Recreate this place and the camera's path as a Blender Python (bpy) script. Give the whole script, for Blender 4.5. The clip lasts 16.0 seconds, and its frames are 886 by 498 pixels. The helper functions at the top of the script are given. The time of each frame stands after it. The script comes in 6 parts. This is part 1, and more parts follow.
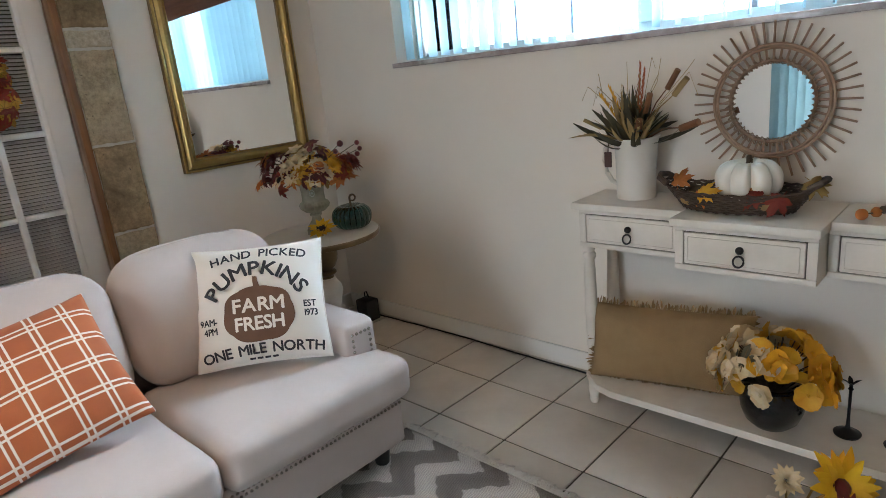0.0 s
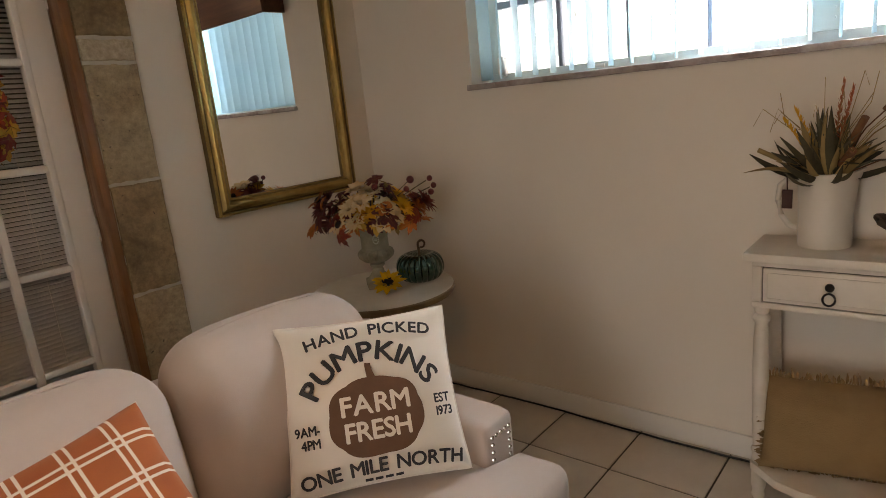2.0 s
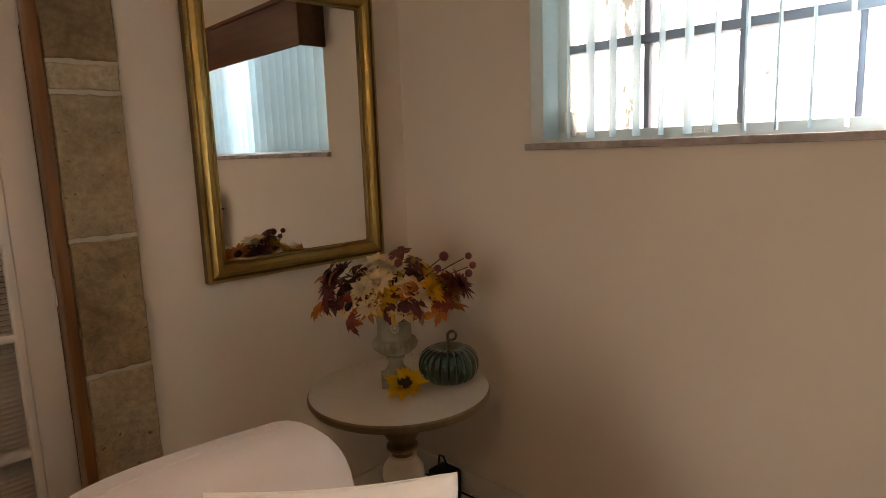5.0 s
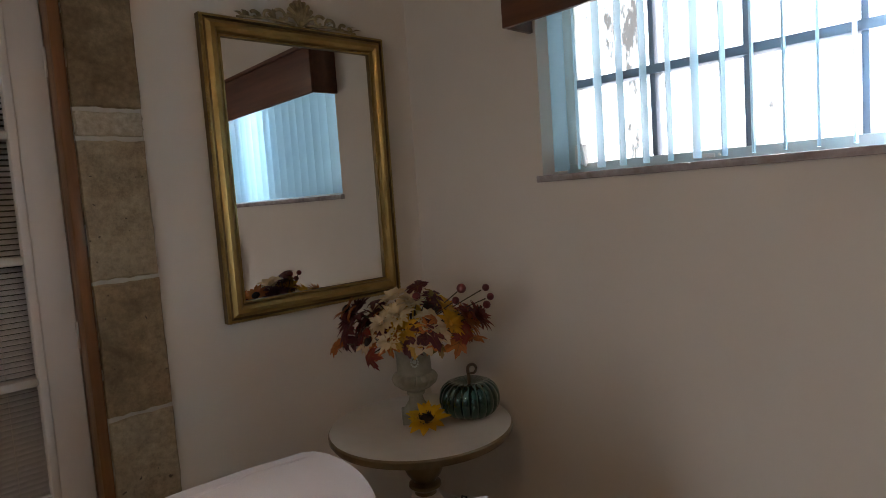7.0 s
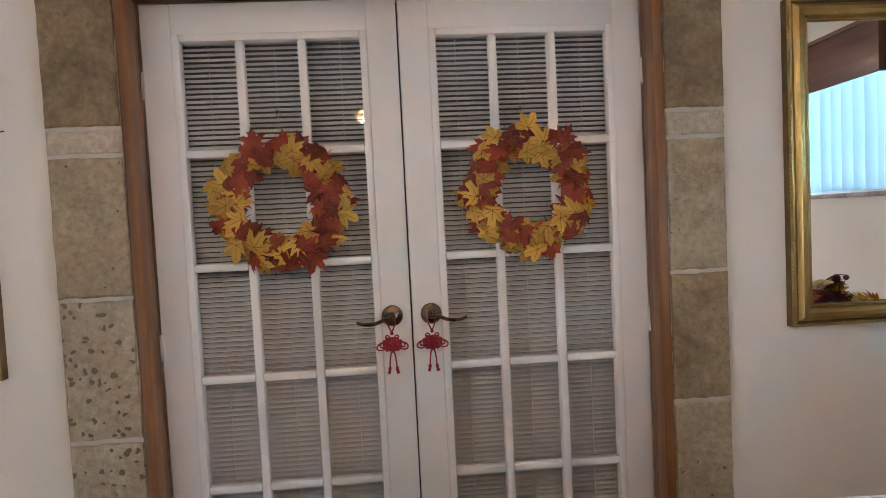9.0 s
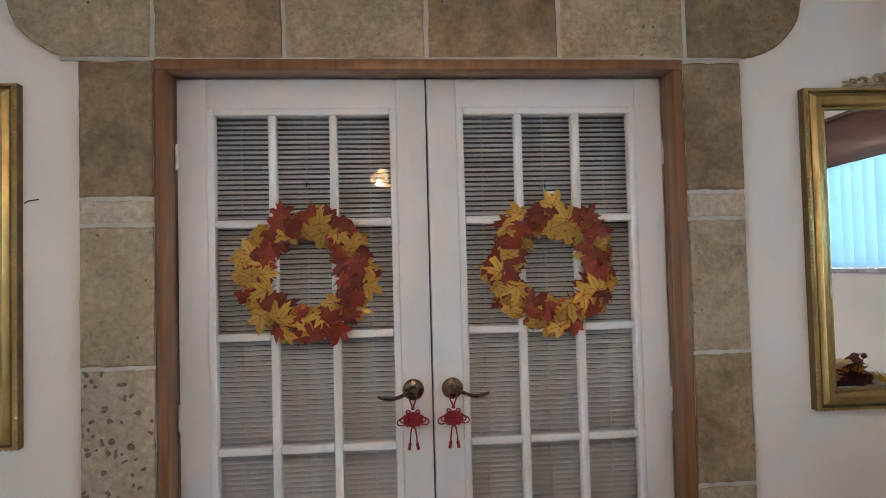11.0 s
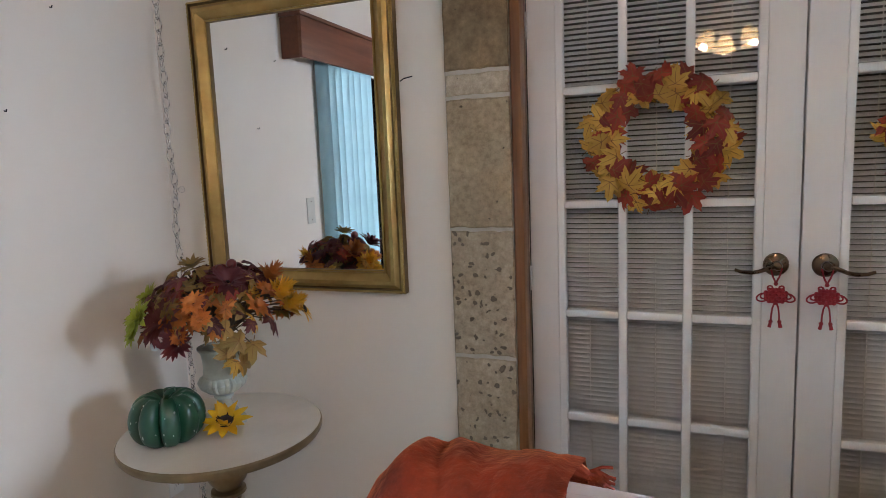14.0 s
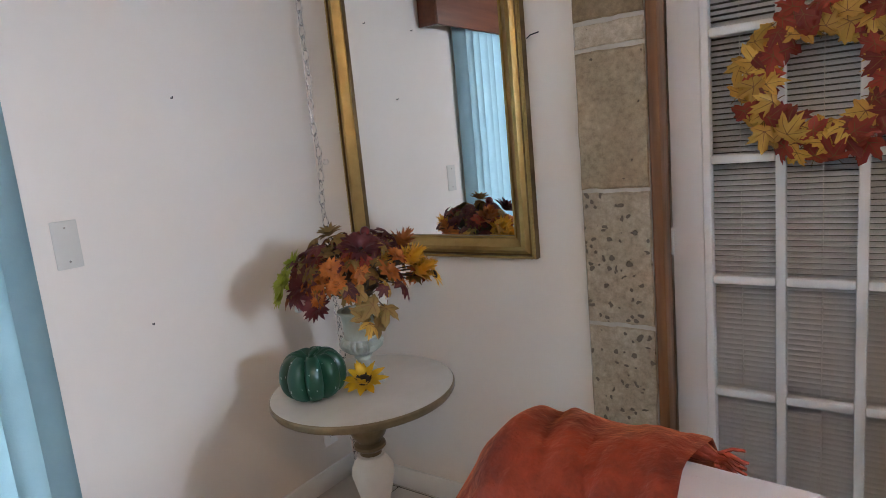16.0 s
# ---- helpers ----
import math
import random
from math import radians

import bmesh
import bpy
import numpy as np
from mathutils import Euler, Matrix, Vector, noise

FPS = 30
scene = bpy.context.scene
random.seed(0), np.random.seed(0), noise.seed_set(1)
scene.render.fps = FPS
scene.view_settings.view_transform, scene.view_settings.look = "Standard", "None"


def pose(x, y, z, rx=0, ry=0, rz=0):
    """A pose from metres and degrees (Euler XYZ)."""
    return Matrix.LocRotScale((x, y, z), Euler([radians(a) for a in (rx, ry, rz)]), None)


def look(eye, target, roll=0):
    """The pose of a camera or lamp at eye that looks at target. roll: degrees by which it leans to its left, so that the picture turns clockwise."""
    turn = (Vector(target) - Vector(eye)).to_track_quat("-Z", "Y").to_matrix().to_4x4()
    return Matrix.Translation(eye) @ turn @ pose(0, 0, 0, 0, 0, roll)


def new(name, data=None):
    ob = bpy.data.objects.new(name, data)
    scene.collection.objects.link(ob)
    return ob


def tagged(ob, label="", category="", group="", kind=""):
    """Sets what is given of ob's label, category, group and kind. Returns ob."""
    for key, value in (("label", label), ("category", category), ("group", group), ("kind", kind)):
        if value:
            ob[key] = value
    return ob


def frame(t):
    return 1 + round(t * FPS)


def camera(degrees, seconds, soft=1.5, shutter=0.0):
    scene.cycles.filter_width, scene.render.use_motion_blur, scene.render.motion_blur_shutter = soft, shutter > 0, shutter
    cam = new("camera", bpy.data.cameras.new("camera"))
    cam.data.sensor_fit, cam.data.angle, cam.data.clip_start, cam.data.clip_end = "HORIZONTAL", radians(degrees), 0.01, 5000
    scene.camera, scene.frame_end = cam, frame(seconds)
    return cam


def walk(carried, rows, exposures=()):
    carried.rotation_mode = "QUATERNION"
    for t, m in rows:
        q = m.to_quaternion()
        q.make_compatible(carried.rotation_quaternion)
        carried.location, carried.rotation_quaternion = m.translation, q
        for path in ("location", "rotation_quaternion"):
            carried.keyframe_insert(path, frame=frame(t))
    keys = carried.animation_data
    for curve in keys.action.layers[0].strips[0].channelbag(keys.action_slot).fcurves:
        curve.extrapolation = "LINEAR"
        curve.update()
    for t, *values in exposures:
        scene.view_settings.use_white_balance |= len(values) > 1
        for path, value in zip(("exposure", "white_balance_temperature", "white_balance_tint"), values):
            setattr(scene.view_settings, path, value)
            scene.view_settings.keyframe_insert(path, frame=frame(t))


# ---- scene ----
cam = camera(71.2, 16.0, soft=0.85)
PATH = [
    (0, (0.093, 0.057, 1.324), (1.465, 1.408, 0.782), -6.0),
    (0.5, (0.166, 0.226, 1.319), (1.525, 1.635, 0.909), -4.2),
    (1, (0.173, 0.401, 1.33), (1.511, 1.828, 0.912), -2.1),
    (1.5, (0.103, 0.66, 1.358), (1.56, 1.963, 0.933), -7.5),
    (2, (0.126, 0.801, 1.335), (1.606, 2.067, 0.878), -5.8),
    (2.5, (0.224, 0.927, 1.336), (1.712, 2.217, 0.989), -4.0),
    (3, (0.239, 1.086, 1.358), (1.847, 2.216, 0.988), -4.2),
    (3.5, (0.437, 1.04, 1.313), (1.983, 2.27, 1.003), -4.5),
    (4, (0.555, 1.055, 1.372), (1.946, 2.457, 1.057), -1.5),
    (4.5, (0.563, 1.101, 1.392), (1.951, 2.503, 1.063), -1.9),
    (7, (0.533, 1.105, 1.343), (1.918, 2.538, 1.18), -4.0),
    (7.5, (0.479, 1.154, 1.359), (1.589, 2.809, 1.189), -3.4),
    (8, (0.417, 1.177, 1.341), (1.123, 3.045, 1.233), -2.4),
    (8.5, (0.304, 1.207, 1.374), (0.678, 3.168, 1.261), -2.7),
    (9, (0.205, 1.225, 1.368), (0.353, 3.217, 1.27), -2.8),
    (9.2, (0.161, 1.227, 1.347), (0.289, 3.222, 1.3), -2.0),
    (11.3, (0.131, 1.219, 1.447), (0.29, 3.212, 1.514), -1.5),
    (11.5, (0.131, 1.218, 1.427), (0.284, 3.212, 1.415), -2.1),
    (12, (0.129, 1.234, 1.396), (0.135, 3.224, 1.187), -2.2),
    (12.5, (0.064, 1.229, 1.377), (-0.137, 3.209, 1.181), -1.9),
    (13, (-0.025, 1.216, 1.377), (-0.404, 3.17, 1.176), -2.1),
    (13.5, (-0.059, 1.213, 1.38), (-0.694, 3.096, 1.151), -2.2),
    (14, (-0.077, 1.207, 1.381), (-0.787, 3.059, 1.121), -2.3),
    (14.5, (-0.091, 1.2, 1.372), (-0.832, 3.034, 1.078), -3.2),
    (15, (-0.099, 1.199, 1.353), (-0.893, 3.01, 1.051), -4.0),
    (15.5, (-0.092, 1.21, 1.34), (-0.927, 3.002, 1.038), -4.5),
    (16, (-0.013, 1.276, 1.366), (-1.168, 2.875, 1.033), -5.4),
]
# the clip's camera opens and closes, and shifts its white balance, on the way: seconds, stops, kelvin, tint
EXPOSURES = [
    (0.0, 0.5, 6350, 13), (0.5, -0.06, 6450, 17), (1.0, -0.32, 7300, 19), (1.5, -0.22, 8700, 25), (2.0, -0.15, 9000, 25), (2.5, -0.2, 8700, 22),
    (3.5, -0.05, 10500, 32), (4.0, -0.3, 10900, 30), (4.5, -0.2, 11200, 33), (7.0, -0.6, 7400, 24), (7.5, -0.45, 7200, 23), (8.0, 0.72, 7900, 25), (8.5, 1.05, 7400, 26),
    (9.0, 0.95, 6700, 23), (11.5, 0.92, 6250, 19), (12.5, 0.80, 6250, 20), (13.5, 0.74, 6350, 19), (14.5, 0.72, 6300, 20), (16.0, 0.75, 6250, 21),
]
walk(cam, [(t, look(eye, target, roll)) for t, eye, target, roll in PATH], EXPOSURES)

# ---- world and light ----
world = bpy.data.worlds.new("world")
scene.world = world
world.use_nodes = True
sky = world.node_tree.nodes.new("ShaderNodeTexSky")
sky.sky_type, sky.sun_disc = "NISHITA", False
sky.sun_elevation, sky.sun_rotation = radians(58), radians(200)
world.node_tree.nodes["Background"].inputs[1].default_value = 0.1
world.node_tree.links.new(sky.outputs[0], world.node_tree.nodes["Background"].inputs[0])
sun_data = bpy.data.lights.new("sun", "SUN")
sun_data.energy, sun_data.angle, sun_data.color = 2.0, radians(0.5), (1, 0.95, 0.88)
sun = new("sun", sun_data)
sun.matrix_world = look((-2.0, -5.4, 9.0), (0, 0, 0))

FAN = (0.17, 1.15, 2.05)           # the light kit under the ceiling fan
OUTSIDE = 14.0                     # glow of the daylight outside the window
LAMP = 4.0                        # watts of each bulb

# skylight through the middle of the window
sky_data = bpy.data.lights.new("window_light", "AREA")
sky_data.shape, sky_data.size, sky_data.size_y = "RECTANGLE", 0.34, 0.36
sky_data.energy, sky_data.color = 112.0, (0.62, 0.81, 1.0)
new("window_light", sky_data).matrix_world = Matrix.Translation((2.52, 1.26, 1.74)) @ Matrix.Rotation(radians(90), 4, "Y")

# ---- materials ----
def nodes_of(name):
    m = bpy.data.materials.new(name)
    m.use_nodes = True
    nt = m.node_tree
    return m, nt, nt.nodes["Principled BSDF"], nt.links.new


def add(nt, kind, **inputs):
    n = nt.nodes.new("ShaderNode" + kind)
    for k, v in inputs.items():
        n.inputs[k.replace("_", " ")].default_value = v
    return n


def rgba(c):
    return (c[0], c[1], c[2], 1)


def ramp(nt, stops):
    r = nt.nodes.new("ShaderNodeValToRGB")
    while len(r.color_ramp.elements) < len(stops):
        r.color_ramp.elements.new(0.5)
    for e, (p, c) in zip(r.color_ramp.elements, stops):
        e.position, e.color = p, rgba(c)
    return r


def surface(name, col, rough=0.6, metal=0.0, col2=None, scale=6.0, bump=0.15, fine=90.0, vary=0.0, coat=0.0, sheen=0.0, thin=0.0, stretch=None, dist=0.002):
    """A general material: two colours mixed by coarse noise, fine relief, and a tone that differs from piece to piece."""
    m, nt, b, link = nodes_of(name)
    if col2 is None:
        col2 = tuple(c * 0.84 for c in col)
    tc = add(nt, "TexCoord")
    src = tc.outputs["Object"]
    if stretch:
        mp = add(nt, "Mapping", Scale=stretch)
        link(src, mp.inputs[0])
        src = mp.outputs[0]
    n1 = add(nt, "TexNoise", Scale=scale, Detail=6.0, Roughness=0.6)
    link(src, n1.inputs["Vector"])
    r = ramp(nt, [(0.32, col), (0.72, col2)])
    link(n1.outputs[0], r.inputs[0])
    out = r.outputs[0]
    if vary:
        oi = add(nt, "ObjectInfo")
        mr = add(nt, "MapRange", To_Min=1 - vary, To_Max=1 + vary)
        link(oi.outputs["Random"], mr.inputs[0])
        hs = add(nt, "HueSaturation")
        link(mr.outputs[0], hs.inputs["Value"])
        link(out, hs.inputs["Color"])
        out = hs.outputs[0]
    link(out, b.inputs["Base Color"])
    n2 = add(nt, "TexNoise", Scale=fine, Detail=4.0)
    link(src, n2.inputs["Vector"])
    bp = add(nt, "Bump", Strength=bump, Distance=dist)
    link(n2.outputs[0], bp.inputs["Height"])
    link(bp.outputs[0], b.inputs["Normal"])
    rr = add(nt, "MapRange", To_Min=max(rough - 0.08, 0.03), To_Max=min(rough + 0.08, 1))
    link(n1.outputs[0], rr.inputs[0])
    link(rr.outputs[0], b.inputs["Roughness"])
    b.inputs["Metallic"].default_value = metal
    b.inputs["Coat Weight"].default_value = coat
    b.inputs["Sheen Weight"].default_value = sheen
    if thin:
        tl = add(nt, "BsdfTranslucent")
        link(out, tl.inputs[0])
        mx = add(nt, "MixShader", Fac=thin)
        link(b.outputs[0], mx.inputs[1])
        link(tl.outputs[0], mx.inputs[2])
        link(mx.outputs[0], nt.nodes["Material Output"].inputs[0])
    return m


def stone_material(name, light, dark, pits, holes):
    m, nt, b, link = nodes_of(name)
    tc = add(nt, "TexCoord")
    n1 = add(nt, "TexNoise", Scale=7.0, Detail=8.0, Roughness=0.65, Distortion=0.4)
    n2 = add(nt, "TexNoise", Scale=55.0, Detail=5.0, Roughness=0.7)
    v = add(nt, "TexVoronoi", Scale=holes, Randomness=1.0)
    v.distance = "EUCLIDEAN"
    wob = add(nt, "TexNoise", Scale=18.0, Detail=3.0)
    geo = add(nt, "NewGeometry")
    mixv = add(nt, "MixRGB", Fac=0.05)
    link(geo.outputs["Position"], wob.inputs["Vector"])
    link(geo.outputs["Position"], mixv.inputs[1])
    link(wob.outputs["Color"], mixv.inputs[2])
    for n in (n1, n2):
        link(geo.outputs["Position"], n.inputs["Vector"])
    link(mixv.outputs[0], v.inputs["Vector"])
    r = ramp(nt, [(0.3, dark), (0.68, light)])
    link(n1.outputs[0], r.inputs[0])
    rf = ramp(nt, [(0.32, (0.66, 0.64, 0.60)), (0.68, (1.14, 1.14, 1.14))])
    link(n2.outputs[0], rf.inputs[0])
    mul = add(nt, "MixRGB", Fac=1.0)
    mul.blend_type = "MULTIPLY"
    link(r.outputs[0], mul.inputs[1])
    link(rf.outputs[0], mul.inputs[2])
    # open pits: small cells of the voronoi, fewer or more of them
    pit = add(nt, "MapRange", From_Min=pits, From_Max=pits + 0.06, To_Min=1.0, To_Max=0.0)
    link(v.outputs["Distance"], pit.inputs[0])
    sel = add(nt, "Math")
    sel.operation = "GREATER_THAN"
    sel.inputs[1].default_value = 0.45
    sep = add(nt, "SeparateColor")
    link(v.outputs["Color"], sep.inputs[0])
    link(sep.outputs[0], sel.inputs[0])
    pm = add(nt, "Math")
    pm.operation = "MULTIPLY"
    link(pit.outputs[0], pm.inputs[0])
    link(sel.outputs[0], pm.inputs[1])
    pc = add(nt, "MixRGB")
    pc.inputs[2].default_value = rgba(tuple(c * 0.42 for c in dark))
    link(pm.outputs[0], pc.inputs[0])
    link(mul.outputs[0], pc.inputs[1])
    hs = add(nt, "HueSaturation")
    oi = add(nt, "ObjectInfo")
    mr = add(nt, "MapRange", To_Min=0.88, To_Max=1.1)
    link(oi.outputs["Random"], mr.inputs[0])
    link(mr.outputs[0], hs.inputs["Value"])
    link(pc.outputs[0], hs.inputs["Color"])
    link(hs.outputs[0], b.inputs["Base Color"])
    h = add(nt, "Math")
    h.operation = "SUBTRACT"
    link(n2.outputs[0], h.inputs[0])
    link(pm.outputs[0], h.inputs[1])
    bp = add(nt, "Bump", Strength=0.6, Distance=0.004)
    link(h.outputs[0], bp.inputs["Height"])
    link(bp.outputs[0], b.inputs["Normal"])
    b.inputs["Roughness"].default_value = 0.85
    return m


def wood_material(name, light, dark, axis, rough=0.45):
    s = [14.0, 14.0, 14.0]
    s["xyz".index(axis)] = 1.0
    return surface(name, light, rough, 0, dark, 2.2, 0.12, 30, 0.06, 0.15, stretch=tuple(s))


def rug_material():
    m, nt, b, link = nodes_of("rug_wool")
    geo = add(nt, "NewGeometry")
    sep = add(nt, "SeparateXYZ")
    wob = add(nt, "TexNoise", Scale=22.0, Detail=2.0)
    link(geo.outputs["Position"], wob.inputs["Vector"])
    link(geo.outputs["Position"], sep.inputs[0])
    def math_(op, a, c):
        n = add(nt, "Math")
        n.operation = op
        for i, q in enumerate((a, c)):
            if isinstance(q, (int, float)):
                n.inputs[i].default_value = q
            else:
                link(q, n.inputs[i])
        return n.outputs[0]
    # stripes of zigzag across the rug
    zig = math_("PINGPONG", sep.outputs["X"], 0.11)
    v = math_("ADD", math_("ADD", sep.outputs["Y"], math_("MULTIPLY", zig, 1.1)), math_("MULTIPLY", wob.outputs[0], 0.05))
    st = math_("PINGPONG", v, 0.115)
    r = ramp(nt, [(0.0, (0.20, 0.170, 0.148)), (0.50, (0.25, 0.215, 0.19)), (0.56, (0.62, 0.56, 0.50)), (1.0, (0.70, 0.64, 0.58))])
    link(math_("MULTIPLY", st, 8.7), r.inputs[0])
    n2 = add(nt, "TexNoise", Scale=160.0, Detail=3.0)
    link(geo.outputs["Position"], n2.inputs["Vector"])
    w = add(nt, "TexWave", Scale=60.0, Distortion=3.0)
    link(geo.outputs["Position"], w.inputs["Vector"])
    mul = add(nt, "MixRGB", Fac=0.45)
    mul.blend_type = "MULTIPLY"
    link(r.outputs[0], mul.inputs[1])
    link(w.outputs[0], mul.inputs[2])
    link(mul.outputs[0], b.inputs["Base Color"])
    bp = add(nt, "Bump", Strength=0.9, Distance=0.006)
    link(n2.outputs[0], bp.inputs["Height"])
    link(bp.outputs[0], b.inputs["Normal"])
    b.inputs["Roughness"].default_value = 0.95
    return m


def plaid_material():
    m, nt, b, link = nodes_of("plaid_cotton")
    tc = add(nt, "TexCoord")
    sep = add(nt, "SeparateXYZ")
    link(tc.outputs["Object"], sep.inputs[0])
    lines = []
    for axis in ("X", "Y"):
        for off in (0.0, 0.016):
            n = add(nt, "Math")
            n.operation = "ADD"
            n.inputs[1].default_value = 5 + off
            link(sep.outputs[axis], n.inputs[0])
            q = add(nt, "Math")
            q.operation = "MODULO"
            q.inputs[1].default_value = 0.083
            link(n.outputs[0], q.inputs[0])
            g = add(nt, "Math")
            g.operation = "LESS_THAN"
            g.inputs[1].default_value = 0.0058
            link(q.outputs[0], g.inputs[0])
            lines.append(g.outputs[0])
    total = lines[0]
    for o in lines[1:]:
        a = add(nt, "Math")
        a.operation = "MAXIMUM"
        link(total, a.inputs[0])
        link(o, a.inputs[1])
        total = a.outputs[0]
    n1 = add(nt, "TexNoise", Scale=9.0, Detail=5.0)
    link(tc.outputs["Object"], n1.inputs["Vector"])
    base = ramp(nt, [(0.3, (0.47, 0.128, 0.040)), (0.7, (0.38, 0.095, 0.028))])
    link(n1.outputs[0], base.inputs[0])
    mx = add(nt, "MixRGB")
    mx.inputs[2].default_value = (0.78, 0.68, 0.60, 1)
    link(total, mx.inputs[0])
    link(base.outputs[0], mx.inputs[1])
    link(mx.outputs[0], b.inputs["Base Color"])
    wv = add(nt, "TexNoise", Scale=420.0, Detail=2.0)
    link(tc.outputs["Object"], wv.inputs["Vector"])
    bp = add(nt, "Bump", Strength=0.3, Distance=0.001)
    link(wv.outputs[0], bp.inputs["Height"])
    link(bp.outputs[0], b.inputs["Normal"])
    b.inputs["Roughness"].default_value = 0.9
    b.inputs["Sheen Weight"].default_value = 0.05
    return m


def glass_material(name, tint=(1, 1, 1), rough=0.0):
    m, nt, b, link = nodes_of(name)
    b.inputs["Base Color"].default_value = rgba(tint)
    b.inputs["Roughness"].default_value = rough
    b.inputs["Transmission Weight"].default_value = 1.0
    b.inputs["IOR"].default_value = 1.45
    return m


def pane_material():
    """Thin clear pane: straight through, with a gloss on top."""
    m, nt, b, link = nodes_of("pane_glass")
    tr = add(nt, "BsdfTransparent")
    gl = add(nt, "BsdfGlossy", Roughness=0.01)
    fr = add(nt, "Fresnel", IOR=1.5)
    mx = add(nt, "MixShader")
    link(fr.outputs[0], mx.inputs[0])
    link(tr.outputs[0], mx.inputs[1])
    link(gl.outputs[0], mx.inputs[2])
    link(mx.outputs[0], nt.nodes["Material Output"].inputs[0])
    return m


def glow_material(name, col, strength):
    m, nt, b, link = nodes_of(name)
    b.inputs["Base Color"].default_value = rgba(col)
    b.inputs["Emission Color"].default_value = rgba(col)
    b.inputs["Emission Strength"].default_value = strength
    return m


def backdrop_material(strength):
    """Bright garden in daylight, out of the exposure's reach but for a few grey-green trunks and leaves."""
    m, nt, b, link = nodes_of("daylight_garden")
    geo = add(nt, "NewGeometry")
    mp = add(nt, "Mapping", Scale=(1, 1.6, 0.55))
    link(geo.outputs["Position"], mp.inputs[0])
    n1 = add(nt, "TexNoise", Scale=1.3, Detail=9.0, Roughness=0.72)
    link(mp.outputs[0], n1.inputs["Vector"])
    r = ramp(nt, [(0.36, (0.045, 0.052, 0.055)), (0.43, (0.40, 0.50, 0.56)), (0.50, (0.76, 0.89, 1.0))])
    link(n1.outputs[0], r.inputs[0])
    em = add(nt, "Emission", Strength=strength)
    link(r.outputs[0], em.inputs[0])
    link(em.outputs[0], nt.nodes["Material Output"].inputs[0])
    return m


WALL = surface("wall_paint", (0.76, 0.68, 0.59), 0.75, 0, (0.72, 0.64, 0.55), 1.6, 0.12, 45, dist=0.003)
CEIL = surface("ceiling_paint", (0.78, 0.76, 0.73), 0.85, 0, (0.74, 0.72, 0.69), 2, 0.3, 30, dist=0.004)
TRIM = surface("trim_paint", (0.76, 0.72, 0.67), 0.45, 0, (0.72, 0.68, 0.62), 3, 0.05, 60)
DOORWHITE = surface("door_paint", (0.80, 0.76, 0.72), 0.42, 0, (0.76, 0.72, 0.67), 2.5, 0.06, 70)
TILE = surface("floor_tile", (0.60, 0.53, 0.455), 0.32, 0, (0.50, 0.435, 0.37), 5, 0.10, 40, 0.05)
GROUT = surface("tile_grout", (0.085, 0.070, 0.056), 0.9, 0, None, 8, 0.4, 80)
STONE_A = stone_material("stone_worn", (0.36, 0.255, 0.145), (0.15, 0.098, 0.050), 0.05, 30)
STONE_B = stone_material("stone_pale", (0.52, 0.43, 0.32), (0.40, 0.32, 0.225), 0.03, 34)
STONE_C = stone_material("stone_pitted", (0.47, 0.38, 0.27), (0.33, 0.255, 0.17), 0.27, 42)
STONE_D = stone_material("stone_even", (0.44, 0.34, 0.22), (0.27, 0.20, 0.122), 0.06, 26)
MORTAR = surface("mortar", (0.50, 0.45, 0.38), 0.9, 0, (0.40, 0.35, 0.28), 20, 0.5, 70)
OAK = wood_material("oak_trim", (0.23, 0.092, 0.028), (0.11, 0.042, 0.013), "z")
DARKWOOD = wood_material("valance_wood", (0.16, 0.052, 0.022), (0.085, 0.026, 0.012), "y", 0.4)
GOLD = surface("antique_gold", (0.47, 0.32, 0.115), 0.36, 0.85, (0.30, 0.19, 0.065), 9, 0.12, 60)
# darker copy of the gold, with the shade of the recesses in its colour
GOLDSHADE = surface("gold_recess_shade", (0.20, 0.125, 0.045), 0.5, 0.7, (0.11, 0.07, 0.03), 14, 0.25, 60)
# dark second tone mottles the crest to stand for shade between the carving
CREST = surface("crest_gilding", (0.52, 0.40, 0.21), 0.45, 0.5, (0.12, 0.075, 0.030), 26, 0.3, 80)
MIRROR = surface("mirror_silver", (0.92, 0.93, 0.92), 0.03, 1.0, (0.90, 0.91, 0.90), 2, 0.0)
for nd in MIRROR.node_tree.nodes:
    if nd.type == "MAP_RANGE":
        nd.inputs["To Min"].default_value = nd.inputs["To Max"].default_value = 0.004
SOFA = surface("sofa_linen", (0.55, 0.465, 0.42), 0.9, 0, (0.49, 0.41, 0.365), 3.5, 0.35, 500, sheen=0.25, dist=0.001)
PILLOW = surface("cotton_white", (0.80, 0.73, 0.65), 0.92, 0, (0.74, 0.67, 0.585), 5, 0.35, 420, sheen=0.15, dist=0.001)
PLAID = plaid_material()
INK = surface("ink_black", (0.022, 0.022, 0.026), 0.85, 0, (0.045, 0.043, 0.045), 60, 0.1)
INKBROWN = surface("ink_brown", (0.155, 0.075, 0.042), 0.85, 0, (0.12, 0.055, 0.03), 14, 0.2, 300)
# noise between bright and near-black rust paints highlights and fold shade into the nap
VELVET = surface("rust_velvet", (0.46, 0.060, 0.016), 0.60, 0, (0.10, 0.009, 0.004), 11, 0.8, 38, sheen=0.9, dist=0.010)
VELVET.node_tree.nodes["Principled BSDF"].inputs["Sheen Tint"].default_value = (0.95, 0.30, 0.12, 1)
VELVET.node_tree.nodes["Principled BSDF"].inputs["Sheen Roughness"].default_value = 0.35
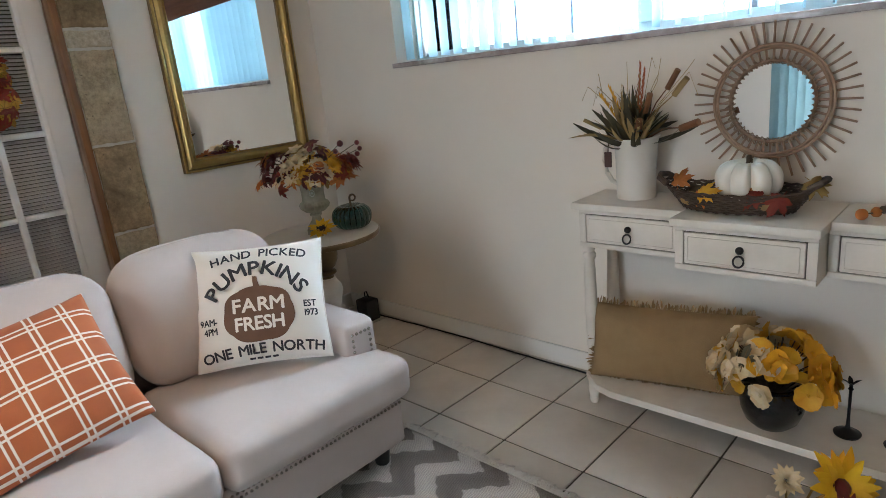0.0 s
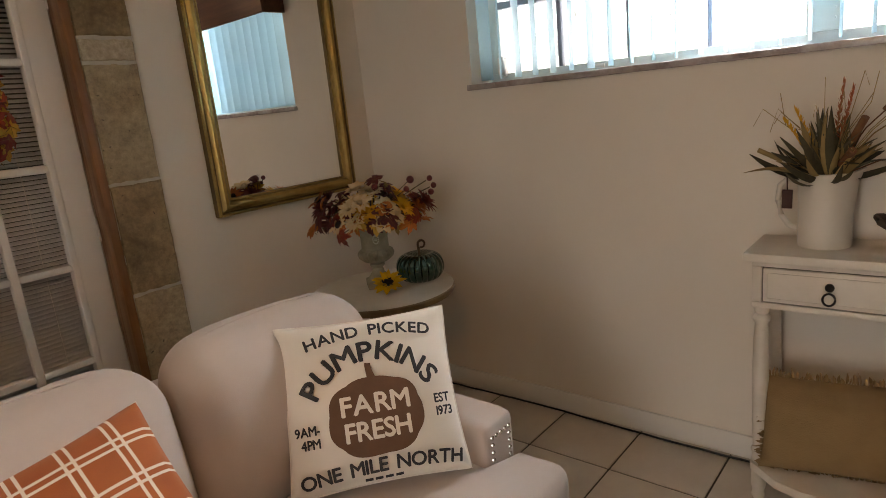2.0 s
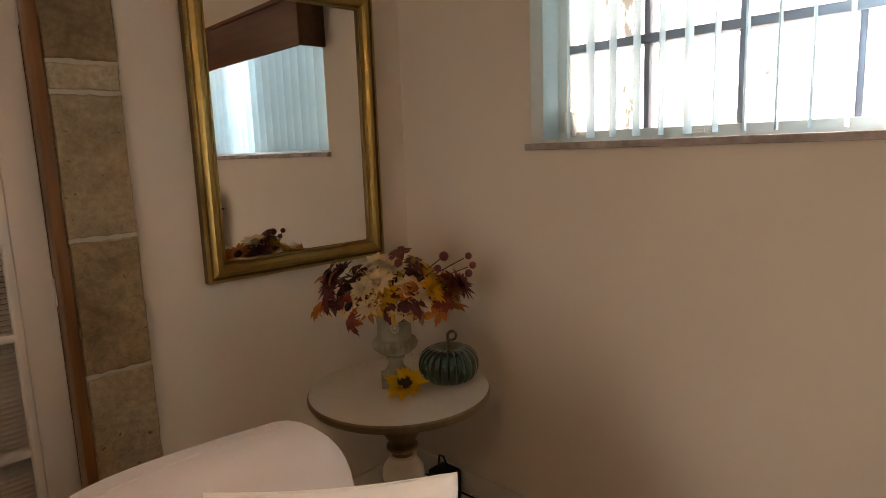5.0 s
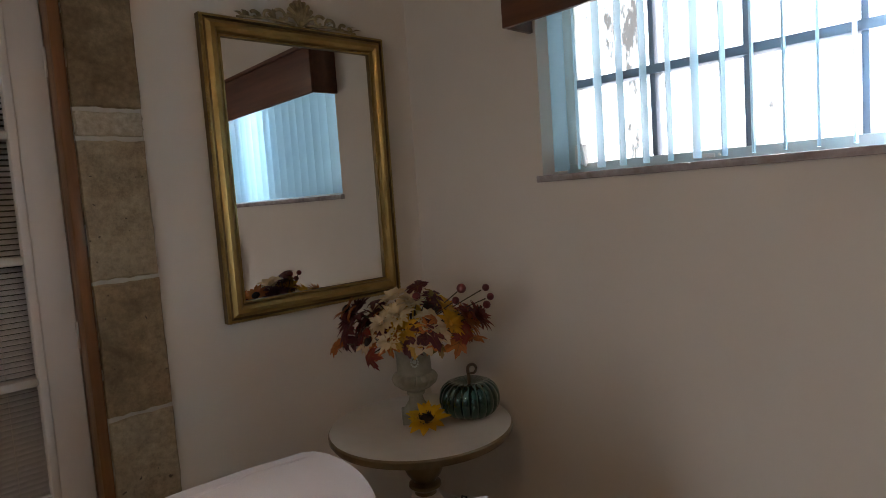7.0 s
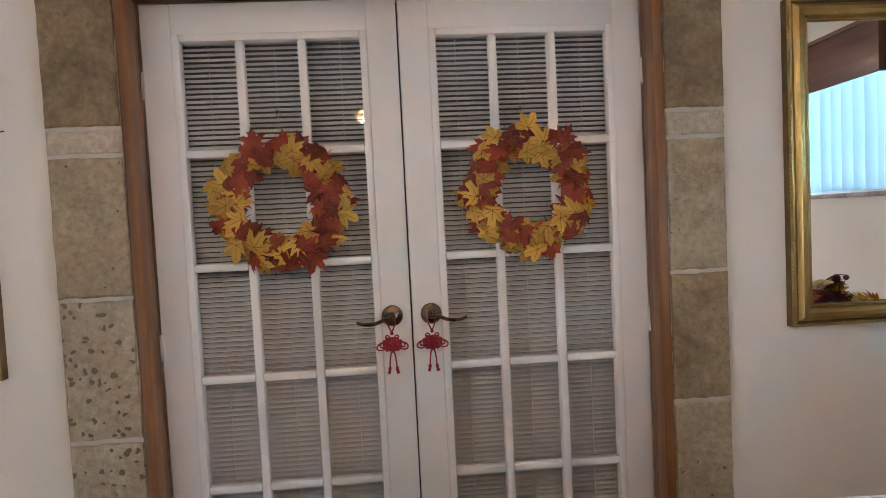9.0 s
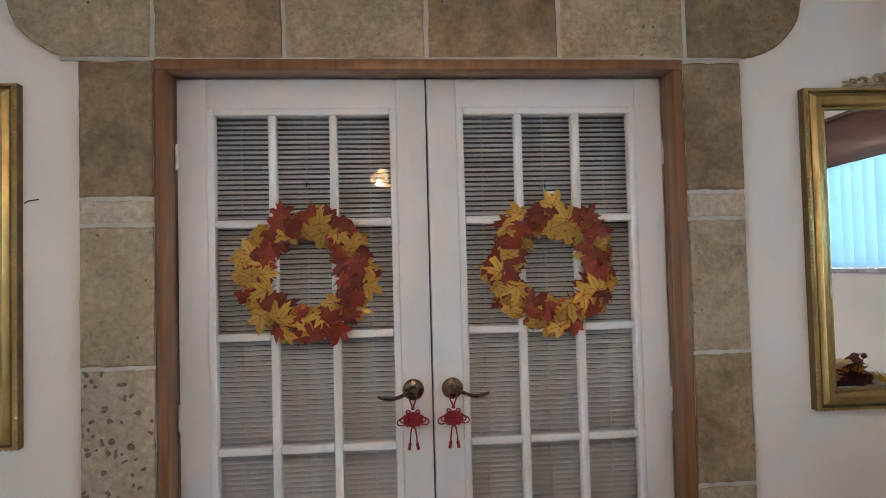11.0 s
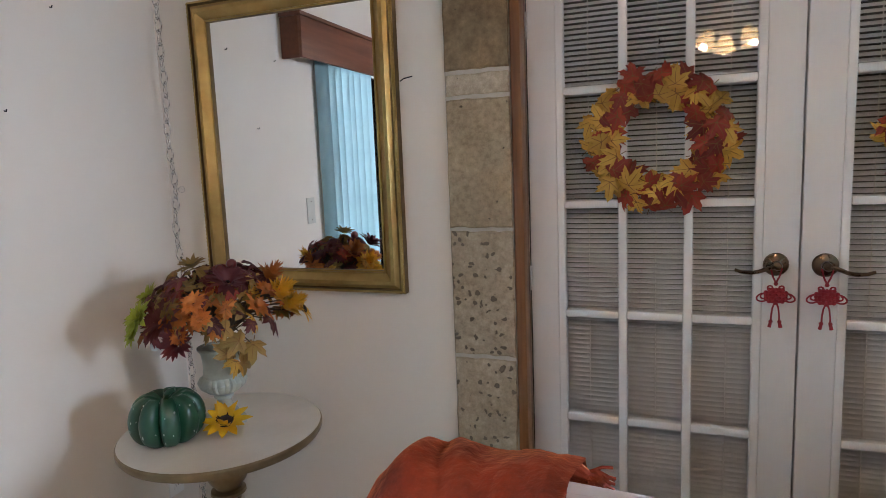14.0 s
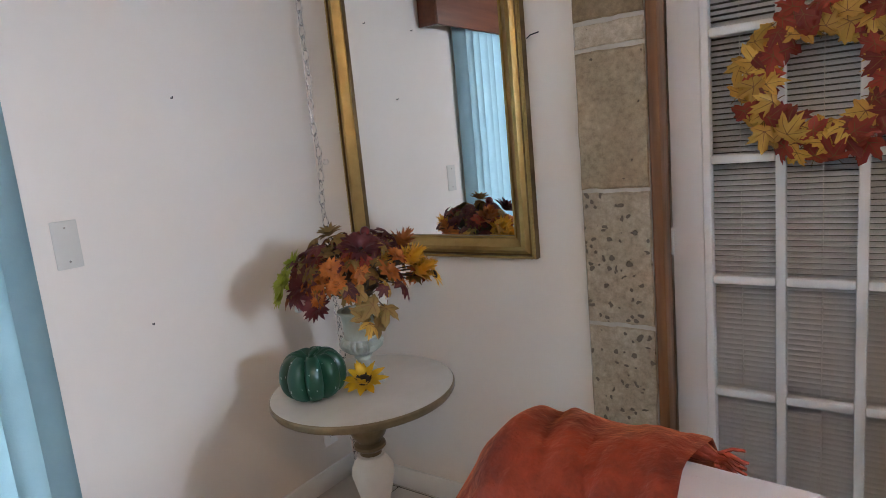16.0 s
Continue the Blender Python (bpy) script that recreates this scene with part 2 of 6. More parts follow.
STEEL = surface("nailhead_steel", (0.55, 0.53, 0.50), 0.25, 1.0)
BLACKFOOT = surface("black_wood", (0.015, 0.014, 0.013), 0.45)
CONSOLE = surface("console_paint", (0.72, 0.645, 0.56), 0.55, 0, (0.62, 0.545, 0.46), 7, 0.10, 50)
# dark colour for the shade in the gaps round the drawers
GAPSHADE = surface("drawer_gap_shade", (0.16, 0.13, 0.105), 0.7)
IRON = surface("black_iron", (0.02, 0.018, 0.017), 0.45, 0.6)
MARBLE = surface("marble_sill", (0.50, 0.43, 0.41), 0.25, 0, (0.22, 0.17, 0.16), 14, 0.02, 60, coat=0.2)
ALU = surface("window_frame_paint", (0.66, 0.72, 0.70), 0.5, 0, (0.60, 0.66, 0.64), 5)
BARS = surface("grey_bars", (0.24, 0.27, 0.32), 0.5, 0.3)
SLAT = surface("blind_vinyl", (0.36, 0.57, 0.66), 0.5, 0, (0.32, 0.53, 0.62), 3, 0.04, thin=0.28)
TEALSLAT = surface("teal_blind_fabric", (0.27, 0.40, 0.42), 0.8, 0, (0.22, 0.34, 0.36), 4, 0.2, 200, thin=0.28)
MINISLAT = surface("mini_blind", (0.78, 0.77, 0.77), 0.45, 0, (0.72, 0.70, 0.69), 3, 0.03)
PANE = pane_material()
CLEAR = glass_material("clear_acrylic", (0.95, 0.96, 0.97), 0.12)
BRONZE = surface("aged_bronze", (0.19, 0.13, 0.08), 0.28, 0.95, (0.09, 0.06, 0.04), 20)
REDCORD = surface("red_cord", (0.36, 0.012, 0.022), 0.7, 0, (0.26, 0.008, 0.015), 40, 0.4, 300)
TABLETOP = surface("cream_tabletop", (0.68, 0.62, 0.545), 0.42, 0, (0.60, 0.54, 0.46), 6, 0.06, 50)
OLDGOLD = surface("table_gold", (0.33, 0.245, 0.14), 0.32, 0.85, (0.17, 0.12, 0.065), 8, 0.15, 60)
URN = surface("urn_verdigris", (0.36, 0.345, 0.27), 0.8, 0, (0.20, 0.185, 0.13), 16, 0.4, 70)
URNPALE = surface("urn_pale", (0.50, 0.53, 0.46), 0.75, 0, (0.33, 0.34, 0.28), 14, 0.4, 70)
TEALGLASS = surface("mercury_teal", (0.010, 0.105, 0.095), 0.12, 0.85, (0.075, 0.055, 0.028), 9, 0.10, 22, coat=1.0)
GREENPUMP = surface("green_glaze", (0.005, 0.046, 0.022), 0.35, 0, (0.009, 0.066, 0.034), 8, 0.2, 40, coat=0.3)
CHALK = surface("worn_white_paint", (0.55, 0.58, 0.54), 0.8)
WHITEPUMP = surface("white_pumpkin", (0.80, 0.74, 0.64), 0.6, 0, (0.74, 0.66, 0.55), 5, 0.15, 40)
STEMBROWN = surface("dry_stem", (0.10, 0.07, 0.04), 0.8, 0, (0.055, 0.037, 0.02), 30, 0.5, 90)
CREAMWARE = surface("cream_pitcher", (0.66, 0.60, 0.52), 0.3, 0, (0.60, 0.535, 0.455), 4, 0.04, 30, coat=0.4)
WICKER = surface("dark_wicker", (0.065, 0.038, 0.024), 0.6, 0, (0.028, 0.017, 0.012), 30, 0.5, 120)
RATTAN = surface("rattan", (0.33, 0.205, 0.125), 0.6, 0, (0.22, 0.13, 0.075), 20, 0.3, 90, 0.15)
BURLAP = surface("burlap", (0.29, 0.178, 0.080), 0.95, 0, (0.22, 0.132, 0.057), 6, 0.8, 260, dist=0.002)
FRINGE = surface("burlap_fringe", (0.30, 0.19, 0.085), 0.95, 0, (0.21, 0.13, 0.055), 20, 0.5, 200)
BLACKPOT = surface("black_glaze", (0.008, 0.008, 0.009), 0.22, 0, (0.012, 0.012, 0.012), 5, 0.05, coat=0.4)
CABLE = surface("black_cable", (0.012, 0.012, 0.012), 0.5)
PLATE = surface("switch_plate", (0.58, 0.545, 0.47), 0.4, 0, (0.55, 0.51, 0.44), 4, 0.02)
FANWHITE = surface("fan_paint", (0.74, 0.72, 0.68), 0.4)
LEAFRED = surface("leaf_red", (0.19, 0.014, 0.009), 0.65, 0, (0.34, 0.048, 0.014), 11, 0.5, 60, 0.35, thin=0.15)
LEAFGOLD = surface("leaf_gold", (0.60, 0.36, 0.060), 0.65, 0, (0.50, 0.22, 0.028), 11, 0.2, 40, 0.28, thin=0.15)
LEAFWINE = surface("leaf_burgundy", (0.085, 0.010, 0.014), 0.6, 0, (0.14, 0.022, 0.018), 12, 0.5, 60, 0.3, thin=0.1)
LEAFORANGE = surface("leaf_orange", (0.58, 0.19, 0.030), 0.65, 0, (0.36, 0.085, 0.020), 14, 0.5, 60, 0.25, thin=0.15)
LEAFOLIVE = surface("leaf_olive", (0.20, 0.135, 0.03), 0.7, 0, (0.36, 0.19, 0.05), 12, 0.5, 60, 0.25, thin=0.1)
LIME = surface("petal_lime", (0.42, 0.46, 0.04), 0.6, 0, (0.30, 0.36, 0.03), 12, 0.3, 60, 0.1, thin=0.2)
PETALCREAM = surface("petal_cream", (0.74, 0.62, 0.42), 0.6, 0, (0.66, 0.44, 0.20), 16, 0.3, 60, 0.12, thin=0.2)
PETALGOLD = surface("petal_yellow", (0.78, 0.42, 0.025), 0.6, 0, (0.62, 0.27, 0.015), 14, 0.3, 60, 0.12, thin=0.2)
SUNYELLOW = surface("sunflower_yellow", (0.80, 0.50, 0.015), 0.55, 0, (0.66, 0.33, 0.01), 14, 0.3, 60, 0.06, thin=0.2)
SEED = surface("seed_heart", (0.028, 0.013, 0.008), 0.9, 0, (0.012, 0.007, 0.005), 60, 0.8, 200)
BERRY = surface("berry_red", (0.17, 0.016, 0.014), 0.3, 0, (0.10, 0.012, 0.012), 20, coat=0.3)
DRYLEAF = surface("dried_leaf", (0.085, 0.070, 0.032), 0.8, 0, (0.038, 0.032, 0.018), 12, 0.4, 70, 0.35)
STRAW = surface("straw", (0.36, 0.24, 0.09), 0.8, 0, (0.25, 0.16, 0.06), 12, 0.4, 90, 0.25)
CATTAIL = surface("cattail", (0.20, 0.085, 0.035), 0.95, 0, (0.14, 0.055, 0.022), 30, 0.6, 200, 0.2)
PLUME = surface("rust_plume", (0.42, 0.13, 0.05), 0.95, 0, (0.30, 0.08, 0.03), 30, 0.6, 200, 0.15)
TAGBROWN = surface("brown_tag", (0.06, 0.02, 0.015), 0.7)
RUG = rug_material()
SHADE = surface("lamp_glass", (0.9, 0.80, 0.62), 0.4, 0, (0.86, 0.74, 0.55), 6, 0.05, 40, thin=0.6)
for nd in SHADE.node_tree.nodes:
    if nd.type == "BSDF_PRINCIPLED":
        nd.inputs["Emission Color"].default_value = (1.0, 0.66, 0.30, 1)
        nd.inputs["Emission Strength"].default_value = 11.0
GARDEN = backdrop_material(OUTSIDE)
PATIO = backdrop_material(11.0)
LAWN = surface("garden_ground", (0.10, 0.13, 0.05), 0.95, 0, (0.16, 0.15, 0.08), 1.5, 0.5, 20)
LEAFVEIN = surface("leaf_vein", (0.20, 0.085, 0.018), 0.7)
# near-black stands in for missing light, so the blind gaps look dark
DARKROOM = surface("next_room_unlit", (0.07, 0.065, 0.06), 0.8)


# ---- builders ----
def mesh_from(name, bm, *mats, sharp=38):
    me = bpy.data.meshes.new(name)
    bmesh.ops.recalc_face_normals(bm, faces=bm.faces)
    bm.to_mesh(me)
    bm.free()
    for p in me.polygons:
        p.use_smooth = True
    me.set_sharp_from_angle(angle=radians(sharp))
    for m in mats:
        me.materials.append(m)
    return me


def part(name, bm, material, parent, label="", m=None, sharp=38):
    mats = material if isinstance(material, tuple) else (material,)
    me = bm if isinstance(bm, bpy.types.Mesh) else mesh_from(name, bm, *mats, sharp=sharp)
    ob = new(name, me)
    ob.parent = parent
    if m is not None:
        ob.matrix_basis = m
    return tagged(ob, label)


def thing(name, place, label, category, group="", kind="", rz=0.0):
    ob = new(name)
    ob.empty_display_size = 0.05
    ob.matrix_basis = pose(*place, 0, 0, rz)
    return tagged(ob, label, category, group, kind)


def solid(name, bm, material, label, category, group="", kind="", m=None, sharp=38):
    mats = material if isinstance(material, tuple) else (material,)
    ob = new(name, mesh_from(name, bm, *mats, sharp=sharp))
    if m is not None:
        ob.matrix_basis = m
    return tagged(ob, label, category, group, kind)


def box(bm, x0, x1, y0, y1, z0, z1, bevel=0.0, seg=2, mat=0):
    m = Matrix.LocRotScale(((x0 + x1) / 2, (y0 + y1) / 2, (z0 + z1) / 2), None, (abs(x1 - x0), abs(y1 - y0), abs(z1 - z0)))
    vs = bmesh.ops.create_cube(bm, size=1, matrix=m)["verts"]
    faces = {f for v in vs for f in v.link_faces}
    if bevel:
        es = list({e for v in vs for e in v.link_edges})
        out = bmesh.ops.bevel(bm, geom=es, offset=bevel, segments=seg, affect="EDGES", profile=0.5)
        faces = set(out["faces"]) | {f for f in faces if f.is_valid}
    for f in faces:
        f.material_index = mat
    return bm


def fresh():
    return bmesh.new()


def lathe(bm, prof, seg=28, at=(0, 0, 0), ribs=0, amp=0.0, axis=None, mat=0):
    """Turn a profile of (radius, height) round an axis; ribs swell the wall like a pumpkin's."""
    rings = []
    m = axis if axis is not None else Matrix.Translation(at)
    for r, z in prof:
        ring = []
        for i in range(seg):
            a = 2 * math.pi * i / seg
            k = r * (1 - amp * (1 - abs(math.cos(a * ribs / 2))) ** 2) if ribs else r
            ring.append(bm.verts.new(m @ Vector((k * math.cos(a), k * math.sin(a), z))))
        rings.append(ring)
    for a, b in zip(rings, rings[1:]):
        for i in range(seg):
            j = (i + 1) % seg
            bm.faces.new((a[i], a[j], b[j], b[i])).material_index = mat
    for ring in (rings[0], rings[-1]):
        bm.faces.new(ring).material_index = mat
    return bm


def tube(bm, pts, r, seg=6, r2=None, mat=0, closed=False):
    pts = [Vector(p) for p in pts]
    n = len(pts)
    rings = []
    for i, p in enumerate(pts):
        a, b = (pts[i - 1] if i or closed else p), (pts[(i + 1) % n] if i < n - 1 or closed else p)
        d = (b - a).normalized()
        s = d.cross(Vector((0.13, 0.27, 0.95))).normalized()
        u = s.cross(d)
        k = r if r2 is None else r + (r2 - r) * i / max(n - 1, 1)
        rings.append([bm.verts.new(p + k * (math.cos(2 * math.pi * j / seg) * s + math.sin(2 * math.pi * j / seg) * u)) for j in range(seg)])
    pairs = list(zip(rings, rings[1:])) + ([(rings[-1], rings[0])] if closed else [])
    for a, b in pairs:
        for j in range(seg):
            q = (j + 1) % seg
            bm.faces.new((a[j], a[q], b[q], b[j])).material_index = mat
    if not closed:
        for ring in (rings[0], rings[-1]):
            bm.faces.new(ring).material_index = mat
    return bm


def ball(bm, c, r, seg=10, mat=0, flat=1.0):
    vs = bmesh.ops.create_uvsphere(bm, u_segments=seg, v_segments=max(seg // 2, 4), radius=r, matrix=Matrix.Translation(c) @ Matrix.Diagonal((1, 1, flat, 1)))["verts"]
    for f in {f for v in vs for f in v.link_faces}:
        f.material_index = mat
    return bm


def cushion(x0, x1, y0, y1, z0, z1, r, puff=0.0, face="z", cuts=14, wrinkle=0.003, seed=0.0):
    """A stuffed box with round edges; puff swells the side named by face."""
    bm = fresh()
    lo, hi = Vector((x0, y0, z0)), Vector((x1, y1, z1))
    c, h = (lo + hi) / 2, (hi - lo) / 2
    bmesh.ops.create_cube(bm, size=2)
    bmesh.ops.subdivide_edges(bm, edges=bm.edges[:], cuts=cuts, use_grid_fill=True)
    i = "xyz".index(face[-1])
    a, b = [k for k in range(3) if k != i]
    for v in bm.verts:
        n = v.co.copy()
        p = Vector([math.copysign(abs(n[k]) ** 0.8, n[k]) * h[k] for k in range(3)])
        q = Vector([max(-h[k] + r, min(h[k] - r, p[k])) for k in range(3)])
        d = p - q
        if d.length > 1e-6:
            p = q + d.normalized() * r
        w = max(0, 1 - n[a] ** 2) * max(0, 1 - n[b] ** 2)
        p[i] += puff * w * (n[i] if abs(n[i]) > 0.5 else 0)
        k = noise.noise((p + c) * 9 + Vector((seed, 0, 0)))
        p += n.normalized() * wrinkle * k
        v.co = p + c
    return bm


def pillow_height(u, v, t):
    w = max(0.0, 1 - abs(u) ** 2.4) * max(0.0, 1 - abs(v) ** 2.4)
    return t * w ** 0.55


def pillow_mesh(w, h, t, n=22, wrinkle=0.004, seed=0.0):
    """A square cushion lying in the xy plane; corners stay sharp and thin."""
    bm = fresh()
    sides = []
    for s in (1, -1):
        g = []
        for j in range(n + 1):
            row = []
            for i in range(n + 1):
                u, v = 2 * i / n - 1, 2 * j / n - 1
                pinch = 1 - 0.055 * (1 - v * v) * abs(u) ** 3 * 1.0
                pinch2 = 1 - 0.055 * (1 - u * u) * abs(v) ** 3
                z = s * (pillow_height(u, v, t) + 0.004)
                z += wrinkle * noise.noise(Vector((u * 3 + seed, v * 3, s))) * (1 - max(abs(u), abs(v)) ** 6)
                row.append(bm.verts.new((u * w / 2 * pinch, v * h / 2 * pinch2, z)))
            g.append(row)
        for j in range(n):
            for i in range(n):
                q = (g[j][i], g[j][i + 1], g[j + 1][i + 1], g[j + 1][i])
                bm.faces.new(q if s > 0 else q[::-1])
        rim = [g[0][i] for i in range(n)] + [g[j][n] for j in range(n)] + [g[n][n - i] for i in range(n)] + [g[n - j][0] for j in range(n)]
        sides.append(rim)
    a, b = sides
    for i in range(len(a)):
        j = (i + 1) % len(a)
        bm.faces.new((a[i], b[i], b[j], a[j]))
    return bm


def maple(size, lobes=5, curl=0.25, seed=0):
    """One maple leaf with toothed lobes, ridged between its veins, stem end at the origin, tip along +y; veins are material 1."""
    rnd = random.Random(seed)
    bm = fresh()
    half = [(0, 1.08, 1), (9, 0.86, 0), (16, 0.90, 0), (22, 0.60, 0), (30, 0.50, 0), (37, 0.68, 0), (45, 0.78, 0), (53, 0.98, 1), (60, 0.72, 0), (69, 0.74, 0), (76, 0.50, 0), (86, 0.46, 0), (97, 0.62, 0), (108, 0.72, 1), (120, 0.52, 0), (135, 0.50, 0), (158, 0.36, 0), (180, 0.22, 0)]
    outline = half + [(-a, r, v) for a, r, v in reversed(half[1:-1])]
    droop = [rnd.uniform(-0.10, 0.16) for _ in range(5)]
    c0 = Vector((0, 0.30 * size, 0))
    mid, rim, veins = [], [], []
    top = bm.verts.new(c0)
    for a, r, v in outline:
        lobe = droop[int((a + 180) // 72) % 5]
        a = radians(a + rnd.uniform(-2.5, 2.5))
        r *= size * 0.60 * rnd.uniform(0.94, 1.05)
        d = Vector((math.sin(a), math.cos(a), 0))
        ridge = -0.012 if v else 0.020
        mid.append(bm.verts.new(c0 + d * r * 0.52 + Vector((0, 0, size * (ridge - 0.27 * curl * (r / size) ** 2)))))
        rim.append(bm.verts.new(c0 + d * r + Vector((0, 0, size * (ridge * 0.5 - (curl + lobe) * (r / size) ** 2 * 1.4 + rnd.uniform(-0.02, 0.02))))))
        if v:
            veins.append((mid[-1].co.copy(), rim[-1].co.copy(), d))
    n = len(rim)
    for i in range(n):
        j = (i + 1) % n
        bm.faces.new((top, mid[i], mid[j]))
        bm.faces.new((mid[i], rim[i], rim[j], mid[j]))
    for m, q, d in veins:
        s = Vector((d.y, -d.x, 0)) * 0.011 * size
        lift = Vector((0, 0, 0.010 * size))
        e = m.lerp(q, 0.75) + lift
        p = [bm.verts.new(v) for v in (c0 - s + lift, c0 + s + lift, m + s * 0.7 + lift, m - s * 0.7 + lift, e)]
        bm.faces.new((p[0], p[1], p[2], p[3])).material_index = 1
        bm.faces.new((p[3], p[2], p[4])).material_index = 1
    tube(bm, [(0, 0.16 * size, 0), (0, -0.10 * size, -0.03 * size)], 0.012 * size, 4, mat=1)
    return bm


def blade(bm, base, tip, width, bend=0.0, n=5, mat=0, twist=0.0):
    """A long leaf or petal as a strip with a fold, from base to tip."""
    base, tip = Vector(base), Vector(tip)
    d = tip - base
    s = d.cross(Vector((0, 0, 1)))
    s = (s if s.length > 1e-5 else Vector((1, 0, 0))).normalized()
    s = Matrix.Rotation(twist, 3, d.normalized()) @ s
    up = s.cross(d).normalized()
    rows = []
    for i in range(n + 1):
        f = i / n
        w = width * (math.sin(math.pi * min(0.12 + 0.88 * f, 0.985)) ** 0.75)
        p = base + d * f + up * bend * math.sin(math.pi * f)
        rows.append([bm.verts.new(p - s * w / 2), bm.verts.new(p - up * w * 0.14), bm.verts.new(p + s * w / 2)])
    for a, b in zip(rows, rows[1:]):
        for k in range(2):
            bm.faces.new((a[k], a[k + 1], b[k + 1], b[k])).material_index = mat
    return bm


def blossom(r, petals=5, seed=0):
    """A round-petalled blossom facing +z."""
    rnd = random.Random(seed)
    bm = fresh()
    for i in range(petals):
        a = 2 * math.pi * (i + rnd.uniform(-0.12, 0.12)) / petals
        rr = r * rnd.uniform(0.88, 1.08)
        c, s = math.cos(a), math.sin(a)
        n, rows = 5, []
        for j in range(n + 1):
            f = j / n
            w = rr * 0.62 * math.sin(math.pi * (0.10 + 0.86 * f)) ** 0.6
            x, z = rr * (0.06 + 0.94 * f), rr * (0.55 * f - 0.30 * f * f)
            rows.append([bm.verts.new((x * c - k * w * s, x * s + k * w * c, z + 0.14 * rr * abs(k))) for k in (-1, -0.5, 0, 0.5, 1)])
        for p, q in zip(rows, rows[1:]):
            for k in range(4):
                bm.faces.new((p[k], p[k + 1], q[k + 1], q[k]))
    ball(bm, (0, 0, 0.12 * r), 0.13 * r, 8)
    return bm


def daisy(r, petals=14, layers=1, cup=0.25, heart=0.3, seed=0):
    """A flower head facing +z; petals are material 0, the heart is material 1."""
    rnd = random.Random(seed)
    bm = fresh()
    for L in range(layers):
        k = 1 - 0.24 * L
        for i in range(petals):
            a = 2 * math.pi * (i + 0.5 * L + rnd.uniform(-0.18, 0.18)) / petals
            rr = r * k * rnd.uniform(0.80, 1.10)
            z = r * (cup * (0.5 + 0.40 * L) + rnd.uniform(-0.14, 0.20))
            blade(bm, (0.12 * r * math.cos(a), 0.12 * r * math.sin(a), 0.02 * r * L), (rr * math.cos(a), rr * math.sin(a), z), 2.7 * r * k / petals * 1.25 + 0.006, 0.10 * r, 4)
    if heart:
        ball(bm, (0, 0, 0.10 * r), heart * r, 10, 1, 0.55)
    return bm


def pumpkin(r, h, ribs=9, amp=0.24, seg=72, dip=0.16):
    bm = fresh()
    prof = [(0.04 * r, 0.0), (0.45 * r, 0.0)]
    for i in range(1, 15):
        a = -math.pi / 2 + math.pi * i / 15
        prof.append((r * (0.30 + 0.70 * math.cos(a) ** 0.72), h * (0.5 + 0.5 * math.sin(a) * 1.0)))
    prof += [(0.20 * r, h * (1 - dip * 0.7)), (0.05 * r, h * (1 - dip))]
    return lathe(bm, prof, seg, ribs=ribs, amp=amp)


def facing(place, normal, spin=0.0):
    """A pose at place whose +z looks along normal."""
    q = Vector(normal).normalized().to_track_quat("Z", "Y")
    return Matrix.Translation(place) @ q.to_matrix().to_4x4() @ Matrix.Rotation(spin, 4, "Z")


def letters(text, size, font_width=1.0):
    """The outline of a text as mesh vertices and faces, centred, in the xy plane."""
    cu = bpy.data.curves.new("lettering", "FONT")
    cu.body, cu.size, cu.align_x, cu.align_y = text, size, "CENTER", "CENTER"
    cu.resolution_u, cu.offset = 3, 0.0
    ob = bpy.data.objects.new("lettering", cu)
    scene.collection.objects.link(ob)
    bpy.context.view_layer.update()
    me = bpy.data.meshes.new_from_object(ob.evaluated_get(bpy.context.evaluated_depsgraph_get()))
    verts = [(v.co.x * font_width, v.co.y) for v in me.vertices]
    faces = [tuple(p.vertices) for p in me.polygons]
    bpy.data.objects.remove(ob)
    bpy.data.curves.remove(cu)
    bpy.data.meshes.remove(me)
    return verts, faces


# ---- the room ----
XW, XE, YN, YS, ZC = -1.88, 2.28, 3.045, -2.60, 2.46       # west, east, north, south, ceiling
WY0, WY1, WZ0, WZ1 = -0.20, 2.392, 1.396, 2.06            # window opening in the east wall
DX0, DX1, DZ1 = -0.543, 1.021, 2.066                        # rough opening of the double door
SY0, SY1, SZ1 = -0.30, 1.895, 2.03                         # sliding door opening in the west wall


def structure(name, bm, material, label, category, sharp=38):
    return solid(name, bm, material, label, category, kind="structure", sharp=sharp)


b = fresh()
for y0, y1, z0, z1 in ((YS - 0.2, YN + 0.2, -0.1, WZ0 - 0.022), (YS - 0.2, YN + 0.2, WZ1, ZC), (YS - 0.2, WY0, WZ0 - 0.022, WZ1), (WY1, YN + 0.2, WZ0 - 0.022, WZ1)):
    box(b, XE, XE + 0.24, y0, y1, z0, z1)
structure("wall_east", b, WALL, "beige painted plaster wall under a long high window", "wall")
b = fresh()
for x0, x1, z0, z1 in ((XW, DX0, -0.1, ZC), (DX1, XE, -0.1, ZC), (DX0, DX1, DZ1, ZC)):
    box(b, x0, x1, YN, YN + 0.20, z0, z1)
structure("wall_north", b, WALL, "off-white plaster wall around the stone doorway", "wall")
b = fresh()
for y0, y1, z0, z1 in ((YS - 0.2, SY0, -0.1, ZC), (SY1, YN + 0.2, -0.1, ZC), (SY0, SY1, SZ1, ZC)):
    box(b, XW - 0.2, XW, y0, y1, z0, z1)
structure("wall_west", b, WALL, "off-white plaster wall with small nail holes", "wall")
structure("wall_south", box(fresh(), XW, XE, YS - 0.2, YS, -0.1, ZC), WALL, "plain off-white plaster wall", "wall")
